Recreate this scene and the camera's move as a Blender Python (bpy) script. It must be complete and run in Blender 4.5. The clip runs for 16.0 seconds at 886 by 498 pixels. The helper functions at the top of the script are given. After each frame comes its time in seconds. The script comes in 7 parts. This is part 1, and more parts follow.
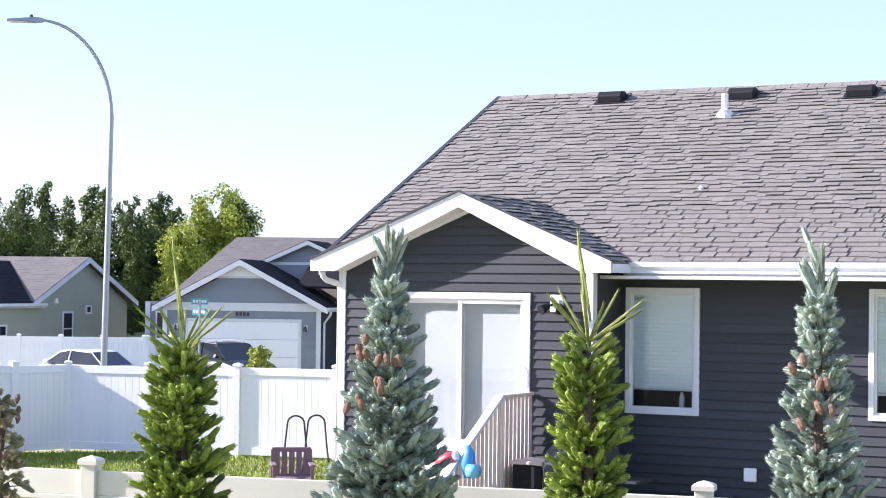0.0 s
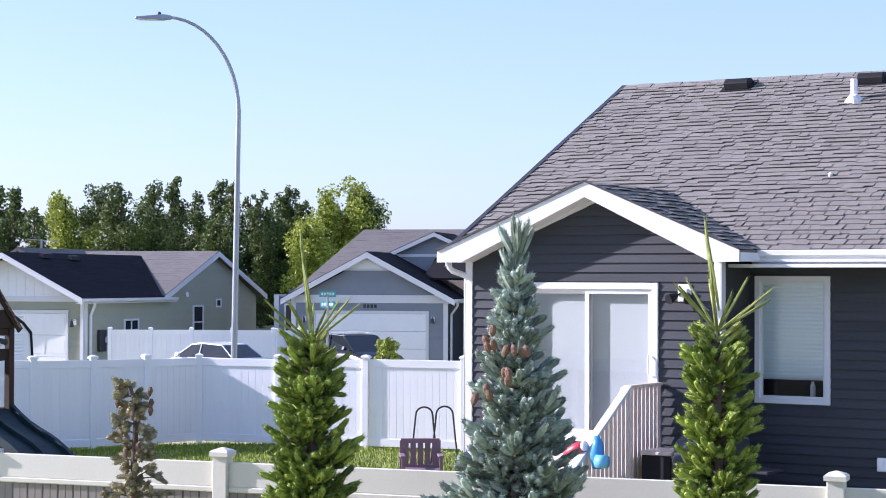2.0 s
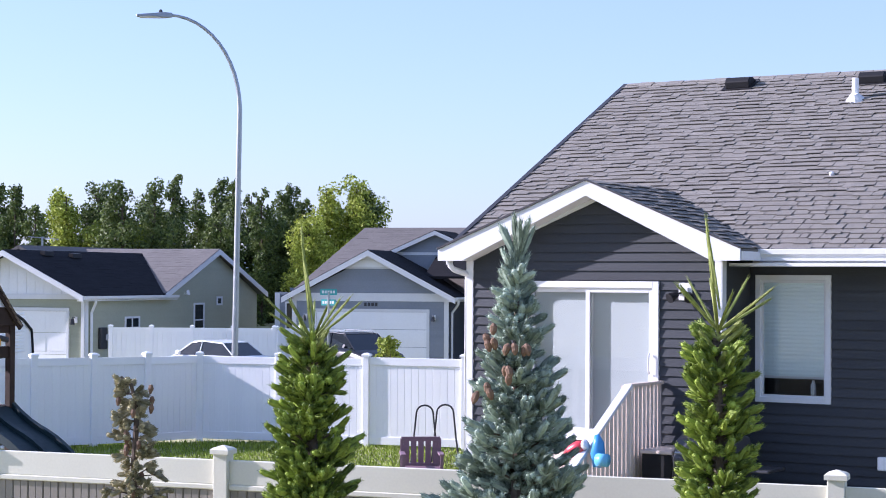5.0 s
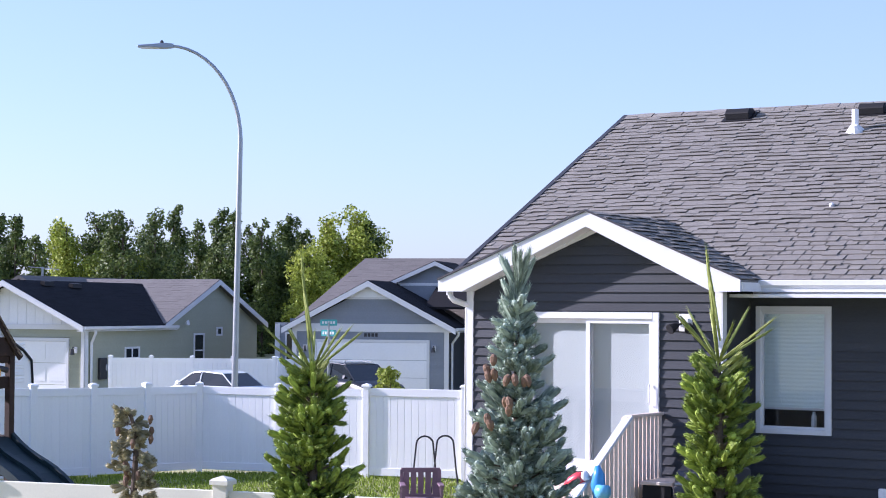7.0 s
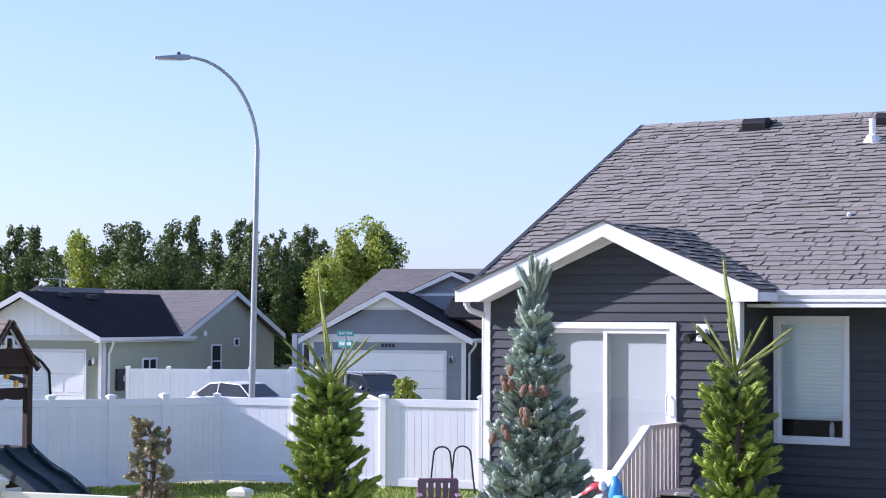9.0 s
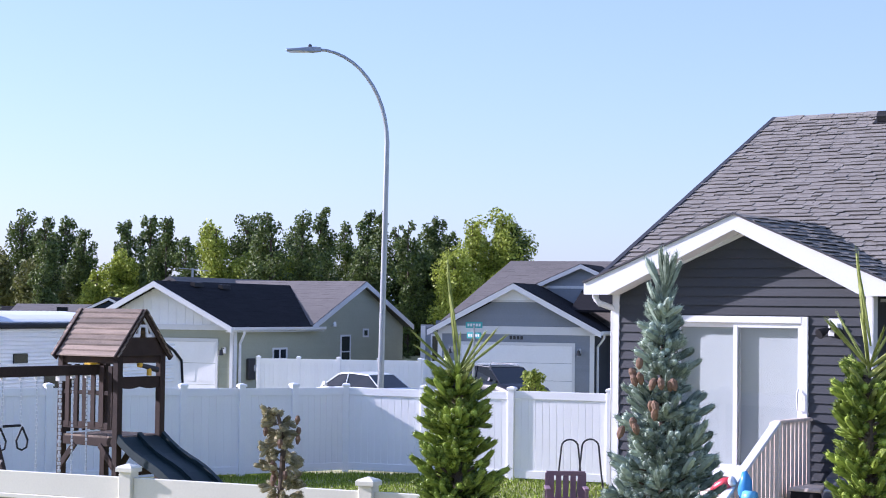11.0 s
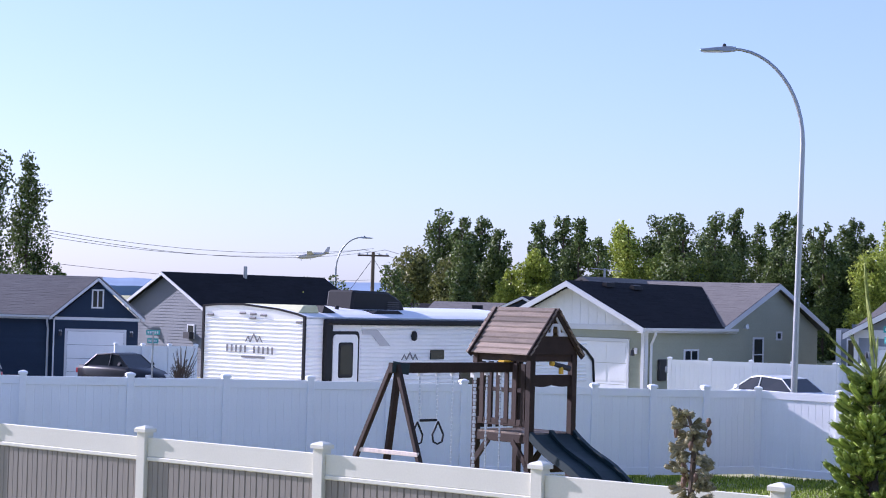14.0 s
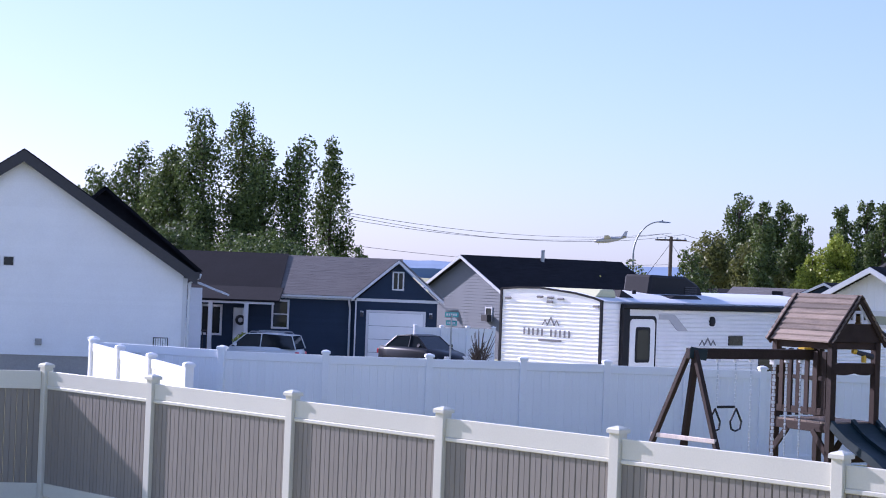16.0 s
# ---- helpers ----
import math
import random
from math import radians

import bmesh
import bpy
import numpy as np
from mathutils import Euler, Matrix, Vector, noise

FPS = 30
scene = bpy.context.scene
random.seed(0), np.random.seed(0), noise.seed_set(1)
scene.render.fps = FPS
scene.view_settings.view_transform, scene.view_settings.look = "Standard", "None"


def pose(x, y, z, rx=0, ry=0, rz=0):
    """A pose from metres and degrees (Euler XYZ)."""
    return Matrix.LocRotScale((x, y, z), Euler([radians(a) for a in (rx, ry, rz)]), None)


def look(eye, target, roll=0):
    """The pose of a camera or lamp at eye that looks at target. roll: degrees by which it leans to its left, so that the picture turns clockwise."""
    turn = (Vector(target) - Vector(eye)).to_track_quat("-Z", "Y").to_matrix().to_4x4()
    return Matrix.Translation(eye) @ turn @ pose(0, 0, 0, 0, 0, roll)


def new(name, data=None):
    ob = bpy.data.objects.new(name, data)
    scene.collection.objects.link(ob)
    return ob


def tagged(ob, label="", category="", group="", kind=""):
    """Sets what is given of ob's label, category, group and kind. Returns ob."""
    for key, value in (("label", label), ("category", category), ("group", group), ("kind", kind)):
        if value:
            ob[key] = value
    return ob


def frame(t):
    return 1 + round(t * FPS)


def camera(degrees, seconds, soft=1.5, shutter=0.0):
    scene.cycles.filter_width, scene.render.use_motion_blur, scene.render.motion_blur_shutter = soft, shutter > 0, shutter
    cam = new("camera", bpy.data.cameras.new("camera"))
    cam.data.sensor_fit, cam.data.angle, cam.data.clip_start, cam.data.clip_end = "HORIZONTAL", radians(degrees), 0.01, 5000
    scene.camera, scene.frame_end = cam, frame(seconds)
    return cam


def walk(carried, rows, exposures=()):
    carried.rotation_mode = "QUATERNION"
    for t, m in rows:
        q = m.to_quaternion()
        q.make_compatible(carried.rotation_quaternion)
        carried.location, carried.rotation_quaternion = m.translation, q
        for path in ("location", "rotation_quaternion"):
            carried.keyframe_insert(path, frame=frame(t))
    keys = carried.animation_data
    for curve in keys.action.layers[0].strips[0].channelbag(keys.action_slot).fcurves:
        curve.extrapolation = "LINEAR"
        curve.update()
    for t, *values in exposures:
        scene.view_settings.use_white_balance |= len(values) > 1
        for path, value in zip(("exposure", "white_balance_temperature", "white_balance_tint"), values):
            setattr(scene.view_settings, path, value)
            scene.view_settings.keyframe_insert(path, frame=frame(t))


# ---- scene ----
cam = camera(26.853, 16.0, soft=1.0)
EYE = Vector((0.0, 0.0, 3.3))
# seconds, heading to the right of +y, tilt up, lean (degrees)
ROWS = [
    (0, 0.002, 1.247, 0.709), (0.5, -2.163, 1.114, 0.474), (1, -3.220, 1.055, 0.351), (1.5, -3.754, 1.028, 0.288),
    (2, -3.891, 0.938, 0.178), (2.5, -3.821, 0.832, 0.075), (3, -3.736, 0.740, 0.061), (3.5, -3.707, 0.670, 0.086),
    (4, -3.783, 0.660, 0.152), (6.5, -3.964, 1.624, 0.354), (7, -3.931, 1.833, 0.362), (7.5, -3.971, 2.021, 0.372),
    (8, -4.103, 2.176, 0.359), (10.5, -6.769, 1.973, 0.455), (11, -8.428, 1.874, 0.697), (11.5, -10.338, 1.805, 0.844),
    (12, -12.389, 1.739, 0.999), (12.5, -14.368, 1.718, 1.094), (13, -16.508, 1.725, 1.217), (13.5, -18.845, 1.706, 1.397),
    (14, -21.102, 1.645, 1.563), (14.5, -23.330, 1.509, 1.756), (15, -25.372, 1.339, 1.905), (15.5, -27.619, 1.122, 2.017),
    (16, -30.245, 0.859, 2.115)]


def gaze(yaw, tilt):
    a, e = radians(yaw), radians(tilt)
    return Vector((math.sin(a) * math.cos(e), math.cos(a) * math.cos(e), math.sin(e)))


walk(cam, [(t, look(EYE, EYE + gaze(y, p), r)) for t, y, p, r in ROWS],
     exposures=[(0, 1.32, 6000, 27), (0.5, 1.17, 5880, 28), (1.0, 1.06, 5780, 29), (1.6, 0.97, 5700, 30), (2.5, 0.92, 5650, 30), (9, 0.84, 5580, 31), (13, 0.75, 5500, 33), (16, 0.62, 5400, 36)])

# ---- daylight ----
SUN_AZ, SUN_EL = radians(-83), radians(25)   # direction to the sun, clockwise from +y
world = bpy.data.worlds.new("sky")
scene.world = world
world.use_nodes = True
wn, wl = world.node_tree.nodes, world.node_tree.links
sky = wn.new("ShaderNodeTexSky")
sky.sky_type = "NISHITA"
sky.sun_disc = False
sky.sun_elevation, sky.sun_rotation = SUN_EL, SUN_AZ
sky.altitude, sky.air_density, sky.dust_density, sky.ozone_density = 300, 1.0, 1.0, 2.6
wl.new(sky.outputs[0], wn["Background"].inputs[0])
wn["Background"].inputs[1].default_value = 0.070
# even pale blue fill light added over the whole dome to lift the shade
dome_fill, both = wn.new("ShaderNodeBackground"), wn.new("ShaderNodeAddShader")
dome_fill.inputs[0].default_value, dome_fill.inputs[1].default_value = (0.60, 0.80, 1.04, 1), 0.20
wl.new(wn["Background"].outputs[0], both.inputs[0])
wl.new(dome_fill.outputs[0], both.inputs[1])
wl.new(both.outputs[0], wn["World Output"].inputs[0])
sun_data = bpy.data.lights.new("sun", "SUN")
sun_data.energy, sun_data.angle, sun_data.color = 5.0, radians(0.55), (1.0, 0.94, 0.84)
sun = new("sun", sun_data)
sdir = Vector((math.sin(SUN_AZ) * math.cos(SUN_EL), math.cos(SUN_AZ) * math.cos(SUN_EL), math.sin(SUN_EL)))
sun.matrix_world = look(Vector((-60, 0, 60)), Vector((-60, 0, 60)) - sdir)
scene.view_settings.exposure = 0.0


# ---- materials ----
def material(name, col, rough=0.6, metal=0.0, spread=0.12, scale=6.0, bump=0.15, fine=60.0, stretch=(1, 1, 1), island=0.0, rand=0.0,
             stain=0.0, spec=0.5, tint=None):
    """A procedural surface: a base colour varied at two scales, fine relief, optional spread from piece to piece."""
    m = bpy.data.materials.new(name)
    m.use_nodes = True
    n, l = m.node_tree.nodes, m.node_tree.links
    b = n["Principled BSDF"]
    b.inputs["Roughness"].default_value, b.inputs["Metallic"].default_value = rough, metal
    b.inputs["Specular IOR Level"].default_value = spec
    tc, mp = n.new("ShaderNodeTexCoord"), n.new("ShaderNodeMapping")
    mp.inputs["Scale"].default_value = stretch
    l.new(tc.outputs["Object"], mp.inputs[0])
    n1, n2 = n.new("ShaderNodeTexNoise"), n.new("ShaderNodeTexNoise")
    n1.inputs["Scale"].default_value, n2.inputs["Scale"].default_value = scale, fine
    n1.inputs["Detail"].default_value, n2.inputs["Detail"].default_value = 4, 3
    l.new(mp.outputs[0], n1.inputs["Vector"])
    l.new(mp.outputs[0], n2.inputs["Vector"])
    add = n.new("ShaderNodeMath")
    add.operation = "ADD"
    l.new(n1.outputs["Fac"], add.inputs[0])
    l.new(n2.outputs["Fac"], add.inputs[1])
    last = add
    for src, amount in (("ShaderNodeNewGeometry", island), ("ShaderNodeObjectInfo", rand)):
        if amount:
            g, mul = n.new(src), n.new("ShaderNodeMath")
            mul.operation = "MULTIPLY_ADD"
            out = "Random Per Island" if src == "ShaderNodeNewGeometry" else "Random"
            l.new(g.outputs[out], mul.inputs[0])
            mul.inputs[1].default_value = amount
            l.new(last.outputs[0], mul.inputs[2])
            sub = n.new("ShaderNodeMath")
            sub.operation = "SUBTRACT"
            l.new(mul.outputs[0], sub.inputs[0])
            sub.inputs[1].default_value = amount / 2
            last = sub
    ramp = n.new("ShaderNodeMapRange")
    ramp.inputs[1].default_value, ramp.inputs[2].default_value = 0.55, 1.45
    ramp.inputs[3].default_value, ramp.inputs[4].default_value = 0.0, 1.0
    l.new(last.outputs[0], ramp.inputs[0])
    mix = n.new("ShaderNodeMix")
    mix.data_type = "RGBA"
    lo = tuple(c * (1 - spread) for c in col)
    hi = tint if tint else tuple(min(1, c * (1 + spread)) for c in col)
    mix.inputs[6].default_value, mix.inputs[7].default_value = (*lo, 1), (*hi, 1)
    l.new(ramp.outputs[0], mix.inputs[0])
    l.new(mix.outputs[2], b.inputs["Base Color"])
    if bump:
        bp = n.new("ShaderNodeBump")
        bp.inputs["Strength"].default_value, bp.inputs["Distance"].default_value = bump, 0.01
        l.new(add.outputs[0], bp.inputs["Height"])
        l.new(bp.outputs[0], b.inputs["Normal"])
    return m


def glass_material(name, tint):
    """Thin clear glazing: lets light straight through, with a mirror gloss that grows towards grazing."""
    m = bpy.data.materials.new(name)
    m.use_nodes = True
    n, l = m.node_tree.nodes, m.node_tree.links
    n.remove(n["Principled BSDF"])
    clear, gloss, mx, fr = n.new("ShaderNodeBsdfTransparent"), n.new("ShaderNodeBsdfGlossy"), n.new("ShaderNodeMixShader"), n.new("ShaderNodeFresnel")
    clear.inputs[0].default_value = (*tint, 1)
    gloss.inputs["Roughness"].default_value = 0.01
    fr.inputs[0].default_value = 1.6
    l.new(fr.outputs[0], mx.inputs[0])
    l.new(clear.outputs[0], mx.inputs[1])
    l.new(gloss.outputs[0], mx.inputs[2])
    l.new(mx.outputs[0], n["Material Output"].inputs[0])
    return m


def leaf_material(name, dark, light, trans=0.25, rough=0.55, scale=0.8, fine=9):
    m = material(name, dark, rough, spread=0.3, scale=scale, fine=fine, bump=0, island=0.8, tint=light, spec=0.3)
    n, l = m.node_tree.nodes, m.node_tree.links
    b, out = n["Principled BSDF"], n["Material Output"]
    tr, mx = n.new("ShaderNodeBsdfTranslucent"), n.new("ShaderNodeMixShader")
    src = b.inputs["Base Color"].links[0].from_socket
    l.new(src, tr.inputs[0])
    mx.inputs[0].default_value = trans
    l.new(b.outputs[0], mx.inputs[1])
    l.new(tr.outputs[0], mx.inputs[2])
    l.new(mx.outputs[0], out.inputs[0])
    return m


vinyl_white = material("vinyl_white", (0.90, 0.90, 0.90), 0.42, spread=0.05, scale=1.2, fine=40, bump=0.05, rand=0.3)
vinyl_cream = material("vinyl_cream", (0.69, 0.67, 0.55), 0.45, spread=0.06, scale=1.5, fine=50, bump=0.06, rand=0.3)
vinyl_taupe = material("vinyl_taupe", (0.25, 0.225, 0.185), 0.5, spread=0.10, scale=2.0, fine=60, bump=0.08, stretch=(6, 6, 0.6), rand=0.5)
trim_white = material("trim_white", (0.68, 0.69, 0.70), 0.45, spread=0.05, scale=2, fine=30, bump=0.05)
siding_dark = material("siding_charcoal", (0.049, 0.053, 0.060), 0.6, spec=0.22, spread=0.18, scale=1.5, fine=45, bump=0.12, stretch=(0.4, 1, 4), rand=0.4)
siding_olive = material("siding_olive", (0.35, 0.365, 0.27), 0.6, spread=0.1, scale=1, fine=20, bump=0.08, island=0.3)
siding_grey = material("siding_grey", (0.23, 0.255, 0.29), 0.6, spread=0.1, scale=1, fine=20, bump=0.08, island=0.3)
# Darker copy of siding_grey, with the shade of one wall in its colour.
siding_grey_shade = material("siding_grey_shade_side", (0.05, 0.055, 0.065), 0.6, spread=0.1, scale=1, fine=20, bump=0.08, island=0.3)
siding_blue = material("siding_navy", (0.026, 0.043, 0.075), 0.65, spec=0.2, spread=0.12, scale=1, fine=20, bump=0.08, island=0.3)
siding_bluegrey = material("siding_blue_grey", (0.12, 0.14, 0.16), 0.6, spread=0.1, scale=1, fine=20, bump=0.08, island=0.3)
siding_white = material("siding_white", (0.86, 0.87, 0.88), 0.5, spread=0.05, scale=1, fine=20, bump=0.06, island=0.2)
shingle_mat = material("asphalt_shingle", (0.205, 0.190, 0.166), 0.9, spread=0.16, scale=3, fine=140, bump=0.6, island=0.35, rand=0.35)
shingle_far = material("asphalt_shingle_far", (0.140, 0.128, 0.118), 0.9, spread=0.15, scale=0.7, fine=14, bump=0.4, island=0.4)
# Near-black shingles, also used to put a slope's shade into its colour.
shingle_black_shade = material("asphalt_shingle_black_shade", (0.014, 0.014, 0.017), 0.95, spec=0.15, spread=0.3, scale=0.7, fine=14, bump=0.4, island=0.4)
black_plastic = material("black_plastic", (0.014, 0.014, 0.016), 0.6, spec=0.25, spread=0.2, scale=8, bump=0.05)
steel = material("galvanised_steel", (0.36, 0.38, 0.39), 0.42, 0.75, spread=0.12, scale=3, fine=60, bump=0.05)
dark_metal = material("dark_metal", (0.05, 0.05, 0.055), 0.5, 0.4, spread=0.15, scale=8, bump=0.05)
wood_play = material("stained_cedar", (0.040, 0.025, 0.019), 0.7, spec=0.25, spread=0.4, scale=4, fine=50, bump=0.3, stretch=(1, 1, 1), rand=0.6)
wood_roof = material("weathered_cedar_roof", (0.20, 0.15, 0.11), 0.75, spread=0.5, scale=5, fine=60, bump=0.4, stretch=(0.4, 3, 3), rand=1.0)
wood_rail = material("weathered_pine", (0.74, 0.62, 0.53), 0.75, spread=0.25, scale=5, fine=60, bump=0.3, stretch=(3, 3, 0.4), rand=0.6)
slide_green = material("slide_plastic", (0.010, 0.026, 0.030), 0.5, spec=0.3, spread=0.2, scale=3, bump=0.04)
grass_mat = material("grass_blade", (0.20, 0.29, 0.035), 0.7, spread=0.5, scale=0.9, fine=8, bump=0, island=0.9, tint=(0.36, 0.46, 0.06), spec=0.2)
ground_mat = material("soil_and_turf", (0.34, 0.33, 0.16), 0.95, spread=0.4, scale=0.35, fine=7, bump=0.6)
asphalt = material("asphalt", (0.055, 0.055, 0.058), 0.9, spread=0.2, scale=0.5, fine=30, bump=0.4)
concrete = material("concrete", (0.36, 0.35, 0.33), 0.85, spread=0.15, scale=0.8, fine=20, bump=0.3)
bark = material("bark", (0.10, 0.075, 0.055), 0.9, spread=0.4, scale=6, fine=50, bump=0.6)
glass_dark = material("window_glass", (0.02, 0.025, 0.03), 0.04, spread=0.1, scale=1, bump=0, spec=0.5)
pane_glass = glass_material("clear_glass", (0.975, 0.99, 0.99))
blind_mat = material("blind_slat", (0.84, 0.93, 0.92), 0.6, spread=0.05, scale=3, bump=0.05)
curtain_sky_mat = material("sheer_blind_sky", (0.46, 0.50, 0.52), 0.7, spread=0.05, scale=2, bump=0.05)
room_mat = material("room_plaster", (0.16, 0.17, 0.18), 0.8, spread=0.1, scale=1, bump=0.05)
# Hazy distance blue is painted into the hills' base colour.
hills_hazy_mat = material("hills_hazy_tint", (0.16, 0.24, 0.36), 1.0, spread=0.15, scale=0.002, fine=0.01, bump=0)
rv_white = material("trailer_skin", (0.86, 0.85, 0.82), 0.4, spread=0.06, scale=2, fine=30, bump=0.05)
rv_roof = material("trailer_membrane", (0.70, 0.72, 0.75), 0.6, spread=0.1, scale=2, fine=30, bump=0.05)
rv_beige = material("trailer_cap_beige", (0.62, 0.60, 0.36), 0.6, spread=0.1, scale=2, bump=0.05)
rv_grey = material("decal_grey", (0.20, 0.19, 0.19), 0.5, spread=0.1, scale=4, bump=0)
rv_lightgrey = material("decal_light_grey", (0.48, 0.47, 0.47), 0.5, spread=0.1, scale=4, bump=0)
stone_mat = material("ledge_stone", (0.22, 0.17, 0.13), 0.85, spread=0.4, scale=5, fine=40, bump=0.5, island=1.0)
car_white = material("white_car_paint", (0.70, 0.72, 0.72), 0.2, spread=0.03, scale=2, bump=0)
car_dark = material("dark_car_paint", (0.010, 0.012, 0.018), 0.3, spec=0.3, spread=0.1, scale=2, bump=0)
tyre_mat = material("tyre_rubber", (0.02, 0.02, 0.02), 0.85, spread=0.2, scale=20, bump=0.2)
red_plastic = material("red_plastic", (0.60, 0.05, 0.07), 0.35, spread=0.1, scale=5, bump=0)
blue_plastic = material("blue_plastic", (0.05, 0.26, 0.55), 0.35, spread=0.12, scale=5, bump=0)
cyan_plastic = material("light_blue_plastic", (0.14, 0.45, 0.68), 0.35, spread=0.12, scale=5, bump=0)
purple_plastic = material("plum_paint", (0.24, 0.15, 0.19), 0.6, spread=0.15, scale=5, bump=0.1)
chain_mat = material("white_chain", (0.70, 0.72, 0.74), 0.4, spread=0.1, scale=8, bump=0)
yellow_plastic = material("yellow_plastic", (0.70, 0.42, 0.03), 0.35, spread=0.1, scale=5, bump=0)
sign_teal = material("street_sign_teal", (0.05, 0.36, 0.36), 0.4, spread=0.1, scale=5, bump=0)
lens_white = material("lamp_lens", (0.75, 0.76, 0.78), 0.25, spread=0.05, scale=5, bump=0)
spruce_green = leaf_material("green_spruce_needles", (0.075, 0.12, 0.016), (0.36, 0.46, 0.07), 0.08, scale=5, fine=22)
spruce_tip = leaf_material("green_spruce_new_shoots", (0.20, 0.26, 0.05), (0.46, 0.50, 0.15), 0.2, scale=5, fine=22)
spruce_blue = leaf_material("blue_spruce_needles", (0.17, 0.225, 0.17), (0.48, 0.57, 0.45), 0.06, scale=5, fine=22)
spruce_dry = leaf_material("dry_spruce_needles", (0.20, 0.18, 0.085), (0.52, 0.47, 0.28), 0.15, scale=6, fine=22)
cone_mat = material("spruce_cone", (0.17, 0.10, 0.06), 0.8, spread=0.4, scale=30, bump=0.4, island=0.8)
leaf_poplar = leaf_material("poplar_leaves", (0.045, 0.075, 0.022), (0.19, 0.25, 0.065), 0.15)
leaf_bright = leaf_material("sunny_leaves", (0.17, 0.23, 0.024), (0.50, 0.56, 0.09), 0.25)
leaf_willow = leaf_material("willow_leaves", (0.085, 0.10, 0.028), (0.26, 0.27, 0.08), 0.3)


# ---- mesh helpers ----
def bm_box(bm, x0, x1, y0, y1, z0, z1, m=None):
    """A box with its own faces, moved by m; added to bm."""
    c = [Vector((x, y, z)) for z in (z0, z1) for y in (y0, y1) for x in (x0, x1)]
    if m is not None:
        c = [m @ p for p in c]
    v = [bm.verts.new(p) for p in c]
    for f in ((0, 2, 3, 1), (4, 5, 7, 6), (0, 1, 5, 4), (2, 6, 7, 3), (0, 4, 6, 2), (1, 3, 7, 5)):
        bm.faces.new([v[i] for i in f])
    return v


def bm_prism(bm, pts, h0, h1, axis="y"):
    """An outline of (a, b) pairs drawn out from h0 to h1 along an axis."""
    def at(p, h):
        return {"y": (p[0], h, p[1]), "x": (h, p[0], p[1]), "z": (p[0], p[1], h)}[axis]
    a = [bm.verts.new(at(p, h0)) for p in pts]
    b = [bm.verts.new(at(p, h1)) for p in pts]
    k = len(pts)
    bm.faces.new(a[::-1]), bm.faces.new(b)
    for i in range(k):
        bm.faces.new((a[i], a[(i + 1) % k], b[(i + 1) % k], b[i]))


def bm_tube(bm, path, radii, sides=8, cap=True):
    """A round bar along a list of points."""
    path = [Vector(p) for p in path]
    if not isinstance(radii, (list, tuple)):
        radii = [radii] * len(path)
    rings, ref = [], None
    for i, p in enumerate(path):
        d = (path[min(i + 1, len(path) - 1)] - path[max(i - 1, 0)]).normalized()
        if ref is None:
            ref = d.orthogonal().normalized()
        ref = (ref - d * ref.dot(d)).normalized()
        o = d.cross(ref)
        rings.append([bm.verts.new(p + (ref * math.cos(2 * math.pi * k / sides) + o * math.sin(2 * math.pi * k / sides)) * radii[i])
                      for k in range(sides)])
    for r, s in zip(rings, rings[1:]):
        for k in range(sides):
            bm.faces.new((r[k], r[(k + 1) % sides], s[(k + 1) % sides], s[k]))
    if cap:
        bm.faces.new(rings[0][::-1]), bm.faces.new(rings[-1])


def bm_hull(bm, rings):
    """Skins a row of closed rings that have equal counts, with both ends closed."""
    vr = [[bm.verts.new(p) for p in r] for r in rings]
    k = len(vr[0])
    for r, s in zip(vr, vr[1:]):
        for i in range(k):
            bm.faces.new((r[i], r[(i + 1) % k], s[(i + 1) % k], s[i]))
    bm.faces.new(vr[0][::-1]), bm.faces.new(vr[-1])


def finish(bm, name, mat, bevel=0.0, smooth=False):
    bmesh.ops.recalc_face_normals(bm, faces=bm.faces)
    if bevel:
        bmesh.ops.bevel(bm, geom=bm.edges[:], offset=bevel, segments=1, affect="EDGES", clamp_overlap=True)
    me = bpy.data.meshes.new(name)
    bm.to_mesh(me)
    bm.free()
    if smooth:
        me.polygons.foreach_set("use_smooth", [True] * len(me.polygons))
    me.materials.append(mat)
    return me


def part(name, bm, mat, parent=None, label="", bevel=0.0, smooth=False, m=None):
    me = bm if isinstance(bm, bpy.types.Mesh) else finish(bm, name, mat, bevel, smooth)
    ob = new(name, me)
    ob.parent = parent
    if m is not None:
        ob.matrix_local = m
    if label:
        ob["label"] = label
    return ob


def thing(name, m, label, category, group="", kind=""):
    ob = new(name)
    ob.matrix_world = m
    ob.empty_display_size = 0.2
    return tagged(ob, label, category, group, kind)


def boxpart(name, dims, mat, parent, label="", bevel=0.0, m=None):
    bm = bmesh.new()
    bm_box(bm, *dims, m)
    return part(name, bm, mat, parent, label, bevel)


def mesh_np(name, verts, faces, mat):
    me = bpy.data.meshes.new(name)
    if isinstance(verts, np.ndarray):
        verts = verts.tolist()
    me.from_pydata([tuple(v) for v in verts], [], [tuple(f) for f in faces])
    me.materials.append(mat)
    return me


def polar(az, d, z=0.0):
    return Vector((math.sin(radians(az)) * d, math.cos(radians(az)) * d, z))


# ---- building helpers ----
def wall_frame(x, y, rz):
    """A wall's own frame: x along the wall, -y outward, z up."""
    return pose(x, y, 0, 0, 0, rz)


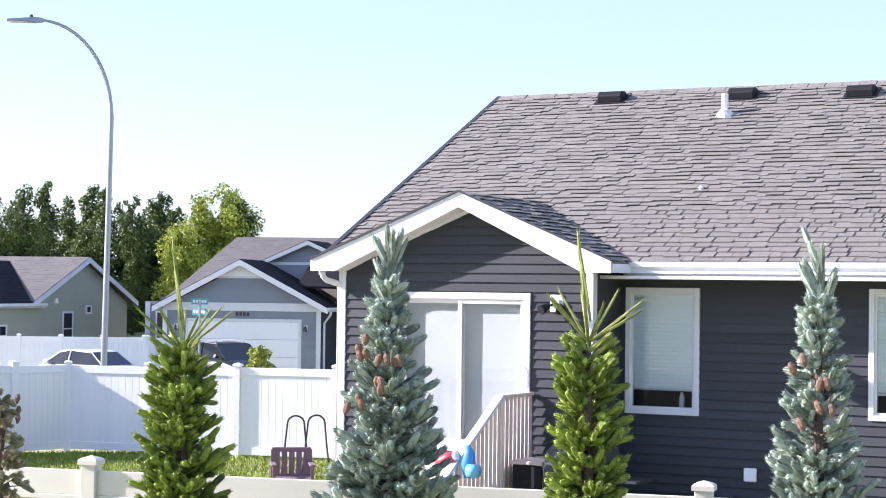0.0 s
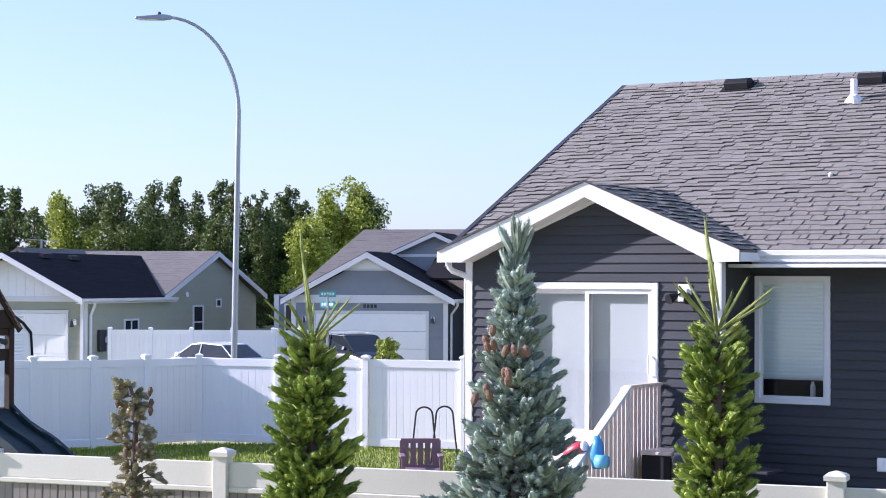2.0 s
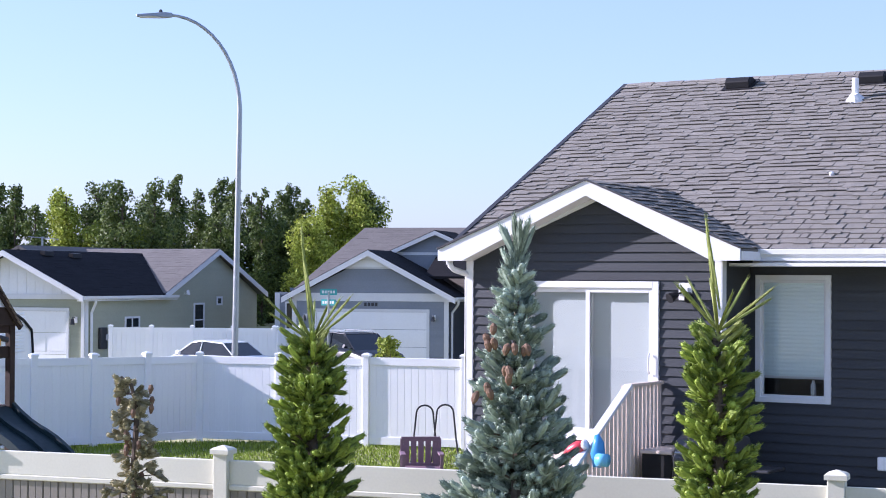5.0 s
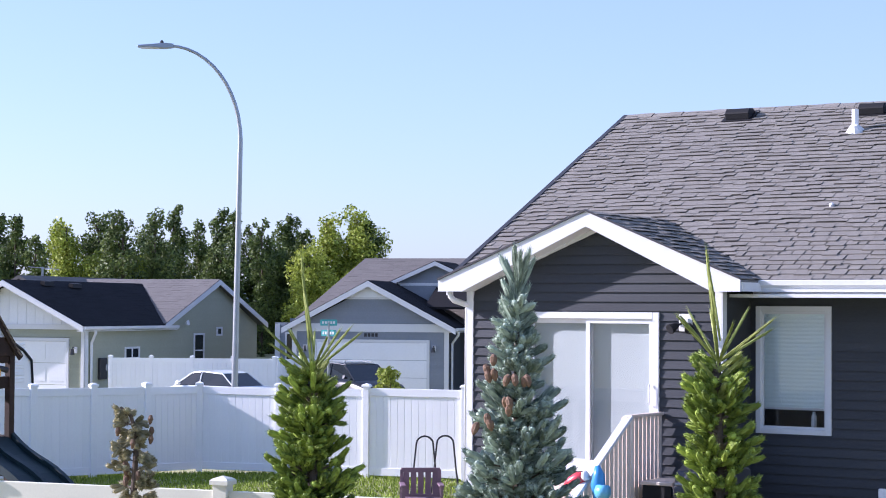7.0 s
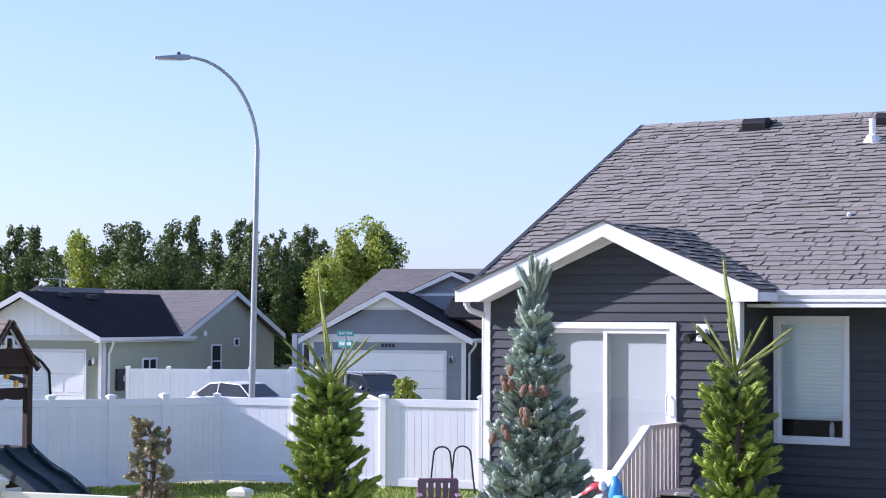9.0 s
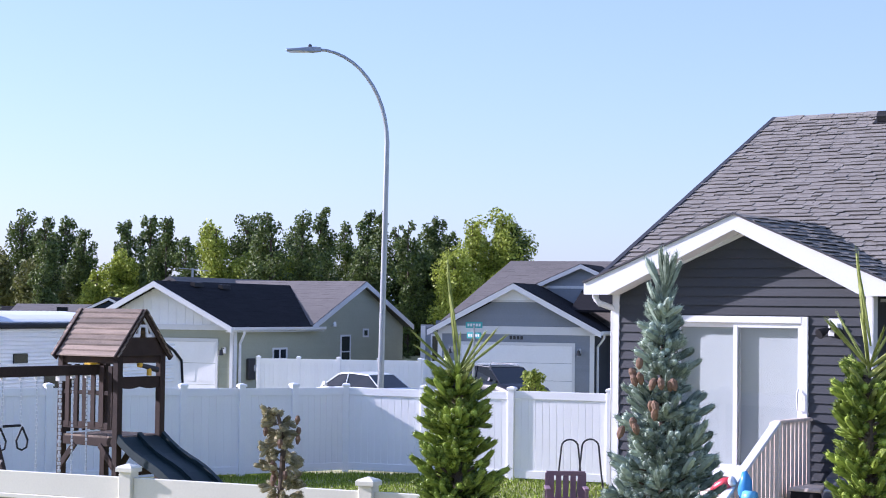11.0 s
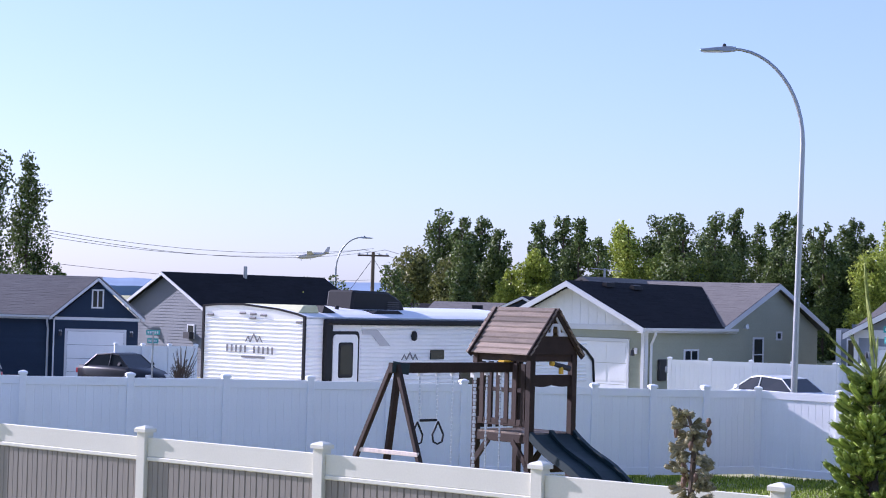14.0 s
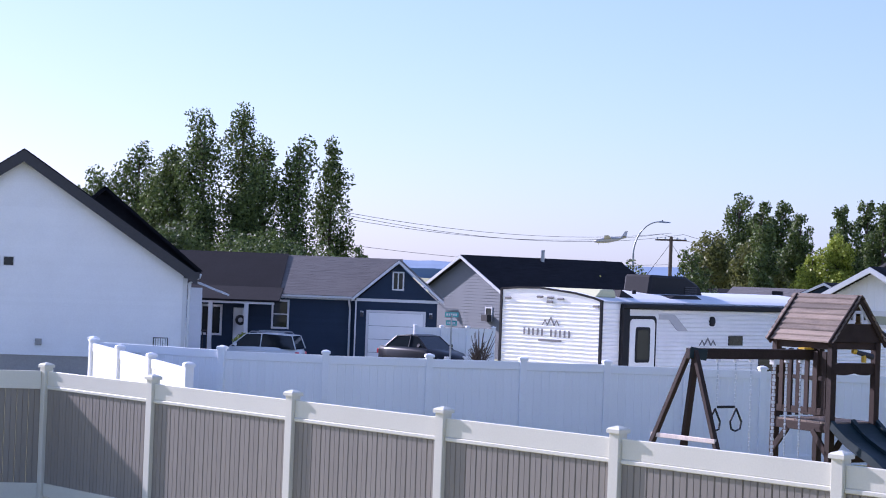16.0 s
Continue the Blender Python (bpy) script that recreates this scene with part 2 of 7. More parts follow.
def lap_wall(parent, m, x0, x1, z0, z1, mat, course=0.12, openings=(), apex=None, pieces=False, thick=0.14, lap=0.019, name="wall", label=""):
    """A wall clad in lap boards, with openings (xa, xb, za, zb) through it and a gable (x, z) on top if apex is given."""
    bm = bmesh.new()
    xs = sorted({x0, x1, *[o[0] for o in openings], *[o[1] for o in openings]})
    zs = sorted({z0, z1, *[o[2] for o in openings], *[o[3] for o in openings]})

    def solid(xa, xb, za, zb):
        xm, zm = (xa + xb) / 2, (za + zb) / 2
        return not any(o[0] < xm < o[1] and o[2] < zm < o[3] for o in openings)
    for xa, xb in zip(xs, xs[1:]):
        for za, zb in zip(zs, zs[1:]):
            if solid(xa, xb, za, zb):
                bm_box(bm, xa, xb, 0.0, thick, za, zb)
    top = z1
    if apex:
        bm_prism(bm, [(x0, z1), (x1, z1), apex], 0.0, thick)
        top = apex[1]
    wall = part(name, bm, mat, parent, label, m=m)

    def lim(z):
        if z <= z1 or not apex:
            return x0, x1
        f = min(1.0, (z - z1) / (apex[1] - z1))
        return x0 + (apex[0] - x0) * f, x1 + (apex[0] - x1) * f
    boards = bmesh.new()
    z = z0
    while z < top - 0.02:
        zt = min(z + course, top)
        cuts = sorted({z, zt, *[c for c in zs if z + 0.004 < c < zt - 0.004]})
        for za, zb in zip(cuts, cuts[1:]):
            (al, ar), (bl, br) = lim(za), lim(zb)
            runs, start = [], None
            for xa, xb in zip(xs, xs[1:]):
                if solid(xa, xb, za, zb):
                    start = xa if start is None else start
                    end = xb
                elif start is not None:
                    runs.append((start, end))
                    start = None
            if start is not None:
                runs.append((start, end))
            for ra, rb in runs:
                b = bmesh.new() if pieces else boards
                ya = -lap * (1 - (za - z) / course * 0.85) - 0.003
                yb = -lap * (1 - (zb - z) / course * 0.85) - 0.003
                pa, pb = max(ra, al), min(rb, ar)
                qa, qb = max(ra, bl), min(rb, br)
                if pb - pa < 0.02:
                    continue
                qb = max(qb, qa + 0.001)
                v = [b.verts.new(p) for p in ((pa, ya, za), (pb, ya, za), (qb, yb, zb), (qa, yb, zb),
                                              (pa, 0.0, za), (pb, 0.0, za), (qb, 0.0, zb), (qa, 0.0, zb))]
                for f in ((0, 1, 2, 3), (0, 4, 5, 1), (0, 3, 7, 4), (1, 5, 6, 2), (3, 2, 6, 7)):
                    b.faces.new([v[i] for i in f])
                if pieces:
                    part("siding_board", b, mat, wall)
        z = zt
    if pieces:
        boards.free()
    else:
        tagged(part("siding_field", boards, mat, wall), kind="stuff")
    return wall


def slab(parent, name, corners, mat, thick=0.10, label=""):
    """A roof deck: four or three corners of its upper face, counter-clockwise from outside."""
    c = [Vector(p) for p in corners]
    n = (c[1] - c[0]).cross(c[-1] - c[0]).normalized()
    bm = bmesh.new()
    a = [bm.verts.new(p) for p in c]
    b = [bm.verts.new(p - n * thick) for p in c]
    bm.faces.new(a), bm.faces.new(b[::-1])
    k = len(c)
    for i in range(k):
        bm.faces.new((a[i], b[i], b[(i + 1) % k], a[(i + 1) % k]))
    return part(name, bm, mat, parent, label)


def shingles(roof, o, ux, us, width, length, mat, exposure=0.143, tab=(0.12, 0.26), keep=None, single=None, seed=1, thick=(0.018, 0.028)):
    """Courses of shingle tabs on a roof deck: o at the eave, ux along it, us up the slope. Those where single(a, s) holds become objects."""
    rnd = random.Random(seed)
    o, ux, us = Vector(o), Vector(ux).normalized(), Vector(us).normalized()
    n = ux.cross(us)
    verts, faces, count = [], [], 0
    kit = {}
    rows = int(length / exposure)
    for r in range(rows + 1):
        s0, s1 = r * exposure, min((r + 1) * exposure + 0.02, length)
        a = -rnd.random() * tab[1]
        while a < width:
            w = rnd.uniform(*tab)
            a0, a1 = max(a, 0), min(a + w - 0.004, width)
            a += w
            if a1 - a0 < 0.03 or (keep and not keep((a0 + a1) / 2, s0)):
                continue
            t, drop = rnd.choice(thick) + rnd.random() * 0.003, rnd.choice((0, 0, 0.042)) + rnd.random() * 0.006
            if single and single(a0, s0) and count < 300 and a1 - a0 > 0.1:
                count += 1
                key = (round((a1 - a0) / 0.05) * 0.05, thick.index(min(thick, key=lambda q: abs(q - t))))
                if key not in kit:
                    b = bmesh.new()
                    wv, tv, dn = key[0] - 0.004, thick[key[1]] + 0.001, 0.042 * key[1]
                    bm_hull(b, [[(0, -0.004 - dn, tv), (wv, -0.004 - dn, tv), (wv, exposure + 0.015, 0.004), (0, exposure + 0.015, 0.004)],
                                [(0, -0.004 - dn, 0.002), (wv, -0.004 - dn, 0.002), (wv, exposure + 0.015, -0.004), (0, exposure + 0.015, -0.004)]])
                    kit[key] = finish(b, "shingle", mat)
                p = o + ux * a0 + us * s0
                mm = Matrix(((ux.x, us.x, n.x, p.x), (ux.y, us.y, n.y, p.y), (ux.z, us.z, n.z, p.z), (0, 0, 0, 1)))
                part("shingle", kit[key], mat, roof, m=mm)
                continue
            k = len(verts)
            for aa, ss, hh in ((a0, s0 - drop, t), (a1, s0 - drop, t), (a1, s1, 0.004), (a0, s1, 0.004),
                               (a0, s0 - drop, t - 0.008), (a1, s0 - drop, t - 0.008), (a1, s1, 0), (a0, s1, 0)):
                verts.append(o + ux * aa + us * ss + n * hh)
            faces += [(k, k + 1, k + 2, k + 3), (k, k + 4, k + 5, k + 1), (k, k + 3, k + 7, k + 4), (k + 1, k + 5, k + 6, k + 2), (k + 4, k + 7, k + 6, k + 5)]
    if verts:
        tagged(part("shingle_field", mesh_np("shingle_field", verts, faces, mat), mat, roof), kind="stuff")


def window(parent, m, x0, x1, z0, z1, frame_mat=None, pane_mat=None, bars=(), fw=0.06, name="window"):
    """A window set on or in a wall: frame boards, a pane, glazing bars given as ('h', z) or ('v', x)."""
    frame_mat, pane_mat = frame_mat or trim_white, pane_mat or glass_dark
    w = new(name)
    w.parent = parent
    w.matrix_local = m
    bm = bmesh.new()
    for d in ((x0, x0 + fw, z0, z1), (x1 - fw, x1, z0, z1), (x0 + fw, x1 - fw, z0, z0 + fw), (x0 + fw, x1 - fw, z1 - fw, z1)):
        bm_box(bm, d[0], d[1], -0.045, 0.03, d[2], d[3])
    part("window_frame", bm, frame_mat, w)
    for kind, at in bars:
        d = (x0 + fw, x1 - fw, -0.042, 0.01, at - 0.02, at + 0.02) if kind == "h" else (at - 0.025, at + 0.025, -0.040, 0.012, z0 + fw, z1 - fw)
        boxpart("glazing_bar", d, frame_mat, w)
    boxpart("pane", (x0 + fw, x1 - fw, -0.031, -0.024, z0 + fw, z1 - fw), pane_mat, w)
    return w


def garage_door(parent, m, x0, x1, z0, z1, mat, rows=4, cols=4):
    """A sectional garage door in its white trim, with pressed panels."""
    g = new("garage_door")
    g.parent = parent
    g.matrix_local = m
    fw = 0.10
    bm = bmesh.new()
    bm_box(bm, x0 - fw, x0, -0.05, 0.02, z0, z1 + fw)
    bm_box(bm, x1, x1 + fw, -0.05, 0.02, z0, z1 + fw)
    bm_box(bm, x0, x1, -0.05, 0.02, z1, z1 + fw)
    part("door_trim", bm, trim_white, g)
    h = (z1 - z0) / rows
    for r in range(rows):
        bm = bmesh.new()
        bm_box(bm, x0 + 0.005, x1 - 0.005, -0.024, 0.0, z0 + r * h + 0.006, z0 + (r + 1) * h - 0.006)
        w = (x1 - x0) / cols
        for c in range(cols):
            bm_box(bm, x0 + c * w + 0.08, x0 + (c + 1) * w - 0.08, -0.03, -0.02, z0 + r * h + 0.1, z0 + (r + 1) * h - 0.1)
        part("door_section", bm, mat, g)
    return g


def rake(parent, m, xa, za, xb, zb, depth=0.2, y0=-0.30, thick=0.03, over=0.0, mat=None):
    """A barge board whose upper edge runs from (xa, za) to (xb, zb), y0 in front of the wall."""
    bm = bmesh.new()
    bm_prism(bm, [(xa, za - depth), (xb, zb - depth), (xb, zb), (xa, za)], y0 - thick, y0)
    return part("barge_board", bm, mat or trim_white, parent, m=m)


def downspout(parent, m, x, z_top, z_low, y=-0.30, mat=None):
    bm = bmesh.new()
    bm_tube(bm, [(x - 0.02, y, z_top), (x - 0.02, y, z_top - 0.12), (x + 0.02, -0.07, z_top - 0.42), (x + 0.02, -0.07, z_low)], 0.045, 6)
    return part("downspout", bm, mat or trim_white, parent, m=m)


def wall_lamp(parent, m, x, z, mat=None):
    g = new("wall_lamp")
    g.parent = parent
    g.matrix_local = m
    boxpart("backplate", (x - 0.06, x + 0.06, -0.05, -0.015, z - 0.09, z + 0.09), trim_white, g)
    bm = bmesh.new()
    bm_tube(bm, [(x, -0.05, z + 0.05), (x, -0.16, z + 0.08), (x, -0.17, z - 0.02)], 0.012, 6)
    bm_tube(bm, [(x, -0.17, z + 0.03), (x, -0.17, z - 0.14)], [0.05, 0.075], 8)
    part("lantern", bm, dark_metal, g)


# ---- ground ----
verts, faces = [], []
radii = [0, 6, 12, 18, 24, 30, 36, 45, 60, 90, 150, 300, 700, 2000, 4500]
for i, r in enumerate(radii):
    for k in range(48):
        a = 2 * math.pi * k / 48
        verts.append((r * math.cos(a), r * math.sin(a), (noise.noise((r * math.cos(a) * 0.2, r * math.sin(a) * 0.2, 0)) * 0.02 if r < 60 else 0)
                      - 0.35 * max(0, min(1, (r - 42) / 12))))
    if i:
        for k in range(48):
            a, b = (i - 1) * 48 + k, (i - 1) * 48 + (k + 1) % 48
            faces.append((a, a + 48, b + 48, b))
ground = tagged(part("ground", mesh_np("ground", verts, faces, ground_mat), ground_mat), "mown lawn and verge reaching to the horizon", "ground", kind="structure")
ROAD_Z = -0.34
bm = bmesh.new()
pts = [(-50, 55.0), (-30, 47.0), (-12, 49.0), (10, 50.0), (40, 47.0), (40, 54.0), (10, 57.5), (-12, 56.5), (-32, 56.0), (-50, 63.0)]
bm_prism(bm, pts, ROAD_Z - 0.2, ROAD_Z, "z")
tagged(part("road", bm, asphalt), "grey asphalt street behind the white fence", "road", kind="structure")

# ---- charcoal house ----
HW, HG, HF = 22.25, 21.35, 21.03           # main wall, gable wall and gable fascia, along the house's own y
EAVE_Z, RIDGE_Z, RIDGE_Y, EAVE_Y = 3.68, 6.45, 27.27, 21.72
house = thing("house", pose(0, 0, 0, 0, 0, -27.7), "charcoal lap-sided bungalow with white trim and grey shingle roof", "house")
HL, HR, GL, GR = -12.76, 3.0, -12.74, -9.08
wm, gm = wall_frame(0, HW, 0), wall_frame(0, HG, 0)
WIN = [(-8.99, -8.01, 1.755, 3.345), (-5.84, -4.86, 1.79, 3.36), (-2.6, -1.6, 1.79, 3.36)]
SLD = (-11.90, -9.93, 1.22, 3.265)
boxpart("foundation", (HL + 0.02, HR - 0.02, HW + 0.03, HW + 9.9, 0, 0.45), concrete, house)
boxpart("foundation", (GL + 0.02, GR - 0.02, HG + 0.03, HW + 0.03, 0, 0.45), concrete, house)


def build_shell():
    """The three clad walls that show, the plain ones behind, and the dark rooms."""
    lap_wall(house, wm, GR, HR, 0.4, 3.5, siding_dark, openings=WIN, pieces=True, lap=0.025)
    lap_wall(house, gm, GL, GR, 0.4, 3.62, siding_dark, openings=[SLD], apex=((GL + GR) / 2, 4.38), pieces=True, lap=0.025)
    bm = bmesh.new()
    bm_box(bm, GR - 0.14, GR, HG + 0.14, HW, 0.4, 3.6)
    part("return_wall", bm, siding_dark, house)
    bm = bmesh.new()
    bm_box(bm, GL, GL + 0.14, HG + 0.14, HW + 9.9, 0.4, 3.6)
    bm_box(bm, HR - 0.14, HR, HW + 0.14, HW + 9.9, 0.4, 3.6)
    bm_box(bm, GL + 0.14, HR - 0.14, HW + 9.76, HW + 9.9, 0.4, 3.6)
    bm_prism(bm, [(HW - 0.3, 3.6), (HW + 10.1, 3.6), (RIDGE_Y, RIDGE_Z - 0.25)], GL, GL + 0.14, "x")
    part("rear_walls", bm, siding_dark, house)
    bm = bmesh.new()
    bm_box(bm, GL + 0.14, HR - 0.14, HW + 3.5, HW + 3.6, 0.45, 3.45)
    bm_box(bm, GL + 0.14, HR - 0.14, HG + 0.2, HW + 3.5, 0.45, 0.6)
    part("room", bm, room_mat, house)
    bm = bmesh.new()
    bm_box(bm, GL + 0.14, HR - 0.14, HG + 0.2, HW + 9.7, 3.46, 3.5)
    part("room_ceiling", bm, trim_white, house)
    for x in (GL, GR):
        bm = bmesh.new()
        s = 1 if x == GL else -1
        bm_box(bm, min(x, x + s * 0.09), max(x, x + s * 0.09), HG - 0.038, HG, 0.4, 3.62)
        bm_box(bm, min(x - s * 0.012, x), max(x - s * 0.012, x), HG - 0.038, HG + 0.09, 0.4, 3.62)
        part("corner_board", bm, trim_white, house, bevel=0.003)


build_shell()


def build_roof():
    """Main roof with its courses of shingles, the porch gable's roof, boards, gutter, vents and pipes."""
    L, R = -13.30, 3.3
    deck = slab(house, "roof", [(L, EAVE_Y, EAVE_Z), (R, EAVE_Y, EAVE_Z), (R, RIDGE_Y, RIDGE_Z), (L, RIDGE_Y, RIDGE_Z)], shingle_mat, 0.12,
                "grey-brown asphalt shingles")
    us = Vector((0, RIDGE_Y - EAVE_Y, RIDGE_Z - EAVE_Z))
    slope = (RIDGE_Z - EAVE_Z) / (RIDGE_Y - EAVE_Y)
    ax, az = (GL + GR) / 2 + 0.10, 4.55
    gs = (az - 3.67) / 2.15

    def clear(a, s):
        # outside the strip that the porch roof covers
        x, z = L + a, EAVE_Z + s * us.normalized().z
        return not (z < az - abs(x - ax) * gs - 0.06)
    shingles(deck, (L, EAVE_Y, EAVE_Z), (1, 0, 0), us, 13.0, us.length, shingle_mat, keep=clear,
             single=lambda a, s: 3.9 < a < 9.0 and s < 1.6, seed=4)
    slab(house, "roof", [(R, 2 * RIDGE_Y - EAVE_Y, EAVE_Z), (L, 2 * RIDGE_Y - EAVE_Y, EAVE_Z), (L, RIDGE_Y, RIDGE_Z), (R, RIDGE_Y, RIDGE_Z)], shingle_mat, 0.12)
    # ridge caps
    bm = bmesh.new()
    x, rnd = L, random.Random(8)
    while x < R - 0.3:
        w = 0.26
        h = 0.022 + rnd.random() * 0.01
        bm_prism(bm, [(RIDGE_Y - 0.14, RIDGE_Z - 0.07 + h), (RIDGE_Y, RIDGE_Z + h), (RIDGE_Y + 0.14, RIDGE_Z - 0.07 + h),
                      (RIDGE_Y + 0.14, RIDGE_Z - 0.085), (RIDGE_Y, RIDGE_Z - 0.012), (RIDGE_Y - 0.14, RIDGE_Z - 0.085)], x, x + w - 0.012, "x")
        x += w
    tagged(part("ridge_cap", bm, shingle_mat, deck), kind="stuff")
    # porch roof
    for s in (-1, 1):
        half = 2.20 if s < 0 else 2.10
        ex, tail = ax + s * half, ax + s * (half - 0.37)
        c = [(ex, HF + 0.005, 3.665), (ax, HF + 0.005, az - 0.01), (ax, 23.52, az - 0.01), (ex, 23.52, 3.665)]
        d = slab(house, "porch_roof", [c[3], c[2], c[1], c[0]] if s > 0 else c, shingle_mat, 0.07)
        if s > 0:
            shingles(d, (ex, HF - 0.05, 3.67), (0, 1, 0), (-half, 0, az - 3.67), 2.65, 2.28, shingle_mat, seed=5,
                     keep=lambda a, q: (HF - 0.05 + a) < EAVE_Y + (3.67 + q * 0.371 - EAVE_Z) / slope + 0.05)
        else:
            shingles(d, (ex, 23.52, 3.67), (0, -1, 0), (half, 0, az - 3.67), 23.52 - HF + 0.05, 2.36, shingle_mat, seed=6, tab=(0.3, 0.6))
        # barge board with a level-cut tail, dark drip edge, soffit, frieze
        bm = bmesh.new()
        bm_prism(bm, [(ex, 3.525), (tail, 3.525), (ax, az - 0.198), (ax, az - 0.005), (ex, 3.672)], HF - 0.03, HF)
        part("barge_board", bm, trim_white, house, "white painted barge board")
        bm = bmesh.new()
        bm_prism(bm, [(ex, 3.674), (ax, az - 0.003), (ax, az + 0.022), (ex, 3.70)], HF - 0.055, HF - 0.02)
        part("drip_edge", bm, dark_metal, house)
        bm = bmesh.new()
        bm_prism(bm, [(tail, 3.53), (ax, az - 0.19), (ax, az - 0.165), (tail, 3.55)], HF, HG)
        bm_box(bm, min(ex, tail), max(ex, tail), HF, HF + 0.9 if s < 0 else HG, 3.53, 3.55)
        part("soffit", bm, trim_white, house)
        bm = bmesh.new()
        bm_prism(bm, [(ax + s * 1.80, 3.56), (ax, az - 0.255), (ax, az - 0.20), (ax + s * 1.80, 3.615)], HG - 0.028, HG - 0.004)
        part("frieze_board", bm, trim_white, house)
        bm = bmesh.new()
        bm_box(bm, ex - 0.02, ex + 0.02, HF + 0.004, HF + 0.9, 3.53, 3.64)
        part("fascia", bm, trim_white, house)
    # spout from the end of the eave
    gx = ax - 2.20
    bm = bmesh.new()
    bm_tube(bm, [(gx + 0.10, HF + 0.12, 3.53), (gx + 0.10, HF + 0.13, 3.46), (gx + 0.14, HF + 0.15, 3.41), (gx + 0.28, HG + 0.0, 3.34), (GL - 0.05, HG + 0.06, 3.31), (GL - 0.05, HG + 0.06, 0.5)], 0.04, 8)
    part("downspout", bm, trim_white, house, smooth=True)
    # main gutter, fascia, soffit, rake
    bm = bmesh.new()
    g0, gz = EAVE_Y - 0.02, EAVE_Z
    bm_prism(bm, [(g0, gz - 0.15), (g0 - 0.07, gz - 0.15), (g0 - 0.075, gz - 0.10), (g0 - 0.11, gz - 0.07), (g0 - 0.115, gz - 0.012), (g0 - 0.10, gz - 0.005),
                  (g0 - 0.095, gz - 0.05), (g0 - 0.02, gz - 0.05), (g0 - 0.01, gz - 0.02), (g0, gz - 0.02)], GR + 0.30, R, "x")
    part("gutter", bm, trim_white, house, "white aluminium gutter")
    boxpart("fascia", (GR + 0.25, R, EAVE_Y - 0.018, EAVE_Y + 0.01, 3.47, EAVE_Z - 0.01), trim_white, house)
    boxpart("soffit", (GR, R, EAVE_Y, HW, 3.465, 3.49), trim_white, house)
    bm = bmesh.new()
    bm_prism(bm, [(EAVE_Y, 3.48), (RIDGE_Y, RIDGE_Z - 0.25), (RIDGE_Y, RIDGE_Z - 0.02), (EAVE_Y, EAVE_Z - 0.01)], L - 0.02, L + 0.02, "x")
    part("rake_board", bm, trim_white, house)
    bm = bmesh.new()
    bm_prism(bm, [(EAVE_Y - 0.05, EAVE_Z - 0.03), (RIDGE_Y, RIDGE_Z + 0.005), (RIDGE_Y, RIDGE_Z + 0.025), (EAVE_Y - 0.05, EAVE_Z + 0.012)], L - 0.045, L + 0.03, "x")
    part("drip_edge", bm, dark_metal, house)
    # vents near the ridge
    nrm = Vector((0, -us.z, us.y)).normalized()
    un = us.normalized()

    def on_roof(x, y):
        return Vector((x, y, EAVE_Z + (y - EAVE_Y) * slope))
    for x, y in ((-11.18, 26.97), (-9.02, 26.9), (-7.19, 26.82)):
        p = on_roof(x, y)
        mm = Matrix(((1, 0, 0, p.x), (0, un.y, nrm.y, p.y), (0, un.z, nrm.z, p.z), (0, 0, 0, 1)))
        v = new("roof_vent")
        v.parent = house
        v.matrix_local = mm
        bm = bmesh.new()
        bm_prism(bm, [(-0.15, 0.02), (-0.13, 0.13), (-0.04, 0.165), (0.08, 0.12), (0.17, 0.02)], -0.20, 0.20, "x")
        part("hood", bm, black_plastic, v, "black plastic hood", bevel=0.012)
        boxpart("flange", (-0.25, 0.25, -0.2, 0.22, 0.012, 0.026), black_plastic, v)
    p = on_roof(-9.07, 26.2)
    bm = bmesh.new()
    bm_tube(bm, [p - Vector((0, 0, 0.1)), p + Vector((0, 0, 0.33))], 0.05, 12)
    part("vent_pipe", bm, vinyl_white, house, "white plastic vent pipe", smooth=False)
    bm = bmesh.new()
    bm_tube(bm, [p + Vector((0, 0, 0.0)) - nrm * 0.0, p + nrm * 0.05, p + nrm * 0.11], [0.15, 0.11, 0.055], 12)
    part("pipe_boot", bm, trim_white, house)
    p = on_roof(-8.53, 23.72)
    bm = bmesh.new()
    bm_tube(bm, [p + nrm * 0.01, p + nrm * 0.05, p + nrm * 0.065], [0.035, 0.032, 0.01], 10)
    part("roof_cap", bm, trim_white, house)


build_roof()


